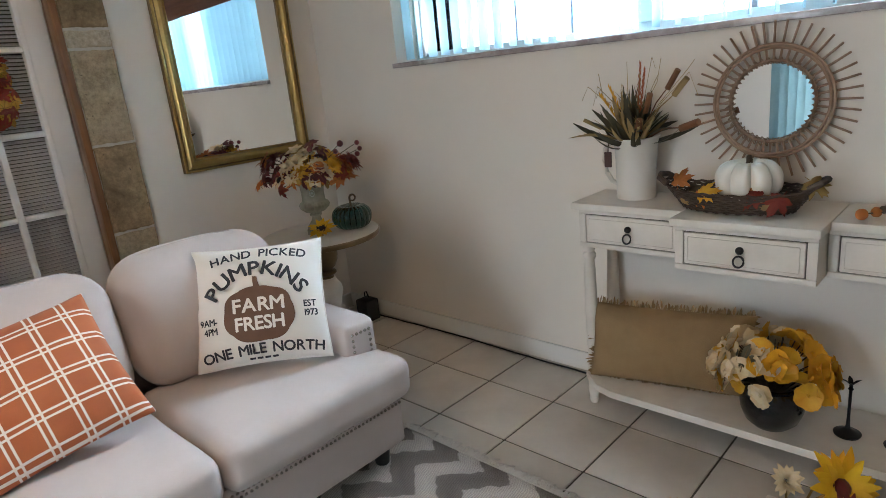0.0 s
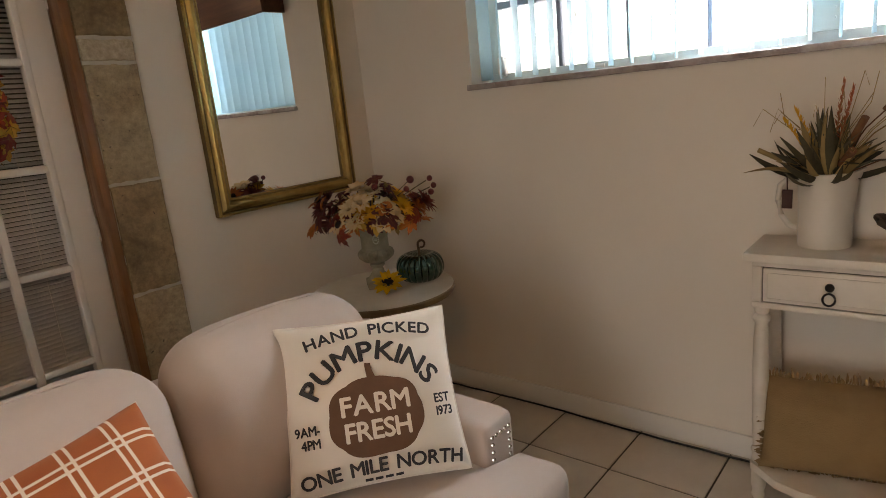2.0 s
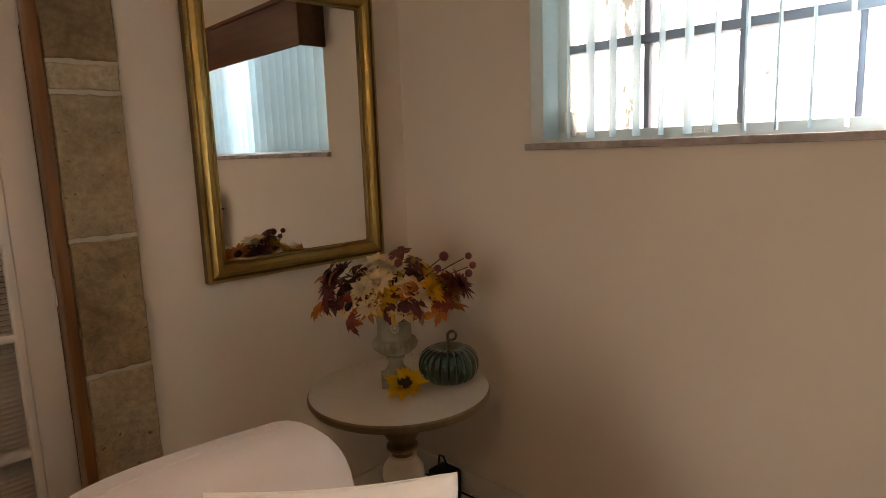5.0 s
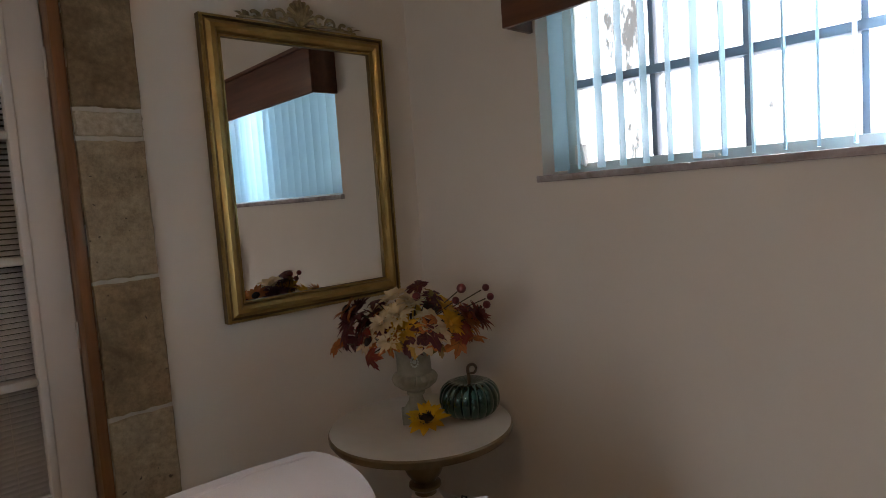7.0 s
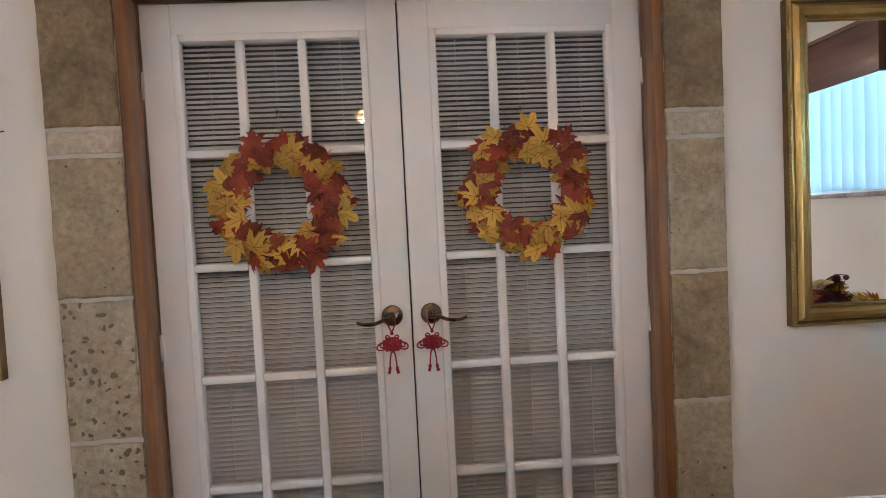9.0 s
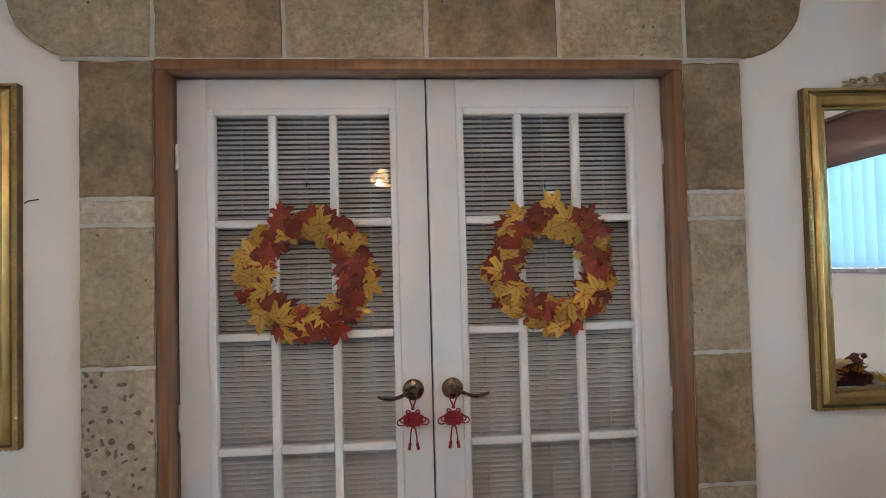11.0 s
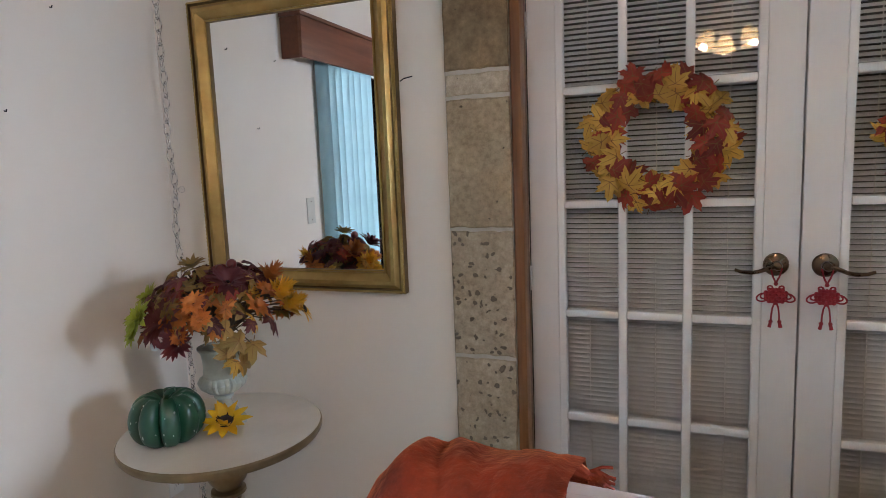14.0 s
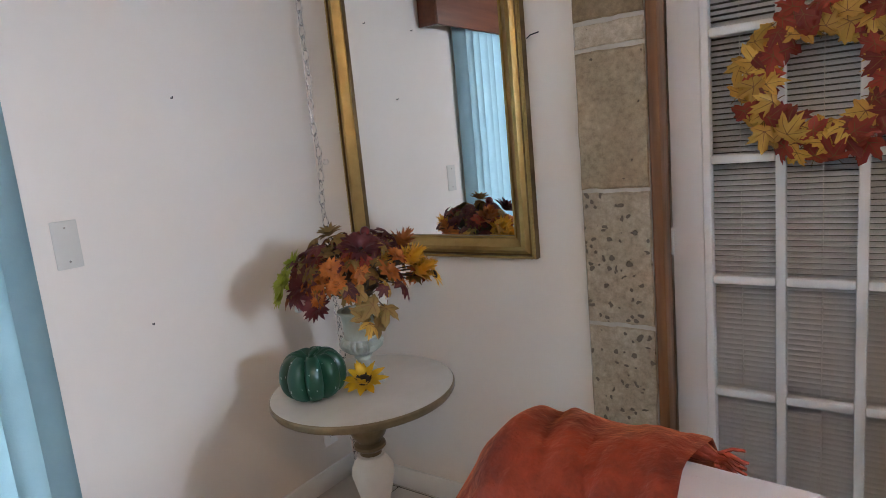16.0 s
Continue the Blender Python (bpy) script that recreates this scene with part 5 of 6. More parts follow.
TR, TL = (1.800, 2.575, 0), (-1.358, 2.632, 0)
pedestal_table(TR, "round cream pedestal side table with worn gold trim", -85)
pedestal_table(TL, "round cream pedestal side table with worn gold trim", -110)


def urn(place, s, mat, label, rz):
    t = thing("urn_vase", place, label, "vase", "urn vases", rz=rz)
    bm = fresh()
    box(bm, -0.050 * s, 0.050 * s, -0.050 * s, 0.050 * s, 0, 0.030 * s, 0.004)
    part("plinth", bm, mat, t)
    bm = fresh()
    lathe(bm, [(0.044 * s, 0.030 * s), (0.042 * s, 0.040 * s), (0.026 * s, 0.062 * s), (0.021 * s, 0.080 * s), (0.030 * s, 0.088 * s), (0.030 * s, 0.094 * s), (0.022 * s, 0.098 * s)], 32)
    part("foot", bm, mat, t)
    bm = fresh()
    lathe(bm, [(0.022 * s, 0.098 * s), (0.050 * s, 0.108 * s), (0.070 * s, 0.124 * s), (0.076 * s, 0.140 * s), (0.070 * s, 0.152 * s), (0.060 * s, 0.158 * s)], 96, ribs=22, amp=0.13)
    part("gadroon_bowl", bm, mat, t, "ribbed swelling bowl")
    bm = fresh()
    lathe(bm, [(0.058 * s, 0.152 * s), (0.056 * s, 0.168 * s), (0.055 * s, 0.205 * s), (0.060 * s, 0.236 * s), (0.069 * s, 0.246 * s), (0.069 * s, 0.252 * s), (0.056 * s, 0.250 * s), (0.050 * s, 0.200 * s), (0.01, 0.19 * s)], 36)
    part("neck", bm, mat, t)
    bm = fresh()
    for i in range(12):
        a = 2 * math.pi * i / 12
        ball(bm, (0.011 * s * math.cos(a), -0.058 * s, 0.205 * s + 0.016 * s * math.sin(a)), 0.0035 * s, 6)
    ball(bm, (0, -0.057 * s, 0.205 * s), 0.007 * s, 8)
    part("medallion", bm, URNPALE, t, "small pale oval medallion")
    return t


urn((1.815, 2.605, 0.632), 1.0, URN, "weathered grey-green garden urn with medallion on a table", -38)
urn((-1.372, 2.664, 0.632), 0.96, URNPALE, "pale verdigris garden urn on a side table", 60)


def bouquet(place, label, spec, leaves, span, seed, zlow=0.0):
    """Stems, leaves and flower heads set round a dome. spec: rows of (kind, material, heart, radius, x, y, z)."""
    rnd = random.Random(seed)
    t = thing("flower_arrangement", place, label, "flowers", "table bouquets")
    ends = []
    for kind, mat, heart, r, x, y, z in spec:
        ends.append((x, y, z))
    for mat, size, x, y, z in leaves:
        ends.append((x, y, z))
    for x, y, z in ends:
        part("stem", tube(fresh(), [(0.15 * x, 0.15 * y, -0.05), (0.5 * x, 0.5 * y, 0.5 * z + 0.01), (0.94 * x, 0.94 * y, 0.95 * z)], 0.0020, 5), STEMBROWN, t)
    for i, (kind, mat, heart, r, x, y, z) in enumerate(spec):
        nrm = Vector((x, y, z * 0.8 + 0.05)).normalized() + Vector((0, 0, 0.25))
        if kind == "berry":
            part("berry", ball(fresh(), (x, y, z), r, 12), mat, t)
            continue
        bm = daisy(r * 1.12, *(dict(mum=(16, 3, 0.30, 0.0), daisy=(13, 1, 0.22, 0.34), rose=(9, 4, 0.75, 0.12), spider=(18, 2, 0.55, 0.10), lily=(7, 2, 0.40, 0.1))[kind]), seed=seed + i)
        part("flower", bm, (mat, heart), t, m=facing((x, y, z), nrm, rnd.uniform(0, 6)), sharp=70)
    for i, (mat, size, x, y, z) in enumerate(leaves):
        out = Vector((x, y, 0.4 * z))
        nrm = out.normalized() * rnd.uniform(0.5, 1.1) + Vector((rnd.uniform(-0.5, 0.5), rnd.uniform(-0.5, 0.5), rnd.uniform(0.1, 0.9)))
        part("leaf", leaf_mesh(size, mat, i % 3 + 1, 0.5), mat, t, m=facing((x, y, z), nrm, rnd.uniform(0, 6.28)))
    return t


# right table: cream and gold heads, burgundy leaves, berries; r runs along the wall-to-wall diagonal facing the room
def diag(a, d, h):
    """a: along the picture-facing diagonal, d: towards the room, h: up."""
    return (a * 0.78 - d * 0.62, -a * 0.62 - d * 0.78, h)


spec = []
for kind, mat, heart, r, a, d, h in (
        ("mum", PETALCREAM, SEED, 0.058, -0.045, 0.075, 0.085), ("mum", PETALGOLD, SEED, 0.050, -0.03, 0.10, 0.045), ("lily", PETALCREAM, SEED, 0.055, 0.05, 0.08, 0.055), ("lily", PETALCREAM, SEED, 0.050, -0.05, 0.03, 0.135),
        ("daisy", PETALCREAM, SEED, 0.046, -0.135, 0.085, 0.015), ("mum", LEAFORANGE, SEED, 0.062, 0.175, 0.05, 0.045), ("mum", PETALGOLD, SEED, 0.048, 0.115, 0.09, 0.050), ("lily", PETALGOLD, SEED, 0.050, 0.10, 0.03, 0.095),
        ("mum", PETALCREAM, SEED, 0.050, 0.0, 0.05, 0.12), ("lily", PETALCREAM, SEED, 0.046, 0.075, 0.09, 0.02), ("mum", PETALCREAM, SEED, 0.042, -0.075, 0.11, 0.02), ("mum", LEAFRED, SEED, 0.055, 0.205, 0.07, 0.06), ("mum", LEAFWINE, SEED, 0.062, -0.185, 0.03, 0.075), ("mum", LEAFWINE, SEED, 0.050, -0.16, -0.05, 0.10), ("lily", PETALCREAM, SEED, 0.048, 0.025, 0.11, 0.005), ("mum", PETALCREAM, SEED, 0.045, -0.09, 0.10, 0.07),
        ("mum", PETALGOLD, SEED, 0.050, 0.0, -0.10, 0.08), ("mum", PETALCREAM, SEED, 0.055, -0.10, -0.11, 0.06), ("mum", LEAFORANGE, SEED, 0.055, 0.12, -0.10, 0.06), ("daisy", LEAFORANGE, SEED, 0.045, -0.20, 0.02, 0.11),
        ("berry", BERRY, BERRY, 0.016, 0.165, 0.04, 0.150), ("berry", BERRY, BERRY, 0.012, 0.245, 0.03, 0.145), ("berry", BERRY, BERRY, 0.012, 0.255, 0.05, 0.118), ("berry", BERRY, BERRY, 0.013, 0.240, 0.06, 0.095), ("berry", BERRY, BERRY, 0.012, 0.140, 0.08, 0.120),
        ("berry", BERRY, BERRY, 0.018, -0.02, 0.11, -0.015), ("berry", BERRY, BERRY, 0.014, 0.02, 0.06, 0.14)):
    spec.append((kind, mat, heart, r, *diag(a, d, h)))
lv = []
rnd = random.Random(17)
for mat, size, a, d, h in (
        (LEAFWINE, 0.10, 0.03, 0.02, 0.165), (LEAFWINE, 0.09, 0.06, 0.03, 0.135), (LEAFWINE, 0.11, -0.20, 0.06, 0.055), (LEAFWINE, 0.10, -0.16, 0.07, 0.10), (LEAFWINE, 0.09, -0.22, 0.03, 0.02), (LEAFWINE, 0.08, -0.11, 0.02, 0.13),
        (LEAFORANGE, 0.09, 0.19, 0.09, 0.0), (LEAFORANGE, 0.09, 0.14, 0.10, -0.01), (LEAFORANGE, 0.08, -0.12, 0.11, -0.03), (LEAFORANGE, 0.08, -0.24, 0.05, 0.0), (LEAFRED, 0.10, 0.20, 0.03, 0.07), (LEAFRED, 0.09, 0.17, 0.09, 0.02),
        (LEAFOLIVE, 0.07, 0.08, 0.0, 0.14), (LEAFWINE, 0.08, 0.09, 0.05, 0.11), (LEAFORANGE, 0.07, -0.19, 0.08, 0.11), (LEAFRED, 0.08, -0.14, 0.11, -0.02), (LEAFWINE, 0.10, 0.05, 0.11, 0.03), (LEAFWINE, 0.09, -0.02, 0.12, 0.0)):
    lv.append((mat, size, *diag(a, d, h)))
for i in range(95):
    t, e = rnd.uniform(0, 2 * math.pi), rnd.uniform(-0.30, 1.0)
    q = math.sqrt(max(0.05, 1 - e * e * 0.85))
    a, d = 0.190 * math.cos(t) * q, 0.125 * math.sin(t) * q
    h = 0.015 + 0.085 * e
    if a < -0.10:
        mats = (LEAFWINE, LEAFWINE, LEAFWINE, LEAFRED, LEAFORANGE)
    elif a > 0.10:
        mats = (LEAFRED, LEAFORANGE, PETALGOLD, LEAFORANGE)
    else:
        mats = (LEAFGOLD, LEAFWINE, LEAFORANGE, LEAFOLIVE)
    lv.append((rnd.choice(mats), rnd.choice((0.055, 0.065, 0.078)), *diag(a, d, h)))
bouquet((1.815, 2.602, 0.905), "bouquet of cream, gold and burgundy silk flowers in an urn", spec, lv, 0.27, 11)


def diag2(a, d, h):
    return (a * 0.66 + d * 0.75, a * 0.75 - d * 0.66, h)


spec = []
for kind, mat, heart, r, a, d, h in (
        ("rose", PETALGOLD, SEED, 0.055, 0.160, 0.07, 0.055), ("rose", LEAFORANGE, SEED, 0.045, 0.150, 0.03, 0.105), ("mum", LIME, LIME, 0.056, -0.205, 0.06, 0.040), ("spider", LIME, LIME, 0.040, -0.175, 0.00, 0.085),
        ("spider", LEAFWINE, SEED, 0.066, -0.145, 0.09, 0.030), ("mum", LEAFORANGE, SEED, 0.026, -0.110, 0.125, 0.035), ("mum", LEAFORANGE, SEED, 0.030, -0.115, 0.125, -0.010), ("mum", LEAFORANGE, SEED, 0.040, 0.095, 0.11, 0.040),
        ("mum", LEAFORANGE, SEED, 0.045, -0.03, 0.09, 0.070), ("rose", PETALGOLD, SEED, 0.026, 0.225, 0.06, 0.030), ("berry", CHALK, CHALK, 0.013, -0.180, 0.08, -0.040), ("berry", BERRY, BERRY, 0.016, 0.045, 0.06, 0.165), ("berry", BERRY, BERRY, 0.014, 0.01, 0.07, 0.155),
        ("mum", LEAFORANGE, SEED, 0.034, -0.075, 0.135, 0.075), ("mum", LEAFORANGE, SEED, 0.030, -0.060, 0.140, 0.030), ("mum", LEAFORANGE, SEED, 0.032, 0.125, 0.120, 0.085),
        ("rose", PETALGOLD, SEED, 0.050, 0.185, 0.085, 0.020), ("daisy", PETALGOLD, SEED, 0.040, 0.240, 0.075, 0.005), ("spider", LEAFWINE, SEED, 0.058, 0.020, 0.125, 0.120), ("spider", LEAFWINE, SEED, 0.052, -0.120, 0.115, -0.035),
        ("mum", LIME, LIME, 0.040, -0.225, 0.045, -0.005), ("spider", LEAFOLIVE, SEED, 0.040, -0.060, 0.040, 0.165),
        ("rose", LEAFORANGE, SEED, 0.045, 0.05, -0.10, 0.06), ("rose", PETALGOLD, SEED, 0.045, -0.08, -0.10, 0.06)):
    spec.append((kind, mat, heart, r, *diag2(a, d, h)))
lv = []
rnd = random.Random(41)
for i in range(150):
    t, e = rnd.uniform(0, 2 * math.pi), rnd.uniform(-0.30, 1.0)
    q = math.sqrt(max(0.05, 1 - e * e * 0.75)) * rnd.uniform(0.72, 1.12)
    a, d = 0.205 * math.cos(t) * q, 0.150 * math.sin(t) * q
    h = 0.020 + 0.128 * e * rnd.uniform(0.8, 1.12)
    if e > 0.55:
        mats = (LEAFWINE, LEAFWINE, LEAFWINE, LEAFRED, LEAFOLIVE)
    elif a < -0.06:
        mats = (LEAFORANGE, LEAFORANGE, LEAFRED, LEAFWINE, LEAFOLIVE)
    elif a > 0.08:
        mats = (LEAFGOLD, LEAFORANGE, LEAFWINE, LEAFOLIVE)
    else:
        mats = (LEAFOLIVE, LEAFOLIVE, LEAFWINE, LEAFORANGE)
    lv.append((rnd.choice(mats), rnd.choice((0.052, 0.066, 0.082)), *diag2(a, d, h)))
for mat, size, a, d, h in ((LEAFOLIVE, 0.095, 0.035, 0.145, -0.045), (LEAFOLIVE, 0.09, 0.075, 0.135, -0.065), (LEAFOLIVE, 0.085, 0.00, 0.135, -0.080), (LEAFGOLD, 0.08, 0.02, 0.135, -0.105), (LEAFOLIVE, 0.09, 0.045, 0.130, -0.115), 
                           (LEAFGOLD, 0.075, 0.235, 0.05, 0.04), (LEAFGOLD, 0.07, 0.205, 0.06, 0.075), (LEAFWINE, 0.10, 0.06, 0.06, 0.150), (LEAFOLIVE, 0.075, -0.045, 0.03, 0.155), (LEAFWINE, 0.10, 0.13, 0.115, 0.0)):
    lv.append((mat, size, *diag2(a, d, h)))
bouquet((-1.372, 2.664, 0.962), "full bouquet of orange, burgundy and gold silk leaves and flowers", spec, lv, 0.3, 23)

# pumpkins and sunflower heads on the tables
p = thing("glass_pumpkin", (1.945, 2.490, 0.632), "teal mercury glass pumpkin with curled bronze stem", "pumpkin")
part("body", pumpkin(0.100, 0.118, 20, 0.08, 120), TEALGLASS, p)
bm = fresh()
pts = [(0, 0, 0.095), (0.002, 0, 0.125), (0.0, 0, 0.150)]
for i in range(13):
    a = radians(180 - 25 * i)
    pts.append((0.014 + 0.014 * math.cos(a), 0, 0.152 + 0.015 * math.sin(a)))
tube(bm, pts, 0.006, 8, 0.004)
part("stem", bm, BRONZE, p, "curled bronze stem", m=pose(0, 0, 0, 0, 0, -38))
p = thing("ceramic_pumpkin", (-1.448, 2.512, 0.632), "dark green glazed ceramic pumpkin with worn white flecks", "pumpkin")
part("body", pumpkin(0.104, 0.142, 9, 0.26, 90), GREENPUMP, p)
bm = fresh()
tube(bm, [(0, 0, 0.116), (0.004, 0.002, 0.136), (0.016, 0.006, 0.148), (0.026, 0.012, 0.152)], 0.011, 8, 0.007)
part("stem", bm, GREENPUMP, p)
bm = fresh()
rnd = random.Random(31)
for i in range(70):
    a, f = rnd.uniform(0, 6.28), rnd.uniform(-0.55, 0.75)
    k = 1 - 0.26 * (1 - abs(math.cos(a * 4.5))) ** 2
    r = 0.104 * (0.30 + 0.70 * math.cos(f * 1.45) ** 0.72) * k + 0.0006
    z = 0.142 * (0.5 + 0.5 * math.sin(f * 1.45))
    bmesh.ops.create_icosphere(bm, subdivisions=1, radius=rnd.uniform(0.0012, 0.0030), matrix=facing((r * math.cos(a), r * math.sin(a), z), (math.cos(a), math.sin(a), 0.5 * f)) @ Matrix.Diagonal((1, rnd.uniform(0.8, 2.4), 0.25, 1)))
tagged(part("paint_flecks", bm, CHALK, p, "small chips of white paint"), kind="stuff")
for (x, y, z), nrm, s, lab in (((1.768, 2.510, 0.658), (-0.22, -0.26, 1.0), 1, "yellow silk sunflower head lying on a side table"), ((-1.320, 2.600, 0.658), (0.22, -0.24, 1.0), 2, "yellow silk sunflower head lying on a side table")):
    f = thing("sunflower", (x, y, z), lab, "flower", "sunflower heads")
    bm = daisy(0.074, 11, 2, 0.34, 0.0, s)
    wild = random.Random(s * 7)
    for k in range(5):
        a = wild.uniform(0, 6.28)
        blade(bm, (0.02 * math.cos(a), 0.02 * math.sin(a), 0.004), (0.052 * math.cos(a), 0.052 * math.sin(a), wild.uniform(0.035, 0.06)), 0.020, 0.012, 4)
    part("petals", bm, SUNYELLOW, f, m=facing((0, 0, 0), nrm), sharp=70)
    bm = fresh()
    ball(bm, (0, 0, 0.010), 0.023, 14, 0, 0.5)
    for i in range(26):
        a = 2 * math.pi * i / 26
        blade(bm, (0.018 * math.cos(a), 0.018 * math.sin(a), 0.012), (0.028 * math.cos(a), 0.028 * math.sin(a), 0.022), 0.006, 0, 2)
    part("heart", bm, SEED, f, "dark brown seed heart", m=facing((0, 0, 0), nrm), sharp=70)
    bm = fresh()
    tube(bm, [(0, 0, 0), (0, 0, -0.030)], 0.008, 8, 0.005)
    part("stalk", bm, LEAFOLIVE, f)


# ---- console table under the window ----
CZ = 0.825
con = thing("console_table", (0, 0, 0), "distressed white breakfront console table with three drawers", "console table")
CY = (1.250, 0.848, 0.447, 0.050)       # edges of the three sections
for x0, y0, y1 in ((2.010, CY[1] + 0.008, CY[0] + 0.020), (1.910, CY[2] - 0.008, CY[1] + 0.008), (2.010, CY[3] - 0.020, CY[2] - 0.008)):
    part("top_board", box(fresh(), x0, XE - 0.016, y0, y1, CZ - 0.026, CZ, 0.005), CONSOLE, con)
for k, (x, y1, y0) in enumerate(((2.032, CY[0], CY[1]), (1.935, CY[1], CY[2]), (2.032, CY[2], CY[3]))):
    z0, z1 = CZ - 0.170, CZ - 0.027
    bm = fresh()
    box(bm, x + 0.012, XE - 0.020, y0 + 0.0015, y1 - 0.0015, z0, z1, 0.002)
    for a0, a1, c0, c1 in ((y0 + 0.0015, y1 - 0.0015, z0, z0 + 0.018), (y0 + 0.0015, y1 - 0.0015, z1 - 0.016, z1), (y0 + 0.0015, y0 + 0.028, z0 + 0.018, z1 - 0.016), (y1 - 0.028, y1 - 0.0015, z0 + 0.018, z1 - 0.016)):
        box(bm, x, x + 0.0125, a0, a1, c0, c1, 0.002)
    part("case", bm, CONSOLE, con)
    # thin dark sheet behind the drawer front paints the gap's shade
    bm = fresh()
    box(bm, x + 0.009, x + 0.0118, y0 + 0.028, y1 - 0.028, z0 + 0.018, z1 - 0.016)
    part("shadow_gap", bm, GAPSHADE, con, "dark sheet in place of the shade around the drawer")
    bm = fresh()
    box(bm, x - 0.003, x + 0.009, y0 + 0.032, y1 - 0.032, z0 + 0.022, z1 - 0.020, 0.003)
    box(bm, x - 0.007, x - 0.003, y0 + 0.044, y1 - 0.044, z0 + 0.034, z1 - 0.032, 0.003)
    dr = part("drawer", bm, CONSOLE, con)
    bm = fresh()
    yc, zc = (y0 + y1) / 2, (z0 + z1) / 2 + 0.004
    ball(bm, (x - 0.014, yc, zc + 0.010), 0.012, 12)
    tube(bm, [(x - 0.018 - 0.004 * (1 - math.cos(a)), yc + 0.015 * math.sin(a), zc - 0.006 - 0.016 + 0.016 * math.cos(a)) for a in [2 * math.pi * i / 16 for i in range(16)]], 0.0032, 6, closed=True)
    part("ring_pull", bm, IRON, dr, "black iron ring pull")
legprof = [(0.014, 0.0), (0.020, 0.012), (0.017, 0.030), (0.022, 0.050), (0.022, 0.130), (0.020, 0.160), (0.024, 0.175), (0.018, 0.190), (0.021, 0.260), (0.024, 0.420), (0.021, 0.560), (0.018, 0.600), (0.025, 0.612), (0.025, 0.622), (0.018, 0.632), (0.022, 0.642), (0.023, 0.656)]
for x, y in ((2.056, CY[0] - 0.025), (2.230, CY[0] - 0.025), (2.056, CY[3] + 0.025), (2.230, CY[3] + 0.025)):
    bm = lathe(fresh(), legprof, 24, (x, y, 0))
    part("leg", bm, CONSOLE, con, "turned leg with chipped white paint")
bm = fresh()
outline = [(2.035, CY[0] - 0.004), (1.960, CY[0] - 0.09), (1.940, CY[0] - 0.16), (1.940, CY[3] + 0.16), (1.960, CY[3] + 0.09), (2.035, CY[3] + 0.004), (XE - 0.022, CY[3] + 0.004), (XE - 0.022, CY[0] - 0.004)]
rim = [[bm.verts.new((x, y, z)) for x, y in outline] for z in (0.112, 0.138)]
bm.faces.new(rim[0])
bm.faces.new(rim[1])
for i in range(len(outline)):
    j = (i + 1) % len(outline)
    bm.faces.new((rim[0][i], rim[0][j], rim[1][j], rim[1][i]))
part("shelf", bm, CONSOLE, con)

# rattan sunburst mirror on the east wall
rm = thing("rattan_mirror", (XE - 0.004, 0.672, 1.136), "round wall mirror in a rattan sunburst frame", "mirror")
toroom = Matrix.Rotation(radians(-90), 4, "Y")
bm = lathe(fresh(), [(0.02, 0.014), (0.122, 0.014), (0.122, 0.020), (0.02, 0.020)], 48, axis=toroom)
part("mirror_glass", bm, MIRROR, rm, m=Matrix.Rotation(radians(-0.7), 4, "Z"))
for r, th in ((0.125, 0.0050), (0.164, 0.0050), (0.174, 0.0050)):
    bm = fresh()
    tube(bm, [(-0.026, r * math.cos(a), r * math.sin(a)) for a in [2 * math.pi * i / 56 for i in range(56)]], th, 8, closed=True)
    part("rattan_ring", bm, RATTAN, rm)
stick = mesh_from("rattan_stick", tube(fresh(), [(-0.018, 0, 0.116), (-0.020, 0, 0.18), (-0.018, 0, 0.243)], 0.0042, 7, 0.0035), RATTAN)
for i in range(44):
    part("rattan_stick", stick, RATTAN, rm, m=Matrix.Rotation(2 * math.pi * i / 44, 4, "X"))
wrap = mesh_from("binding", tube(fresh(), [(-0.033 + 0.012 * math.cos(a), 0.008 * math.sin(a) * 0.7, 0.1265 + 0.011 * math.sin(a)) for a in [2 * math.pi * k / 8 for k in range(8)]], 0.0018, 5, closed=True), RATTAN)
for i in range(44):
    part("binding", wrap, RATTAN, rm, m=Matrix.Rotation(2 * math.pi * (i + 0.5) / 44, 4, "X"))

# cream pitcher with dried stems
pt = thing("pitcher", (2.168, 1.088, CZ), "cream ceramic pitcher with handle and brown tag", "pitcher")
bm = lathe(fresh(), [(0.02, 0.0), (0.068, 0.0), (0.069, 0.006), (0.069, 0.015), (0.069, 0.10), (0.071, 0.16), (0.075, 0.205), (0.079, 0.214), (0.076, 0.216), (0.071, 0.205), (0.070, 0.10), (0.02, 0.09)], 48)
for v in bm.verts:       # spout on the side away from the handle
    if v.co.z > 0.17 and v.co.y < -0.05:
        v.co.y -= 0.018 * (v.co.z - 0.17) / 0.05 * max(0, 1 - abs(v.co.x) / 0.05)
        v.co.z += 0.010 * max(0, 1 - abs(v.co.x) / 0.05)
part("body", bm, CREAMWARE, pt)
bm = tube(fresh(), [(0, 0.072, 0.188), (0, 0.098, 0.195), (0, 0.118, 0.175), (0, 0.124, 0.130), (0, 0.114, 0.085), (0, 0.094, 0.055), (0, 0.072, 0.045)], 0.0085, 10)
part("handle", bm, CREAMWARE, pt)
bm = fresh()
tube(bm, [(-0.006, 0.100, 0.202), (-0.022, 0.096, 0.185), (-0.028, 0.094, 0.165)], 0.002, 5)
box(bm, -0.032, -0.026, 0.080, 0.108, 0.110, 0.166, 0.002)
part("tag", bm, TAGBROWN, pt, "small dark brown hanging tag")

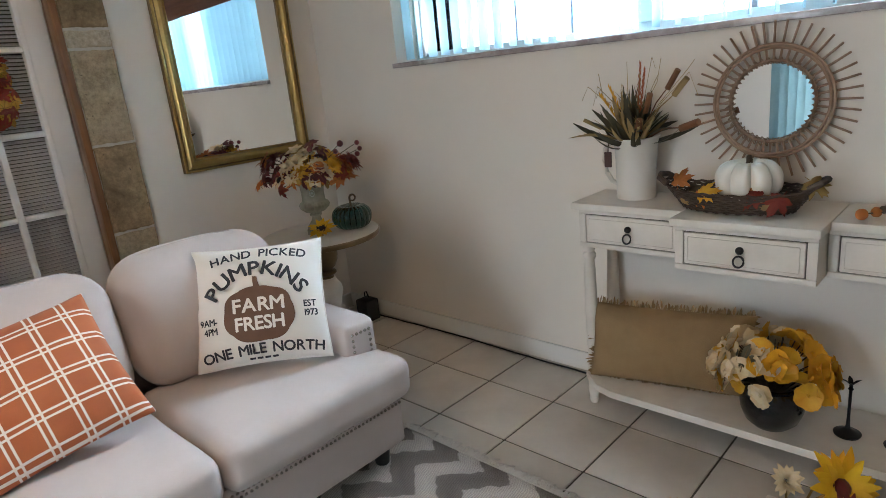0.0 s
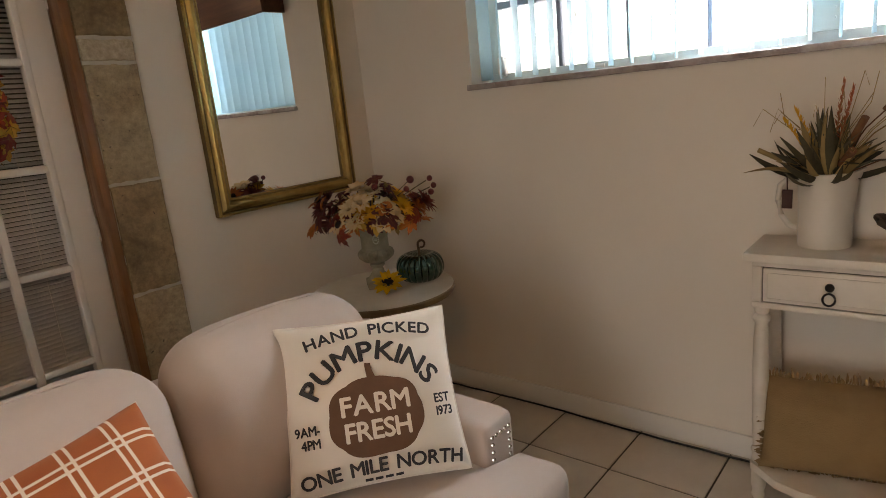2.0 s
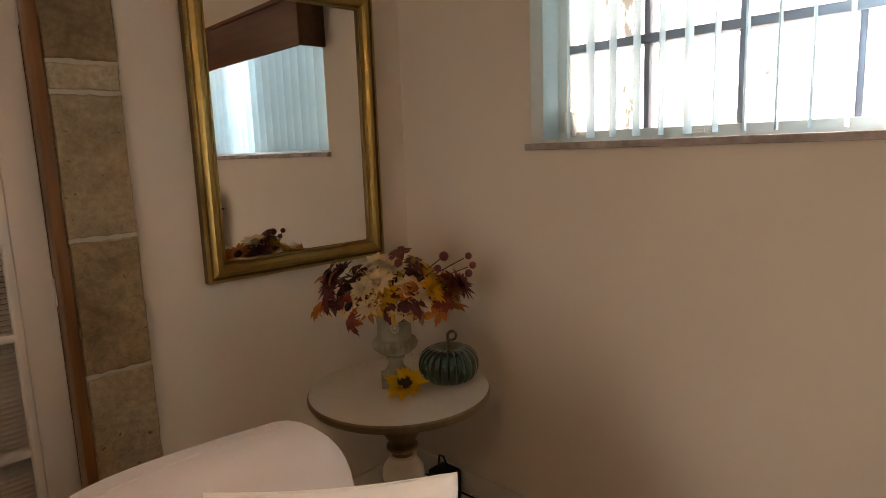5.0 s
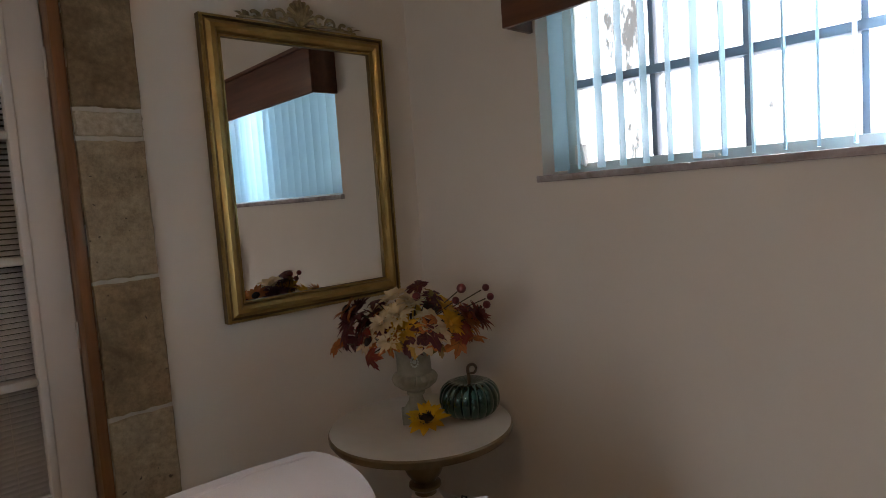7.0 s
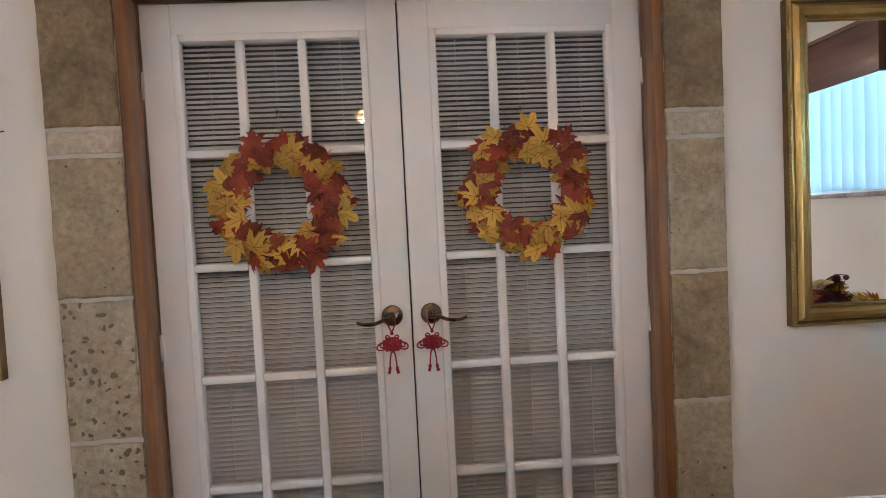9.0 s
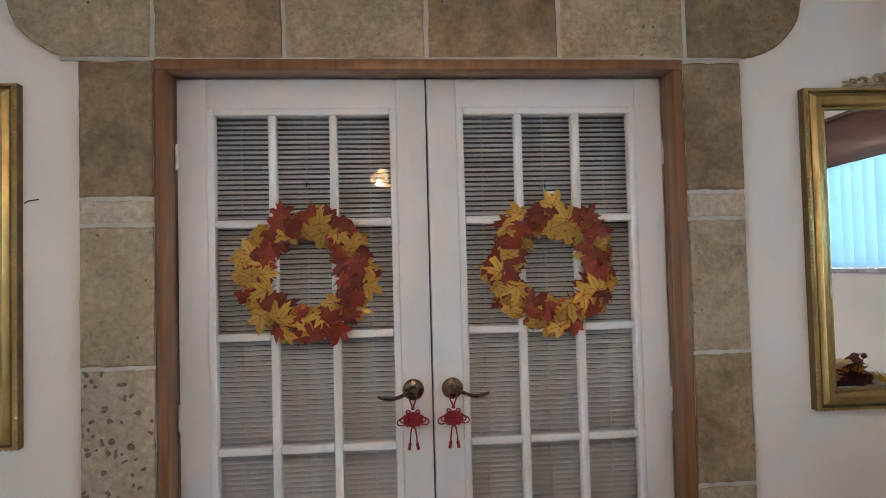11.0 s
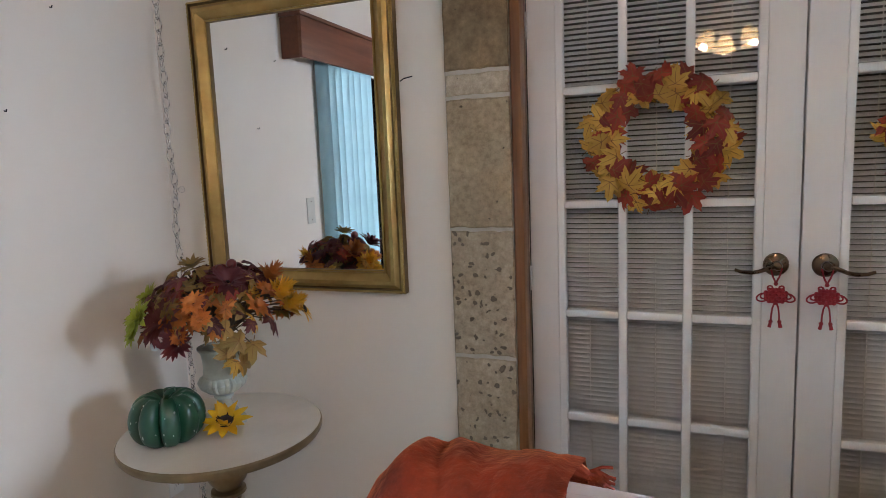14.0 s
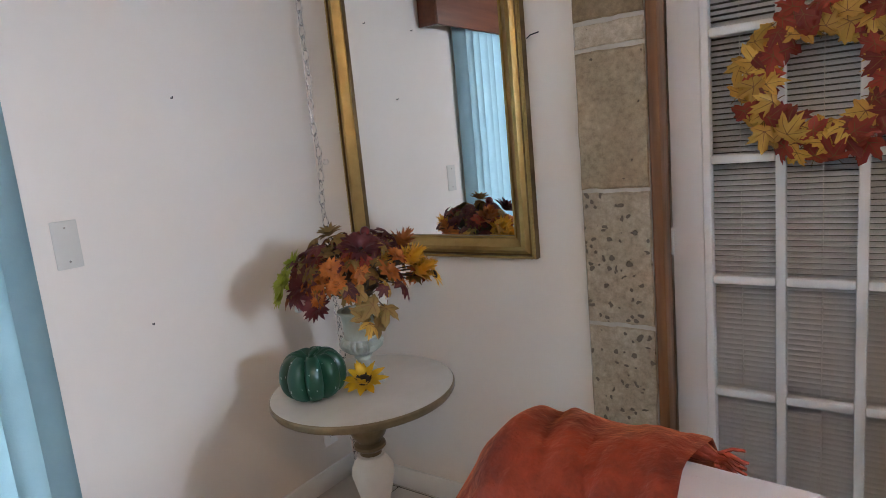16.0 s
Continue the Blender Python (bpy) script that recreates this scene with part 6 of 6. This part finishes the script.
dr = thing("dried_arrangement", (2.160, 1.082, CZ + 0.19), "dried grasses, cattails and rust plumes in a pitcher", "dried flowers")
rnd = random.Random(77)
for i in range(120):
    a = rnd.uniform(-1.0, 1.0)
    f = rnd.uniform(0.25, 0.92)
    tip = Vector((rnd.uniform(-0.14, 0.07), 0.235 * a * f, (0.225 - 0.16 * abs(a) ** 1.5) * rnd.uniform(0.45, 1.0)))
    bm = fresh()
    blade(bm, (0.1 * tip.x, 0.12 * tip.y, 0.0), tip, rnd.uniform(0.012, 0.026), rnd.uniform(-0.03, 0.03), 6, 0, rnd.uniform(-1.2, 1.2))
    part("dried_leaf", bm, rnd.choice((DRYLEAF, DRYLEAF, DRYLEAF, STRAW)), dr, sharp=70)
for y, z, x, mat, r in ((-0.150, 0.225, -0.03, CATTAIL, 0.010), (-0.185, 0.200, -0.05, STRAW, 0.010), (-0.225, 0.075, -0.07, CATTAIL, 0.012), (-0.055, 0.080, -0.09, CATTAIL, 0.011), (-0.075, 0.155, -0.06, CATTAIL, 0.010), (0.150, 0.085, -0.05, STRAW, 0.007)):
    bm = fresh()
    d = Vector((x, y, z)).normalized()
    e = Vector((x, y, z))
    tube(bm, [(0, 0, 0), e * 0.55 + Vector((0, 0, 0.02)), e - d * 0.035], 0.002, 5)
    tube(bm, [e - d * 0.045, e - d * 0.040, e, e + d * 0.02, e + d * 0.026], r, 10)
    part("cattail", bm, mat, dr)
for y, z, x, mat in ((-0.030, 0.275, -0.02, PLUME), (-0.055, 0.255, -0.04, PLUME), (0.085, 0.205, -0.03, PETALGOLD), (0.11, 0.180, -0.05, PETALGOLD)):
    bm = fresh()
    e = Vector((x, y, z))
    tube(bm, [(0, 0, 0), e * 0.7], 0.002, 5)
    for k in range(46):
        f = 0.45 + 0.55 * k / 46
        a = k * 2.4
        w = 0.013 * (1.15 - f)
        blade(bm, e * f, e * f + Vector((w * 1.6 * math.cos(a), w * 1.6 * math.sin(a), 0.016)), 0.006, 0, 2)
    part("plume", bm, mat, dr, sharp=70)
for k in range(12):
    bm = fresh()
    y1 = rnd.uniform(-0.20, 0.18)
    tube(bm, [(0, 0, 0), (-0.02, y1 * 0.5, 0.14), (-0.03, y1, rnd.uniform(0.16, 0.30)), (-0.03, y1 * 1.15, rnd.uniform(0.14, 0.30))], 0.0011, 4)
    part("grass_wisp", bm, STRAW, dr)

# woven tray with a white pumpkin
tray = thing("woven_tray", (2.085, 0.712, CZ), "dark woven oval tray with looped handles", "tray")
bm = fresh()
for k in range(9):
    f = k / 8
    ry, rx, z = 0.165 + 0.060 * f, 0.085 + 0.030 * f, 0.007 + 0.058 * f
    tube(bm, [(rx * math.cos(a), ry * math.sin(a), z + (0.022 * f * abs(math.sin(a)) ** 6) + 0.0018 * (1 if (i + k) % 2 else -1)) for i, a in enumerate([2 * math.pi * i / 64 for i in range(64)])], 0.0046, 6, closed=True)
tagged(part("weave", bm, WICKER, tray), kind="stuff")
bm = lathe(fresh(), [(0.02, 0.004), (0.99, 0.004), (1.0, 0.010), (0.98, 0.012), (0.02, 0.010)], 48)
for v in bm.verts:
    v.co.x, v.co.y = v.co.x * 0.086, v.co.y * 0.166
part("bottom", bm, WICKER, tray)
for s in (-1, 1):
    bm = tube(fresh(), [(0.045, s * 0.205, 0.080), (0.035, s * 0.235, 0.098), (0, s * 0.245, 0.104), (-0.035, s * 0.235, 0.098), (-0.045, s * 0.205, 0.080)], 0.010, 8)
    part("handle", bm, WICKER, tray)
wp = thing("white_pumpkin", (2.087, 0.681, CZ + 0.036), "white ribbed pumpkin lying in a woven tray", "pumpkin")
part("body", pumpkin(0.098, 0.118, 8, 0.24, 80), WHITEPUMP, wp)
part("stem", tube(fresh(), [(0, 0, 0.092), (0.004, 0, 0.118), (0.012, 0.004, 0.128)], 0.011, 8, 0.008), STEMBROWN, wp)
for i, (x, y, z, mat, nrm) in enumerate(((2.075, 0.965, 0.072, LEAFORANGE, (-1, 0.2, 0.6)), (2.060, 0.850, 0.045, LEAFORANGE, (-1, 0.1, 0.5)), (2.070, 0.650, 0.075, LEAFRED, (-1, -0.2, 0.7)), (2.150, 0.615, 0.105, LEAFOLIVE, (-0.8, -0.2, 0.8)), (2.055, 0.900, 0.060, PETALGOLD, (-0.7, 0.3, 0.7)), (2.065, 0.74, 0.05, LEAFORANGE, (-1, 0, 0.5)), (2.06, 0.70, 0.06, LEAFRED, (-1, 0, 0.8)))):
    l = solid("maple_leaf", maple(0.085, 5, 0.4, i), mat, "fabric maple leaf lying in the woven tray", "leaf", "tray leaves", sharp=70)
    l.matrix_basis = facing((x - 0.065, y - 0.094, CZ + z), nrm, i * 1.3)
for (x, y, z, r, mat, lab) in ((2.085, 0.700, 0.060, 0.026, STRAW, "tan dried gourd in a woven tray"), (2.095, 0.925, 0.058, 0.024, STRAW, "tan dried gourd in a woven tray"), (2.165, 0.930, 0.066, 0.024, STEMBROWN, "brown pine cone in a woven tray")):
    g = lathe(fresh(), [(0.002, -1.5 * r), (0.6 * r, -1.2 * r), (r, -0.3 * r), (0.9 * r, 0.4 * r), (0.45 * r, 1.2 * r), (0.25 * r, 1.8 * r), (0.1 * r, 2.0 * r)], 20, ribs=8, amp=0.1, axis=Matrix.Rotation(radians(90), 4, "X"))
    solid("gourd", g, mat, lab, "gourd", "tray gourds", m=pose(x - 0.065, y - 0.094, CZ + z - 0.02, 0, 0, 14))
tw = thing("berry_pick", (2.075, 0.330, CZ + 0.008), "small sprig of orange berries and acorns on console", "sprig")
for i, (dx, dy, dz, r) in enumerate(((-0.03, 0.045, 0.010, 0.016), (-0.01, 0.015, 0.014, 0.014), (0.0, -0.02, 0.012, 0.015), (0.02, 0.02, 0.010, 0.012))):
    part("berry", ball(fresh(), (dx, dy, dz), r, 12), LEAFORANGE, tw)
bm = fresh()
tube(bm, [(-0.03, 0.045, 0.012), (-0.01, -0.01, 0.016), (0.0, -0.08, 0.006)], 0.002, 5)
blade(bm, (0, 0, 0.01), (-0.04, -0.02, 0.04), 0.03, 0.01)
blade(bm, (0, -0.02, 0.01), (-0.02, -0.07, 0.05), 0.03, 0.01)
part("twig", bm, STEMBROWN, tw)

# burlap cushion, black vase and candle holders on the shelf
bur = thing("burlap_pillow", (0, 0, 0), "tan burlap lumbar pillow with frayed edges", "pillow")
bur.matrix_basis = basis((2.110, 0.945, 0.283), (0.24, -1, 0.0), (0.14, 0.03, 1))
part("cover", pillow_mesh(0.575, 0.295, 0.060, 22, 0.006, 4.0), BURLAP, bur, sharp=60)
bm = fresh()
rnd = random.Random(6)
for i in range(240):
    f = i / 240 * 1.68
    if f < 0.555:
        p, d = (-0.2775 + f, 0.140, 0), (0, 1)
    elif f < 0.84:
        p, d = (0.270, 0.1425 - (f - 0.555), 0), (1, 0)
    elif f < 1.395:
        p, d = (0.2775 - (f - 0.84), -0.138, 0), (0, -1)
    else:
        p, d = (-0.270, -0.1425 + (f - 1.395), 0), (-1, 0)
    L = rnd.uniform(0.016, 0.030)
    blade(bm, p, (p[0] + d[0] * L + rnd.uniform(-0.008, 0.008), p[1] + d[1] * L + rnd.uniform(-0.008, 0.008), rnd.uniform(-0.014, 0.014)), 0.010, 0.003, 3, 0, rnd.uniform(-1, 1))
tagged(part("frayed_edge", bm, FRINGE, bur, "frayed burlap threads", sharp=70), kind="stuff")

bp = thing("black_vase", (2.035, 0.572, 0.138), "round glossy black vase with small handles", "vase")
part("body", lathe(fresh(), [(0.02, 0.0), (0.056, 0.0), (0.078, 0.022), (0.092, 0.058), (0.095, 0.086), (0.086, 0.118), (0.078, 0.136), (0.085, 0.148), (0.076, 0.150), (0.064, 0.12), (0.01, 0.11)], 44), BLACKPOT, bp)
for s in (-1, 1):
    part("handle", tube(fresh(), [(0, s * 0.082, 0.130), (0, s * 0.106, 0.124), (0, s * 0.109, 0.100), (0, s * 0.092, 0.086)], 0.007, 8), BLACKPOT, bp)
fl = thing("flower_arrangement", (2.035, 0.572, 0.282), "cream and mustard silk blossoms in a black vase", "flowers")
bm = fresh()
rnd = random.Random(12)
spots = []
for i in range(95):
    a, e = rnd.uniform(0, 6.28), rnd.uniform(0.0, 1.0)
    x, y, z = 0.125 * math.cos(a) * math.sqrt(1 - e * e * 0.8), 0.175 * math.sin(a) * math.sqrt(1 - e * e * 0.8), 0.012 + 0.125 * e
    x = min(x, 0.11)
    spots.append((x, y, z))
    part("stem", tube(fresh(), [(0, 0, -0.06), (0.5 * x, 0.5 * y, 0.5 * z), (x, y, z)], 0.0018, 4), STEMBROWN, fl)
for i, (x, y, z) in enumerate(spots):
    mat = PETALCREAM if y > -0.02 and rnd.random() < 0.75 else PETALGOLD
    bm = blossom(rnd.uniform(0.032, 0.046), 5, i)
    part("flower", bm, mat, fl, m=facing((x, y, z), (x + rnd.uniform(-0.1, 0.1), y + rnd.uniform(-0.1, 0.1), z * 0.6 + rnd.uniform(-0.05, 0.08)), rnd.uniform(0, 6)), sharp=70)
part("heart_leaf", leaf_mesh(0.09, DRYLEAF, 2), DRYLEAF, fl, m=facing((-0.10, 0.06, 0.10), (-1, 0.3, 0.4)))
for y in (0.372, 0.242):
    c = thing("candle_holder", (2.090, y, 0.138), "slim black iron candle holder on a shelf", "candle holder", "candle holders")
    part("base", lathe(fresh(), [(0.004, 0.0), (0.036, 0.0), (0.038, 0.006), (0.022, 0.012), (0.008, 0.022), (0.006, 0.03)], 24), IRON, c)
    part("stem", lathe(fresh(), [(0.006, 0.03), (0.0045, 0.06), (0.0045, 0.150), (0.008, 0.155), (0.005, 0.160), (0.005, 0.165)], 12), IRON, c)
    bm = fresh()
    for k in range(4):
        a = k * math.pi / 2 + 0.4
        blade(bm, (0, 0, 0.165), (0.026 * math.cos(a), 0.026 * math.sin(a), 0.186), 0.014, 0.004, 3)
    part("cup", bm, IRON, c, sharp=70)

# ---- rug, low table with a sunflower vase ----
bm = fresh()
RX0, RX1, RY0, RY1 = -0.95, 1.49, 0.10, 1.74
nx, ny = 90, 66
g = []
for j in range(ny + 1):
    row = []
    for i in range(nx + 1):
        u, v = i / nx, j / ny
        x, y = RX0 + (RX1 - RX0) * u, RY0 + (RY1 - RY0) * v
        e = max(0, abs(2 * u - 1) - 0.96) / 0.04
        x += 0.012 * noise.noise(Vector((3.1, y * 9, 0))) * (1 if u > 0.9 or u < 0.1 else 0)
        z = 0.011 + 0.004 * noise.noise(Vector((x * 22, y * 22, 0))) - 0.010 * e - 0.010 * max(0, abs(2 * v - 1) - 0.97) / 0.03
        row.append(bm.verts.new((x, y, max(z, 0.001))))
    g.append(row)
for j in range(ny):
    for i in range(nx):
        bm.faces.new((g[j][i], g[j][i + 1], g[j + 1][i + 1], g[j + 1][i]))
rug = thing("area_rug", (0, 0, 0), "grey wool area rug with cream zigzag and fringe", "rug")
part("pile", bm, RUG, rug, sharp=70)
bm = fresh()
rnd = random.Random(2)
for i in range(420):
    y = RY0 + (RY1 - RY0) * i / 420
    for s, x in ((1, RX1 - 0.012), (-1, RX0 + 0.012)):
        L = rnd.uniform(0.018, 0.050)
        tube(bm, [(x, y, 0.008), (x + s * L * 0.6, y + rnd.uniform(-0.012, 0.012), 0.012), (x + s * L, y + rnd.uniform(-0.02, 0.02), 0.003)], 0.0035, 4, 0.002)
for i in range(560):
    x = RX0 + (RX1 - RX0) * i / 560
    L = rnd.uniform(0.018, 0.045)
    tube(bm, [(x, RY1 - 0.012, 0.008), (x + rnd.uniform(-0.012, 0.012), RY1 + L * 0.6, 0.012), (x + rnd.uniform(-0.02, 0.02), RY1 + L, 0.003)], 0.0035, 4, 0.002)
tagged(part("fringe", bm, surface("rug_fringe", (0.58, 0.53, 0.47), 0.95), rug, "short cream wool fringe", sharp=70), kind="stuff")

ct = thing("coffee_table", (1.26, 0.22, 0), "low white painted coffee table on the rug", "table")
part("top", box(fresh(), -0.20, 0.20, -0.20, 0.20, 0.275, 0.30, 0.006), CONSOLE, ct)
for sx in (-1, 1):
    for sy in (-1, 1):
        part("leg", lathe(fresh(), [(0.018, 0.012), (0.022, 0.05), (0.018, 0.16), (0.026, 0.26), (0.028, 0.275)], 16, (sx * 0.16, sy * 0.16, 0)), CONSOLE, ct)
va = thing("ceramic_vase", (1.270, 0.330, 0.30), "small cream ceramic vase on the low table", "vase")
part("body", lathe(fresh(), [(0.02, 0.0), (0.042, 0.0), (0.058, 0.03), (0.056, 0.06), (0.038, 0.085), (0.044, 0.095), (0.036, 0.096), (0.03, 0.08), (0.01, 0.07)], 32), CREAMWARE, va)
fl = thing("flower_arrangement", (1.270, 0.330, 0.405), "sunflower and cream silk flowers in a low vase", "flowers")
tips = [(0.105, -0.065, 0.030, 0.080, SUNYELLOW, "spider"), (0.050, 0.02, 0.045, 0.036, PETALCREAM, "mum"), (-0.205, 0.205, 0.020, 0.045, SUNYELLOW, "spider"), (-0.160, 0.165, 0.030, 0.034, PETALCREAM, "mum"), (0.03, -0.09, 0.03, 0.04, BERRY, "mum"), (0.165, -0.045, 0.02, 0.05, PETALGOLD, "mum")]
for x, y, z, r, mat, kind in tips:
    part("stem", tube(fresh(), [(0, 0, -0.05), (0.5 * x, 0.5 * y, 0.02), (x, y, z)], 0.0025, 5), LEAFOLIVE, fl)
for i, (x, y, z, r, mat, kind) in enumerate(tips):
    a = dict(mum=(14, 3, 0.45, 0.0), spider=(13, 2, 0.45, 0.25))[kind]
    part("flower", daisy(r, *a, seed=60 + i), (mat, BERRY), fl, m=facing((x, y, z), (x * 0.6 - 0.25, y * 0.6 - 0.25, 0.25)), sharp=70)

# ---- small fixtures ----
bm = fresh()
pts = []
rnd = random.Random(3)
y = YN - 0.10
while y > -0.6:
    pts.append((XE - 0.028 - 0.014 * (0.5 + 0.5 * math.sin(y * 5.1)) - rnd.uniform(0, 0.004), y, 0.0045))
    y -= 0.06
tube(bm, pts, 0.0042, 6)
solid("power_cable", bm, CABLE, "black power cable lying along the baseboard", "cable")

bx = thing("power_strip", (2.170, 2.76, 0.0), "black plastic surge block standing in the corner", "power strip")
part("case", box(fresh(), -0.045, 0.045, -0.05, 0.05, 0.0, 0.125, 0.008), CABLE, bx)
part("cord", tube(fresh(), [(0.02, 0.0, 0.118), (0.035, 0.04, 0.15), (0.06, 0.09, 0.13), (0.075, 0.12, 0.03)], 0.004, 6), CABLE, bx)

sw = thing("light_switch", (XW, 2.064, 1.186), "beige blank wall switch plate with two screws", "switch")
part("plate", box(fresh(), 0.0, 0.006, -0.036, 0.036, -0.068, 0.068, 0.003), PLATE, sw)
for z in (-0.048, 0.048):
    part("screw", ball(fresh(), (0.0062, 0, z), 0.0035, 8, 0, 0.8), STEEL, sw)
ou = thing("wall_outlet", (XW, 2.930, 0.232), "white double wall outlet near the corner", "outlet")
part("plate", box(fresh(), 0.0, 0.006, -0.036, 0.036, -0.058, 0.058, 0.003), DOORWHITE, ou)
for z in (-0.022, 0.022):
    bm = fresh()
    box(bm, 0.0055, 0.0075, -0.015, 0.015, z - 0.014, z + 0.014, 0.002)
    sk = part("socket", bm, DOORWHITE, ou)
    bm = fresh()
    for yy in (-0.006, 0.006):
        box(bm, 0.0074, 0.0078, yy - 0.001, yy + 0.001, z - 0.002, z + 0.008)
    part("slot", bm, CABLE, sk)

# string of clear links hanging in the north-west corner
ch = thing("link_garland", (XW + 0.068, YN - 0.050, 0), "string of clear acrylic links hanging in the corner", "garland")
link_mesh = mesh_from("link", tube(fresh(), [(0.0105 * math.cos(a), 0, 0.027 * math.sin(a)) for a in [2 * math.pi * i / 12 for i in range(12)]], 0.0034, 6, closed=True), CLEAR)
for i in range(50):
    z = 2.29 - i * 0.0455
    part("link", link_mesh, CLEAR, ch, m=pose(0.004 * math.sin(i * 0.7), 0.004 * math.cos(i * 0.9), z, 0, 0, 90 * (i % 2) + 20))
part("hook", tube(fresh(), [(0, 0, 2.318), (-0.02, 0.03, 2.33), (-0.05, 0.07, 2.335)], 0.003, 6), STEEL, ch)
bead = ball(fresh(), (XW + 0.070, YN - 0.014, 1.34), 0.012, 10)
solid("clear_push_pin", bead, CLEAR, "clear round pin holding the links to the wall", "pin")
for y, z in ((2.455, 1.592), (2.635, 1.916), (2.295, 1.915), (2.268, 0.895)):
    solid("nail_hook", tube(fresh(), [(XW, y, z), (XW + 0.008, y, z - 0.002), (XW + 0.011, y, z + 0.004)], 0.0022, 5), IRON, "tiny dark nail in the plaster wall", "nail", "wall nails")

# ---- ceiling fan with lights ----
fx, fy, fz = FAN
fan = thing("ceiling_fan", (fx, fy, 0), "white ceiling fan with frosted tulip lamp shades", "ceiling fan")
part("rod", lathe(fresh(), [(0.06, ZC), (0.062, ZC - 0.03), (0.014, ZC - 0.06), (0.014, fz + 0.22)], 24), FANWHITE, fan)
part("motor", lathe(fresh(), [(0.03, fz + 0.235), (0.10, fz + 0.22), (0.115, fz + 0.18), (0.10, fz + 0.13), (0.05, fz + 0.11), (0.04, fz + 0.05), (0.05, fz + 0.03), (0.02, fz + 0.01)], 36), FANWHITE, fan)
for k in range(5):
    a = 2 * math.pi * k / 5 + 0.3
    bm = fresh()
    box(bm, 0.16, 0.60, -0.065, 0.065, -0.004, 0.004, 0.003)
    box(bm, 0.08, 0.20, -0.018, 0.018, -0.010, -0.004, 0.002)
    part("blade", bm, FANWHITE, fan, m=Matrix.Translation((0, 0, fz + 0.165)) @ Matrix.Rotation(a, 4, "Z") @ Matrix.Rotation(radians(11), 4, "X"))
for k in range(3):
    a = 2 * math.pi * k / 3 + 0.5
    c, s = math.cos(a), math.sin(a)
    arm = part("lamp_arm", tube(fresh(), [(0.03 * c, 0.03 * s, fz + 0.04), (0.08 * c, 0.08 * s, fz + 0.05), (0.105 * c, 0.105 * s, fz + 0.025)], 0.008, 8), BRONZE, fan)
    ax = Matrix.Translation((0.105 * c, 0.105 * s, fz + 0.03)) @ Matrix.Rotation(a, 4, "Z") @ Matrix.Rotation(radians(155), 4, "Y")
    bm = fresh()
    prof = [(0.022, 0.0), (0.030, 0.02), (0.048, 0.05), (0.055, 0.075), (0.066, 0.095)]
    rings = []
    for r, z in prof:
        rings.append([bm.verts.new(ax @ Vector((r * (1 + (0.08 if z > 0.09 else 0) * math.cos(6 * q)) * math.cos(q), r * (1 + (0.08 if z > 0.09 else 0) * math.cos(6 * q)) * math.sin(q), z))) for q in [2 * math.pi * i / 30 for i in range(30)]])
    for p, q in zip(rings, rings[1:]):
        for i in range(30):
            j = (i + 1) % 30
            bm.faces.new((p[i], p[j], q[j], q[i]))
    part("shade", bm, SHADE, fan, "glowing frosted glass tulip shade")
    ld = bpy.data.lights.new("bulb", "POINT")
    ld.energy, ld.color, ld.shadow_soft_size = LAMP, (1.0, 0.73, 0.46), 0.02
    bulb = new("bulb", ld)
    bulb.location = Vector((fx, fy, 0)) + (ax @ Vector((0, 0, 0.100)))

# ---- floor tiles ----
PX, PY, X0, Y0 = 0.325, 0.332, 1.962, 1.695
bm = fresh()
box(bm, -PX / 2 + 0.0036, PX / 2 - 0.0036, -PY / 2 + 0.0036, PY / 2 - 0.0036, -0.008, 0.0, 0.0022, 2)
full = mesh_from("tile", bm, TILE)
i = -20
while X0 + i * PX < XE:
    j = -16
    while Y0 + j * PY < YN:
        xa, xb = max(X0 + i * PX, XW), min(X0 + (i + 1) * PX, XE)
        ya, yb = max(Y0 + j * PY, YS), min(Y0 + (j + 1) * PY, YN)
        if xb - xa > 0.02 and yb - ya > 0.02:
            if xb - xa > PX - 1e-4 and yb - ya > PY - 1e-4:
                part("tile", full, TILE, floor, m=pose((xa + xb) / 2, (ya + yb) / 2, 0))
            else:
                bm = fresh()
                box(bm, xa + 0.0036, xb - 0.0036, ya + 0.0036, yb - 0.0036, -0.008, 0.0, 0.0022, 2)
                part("tile", bm, TILE, floor)
        j += 1
    i += 1
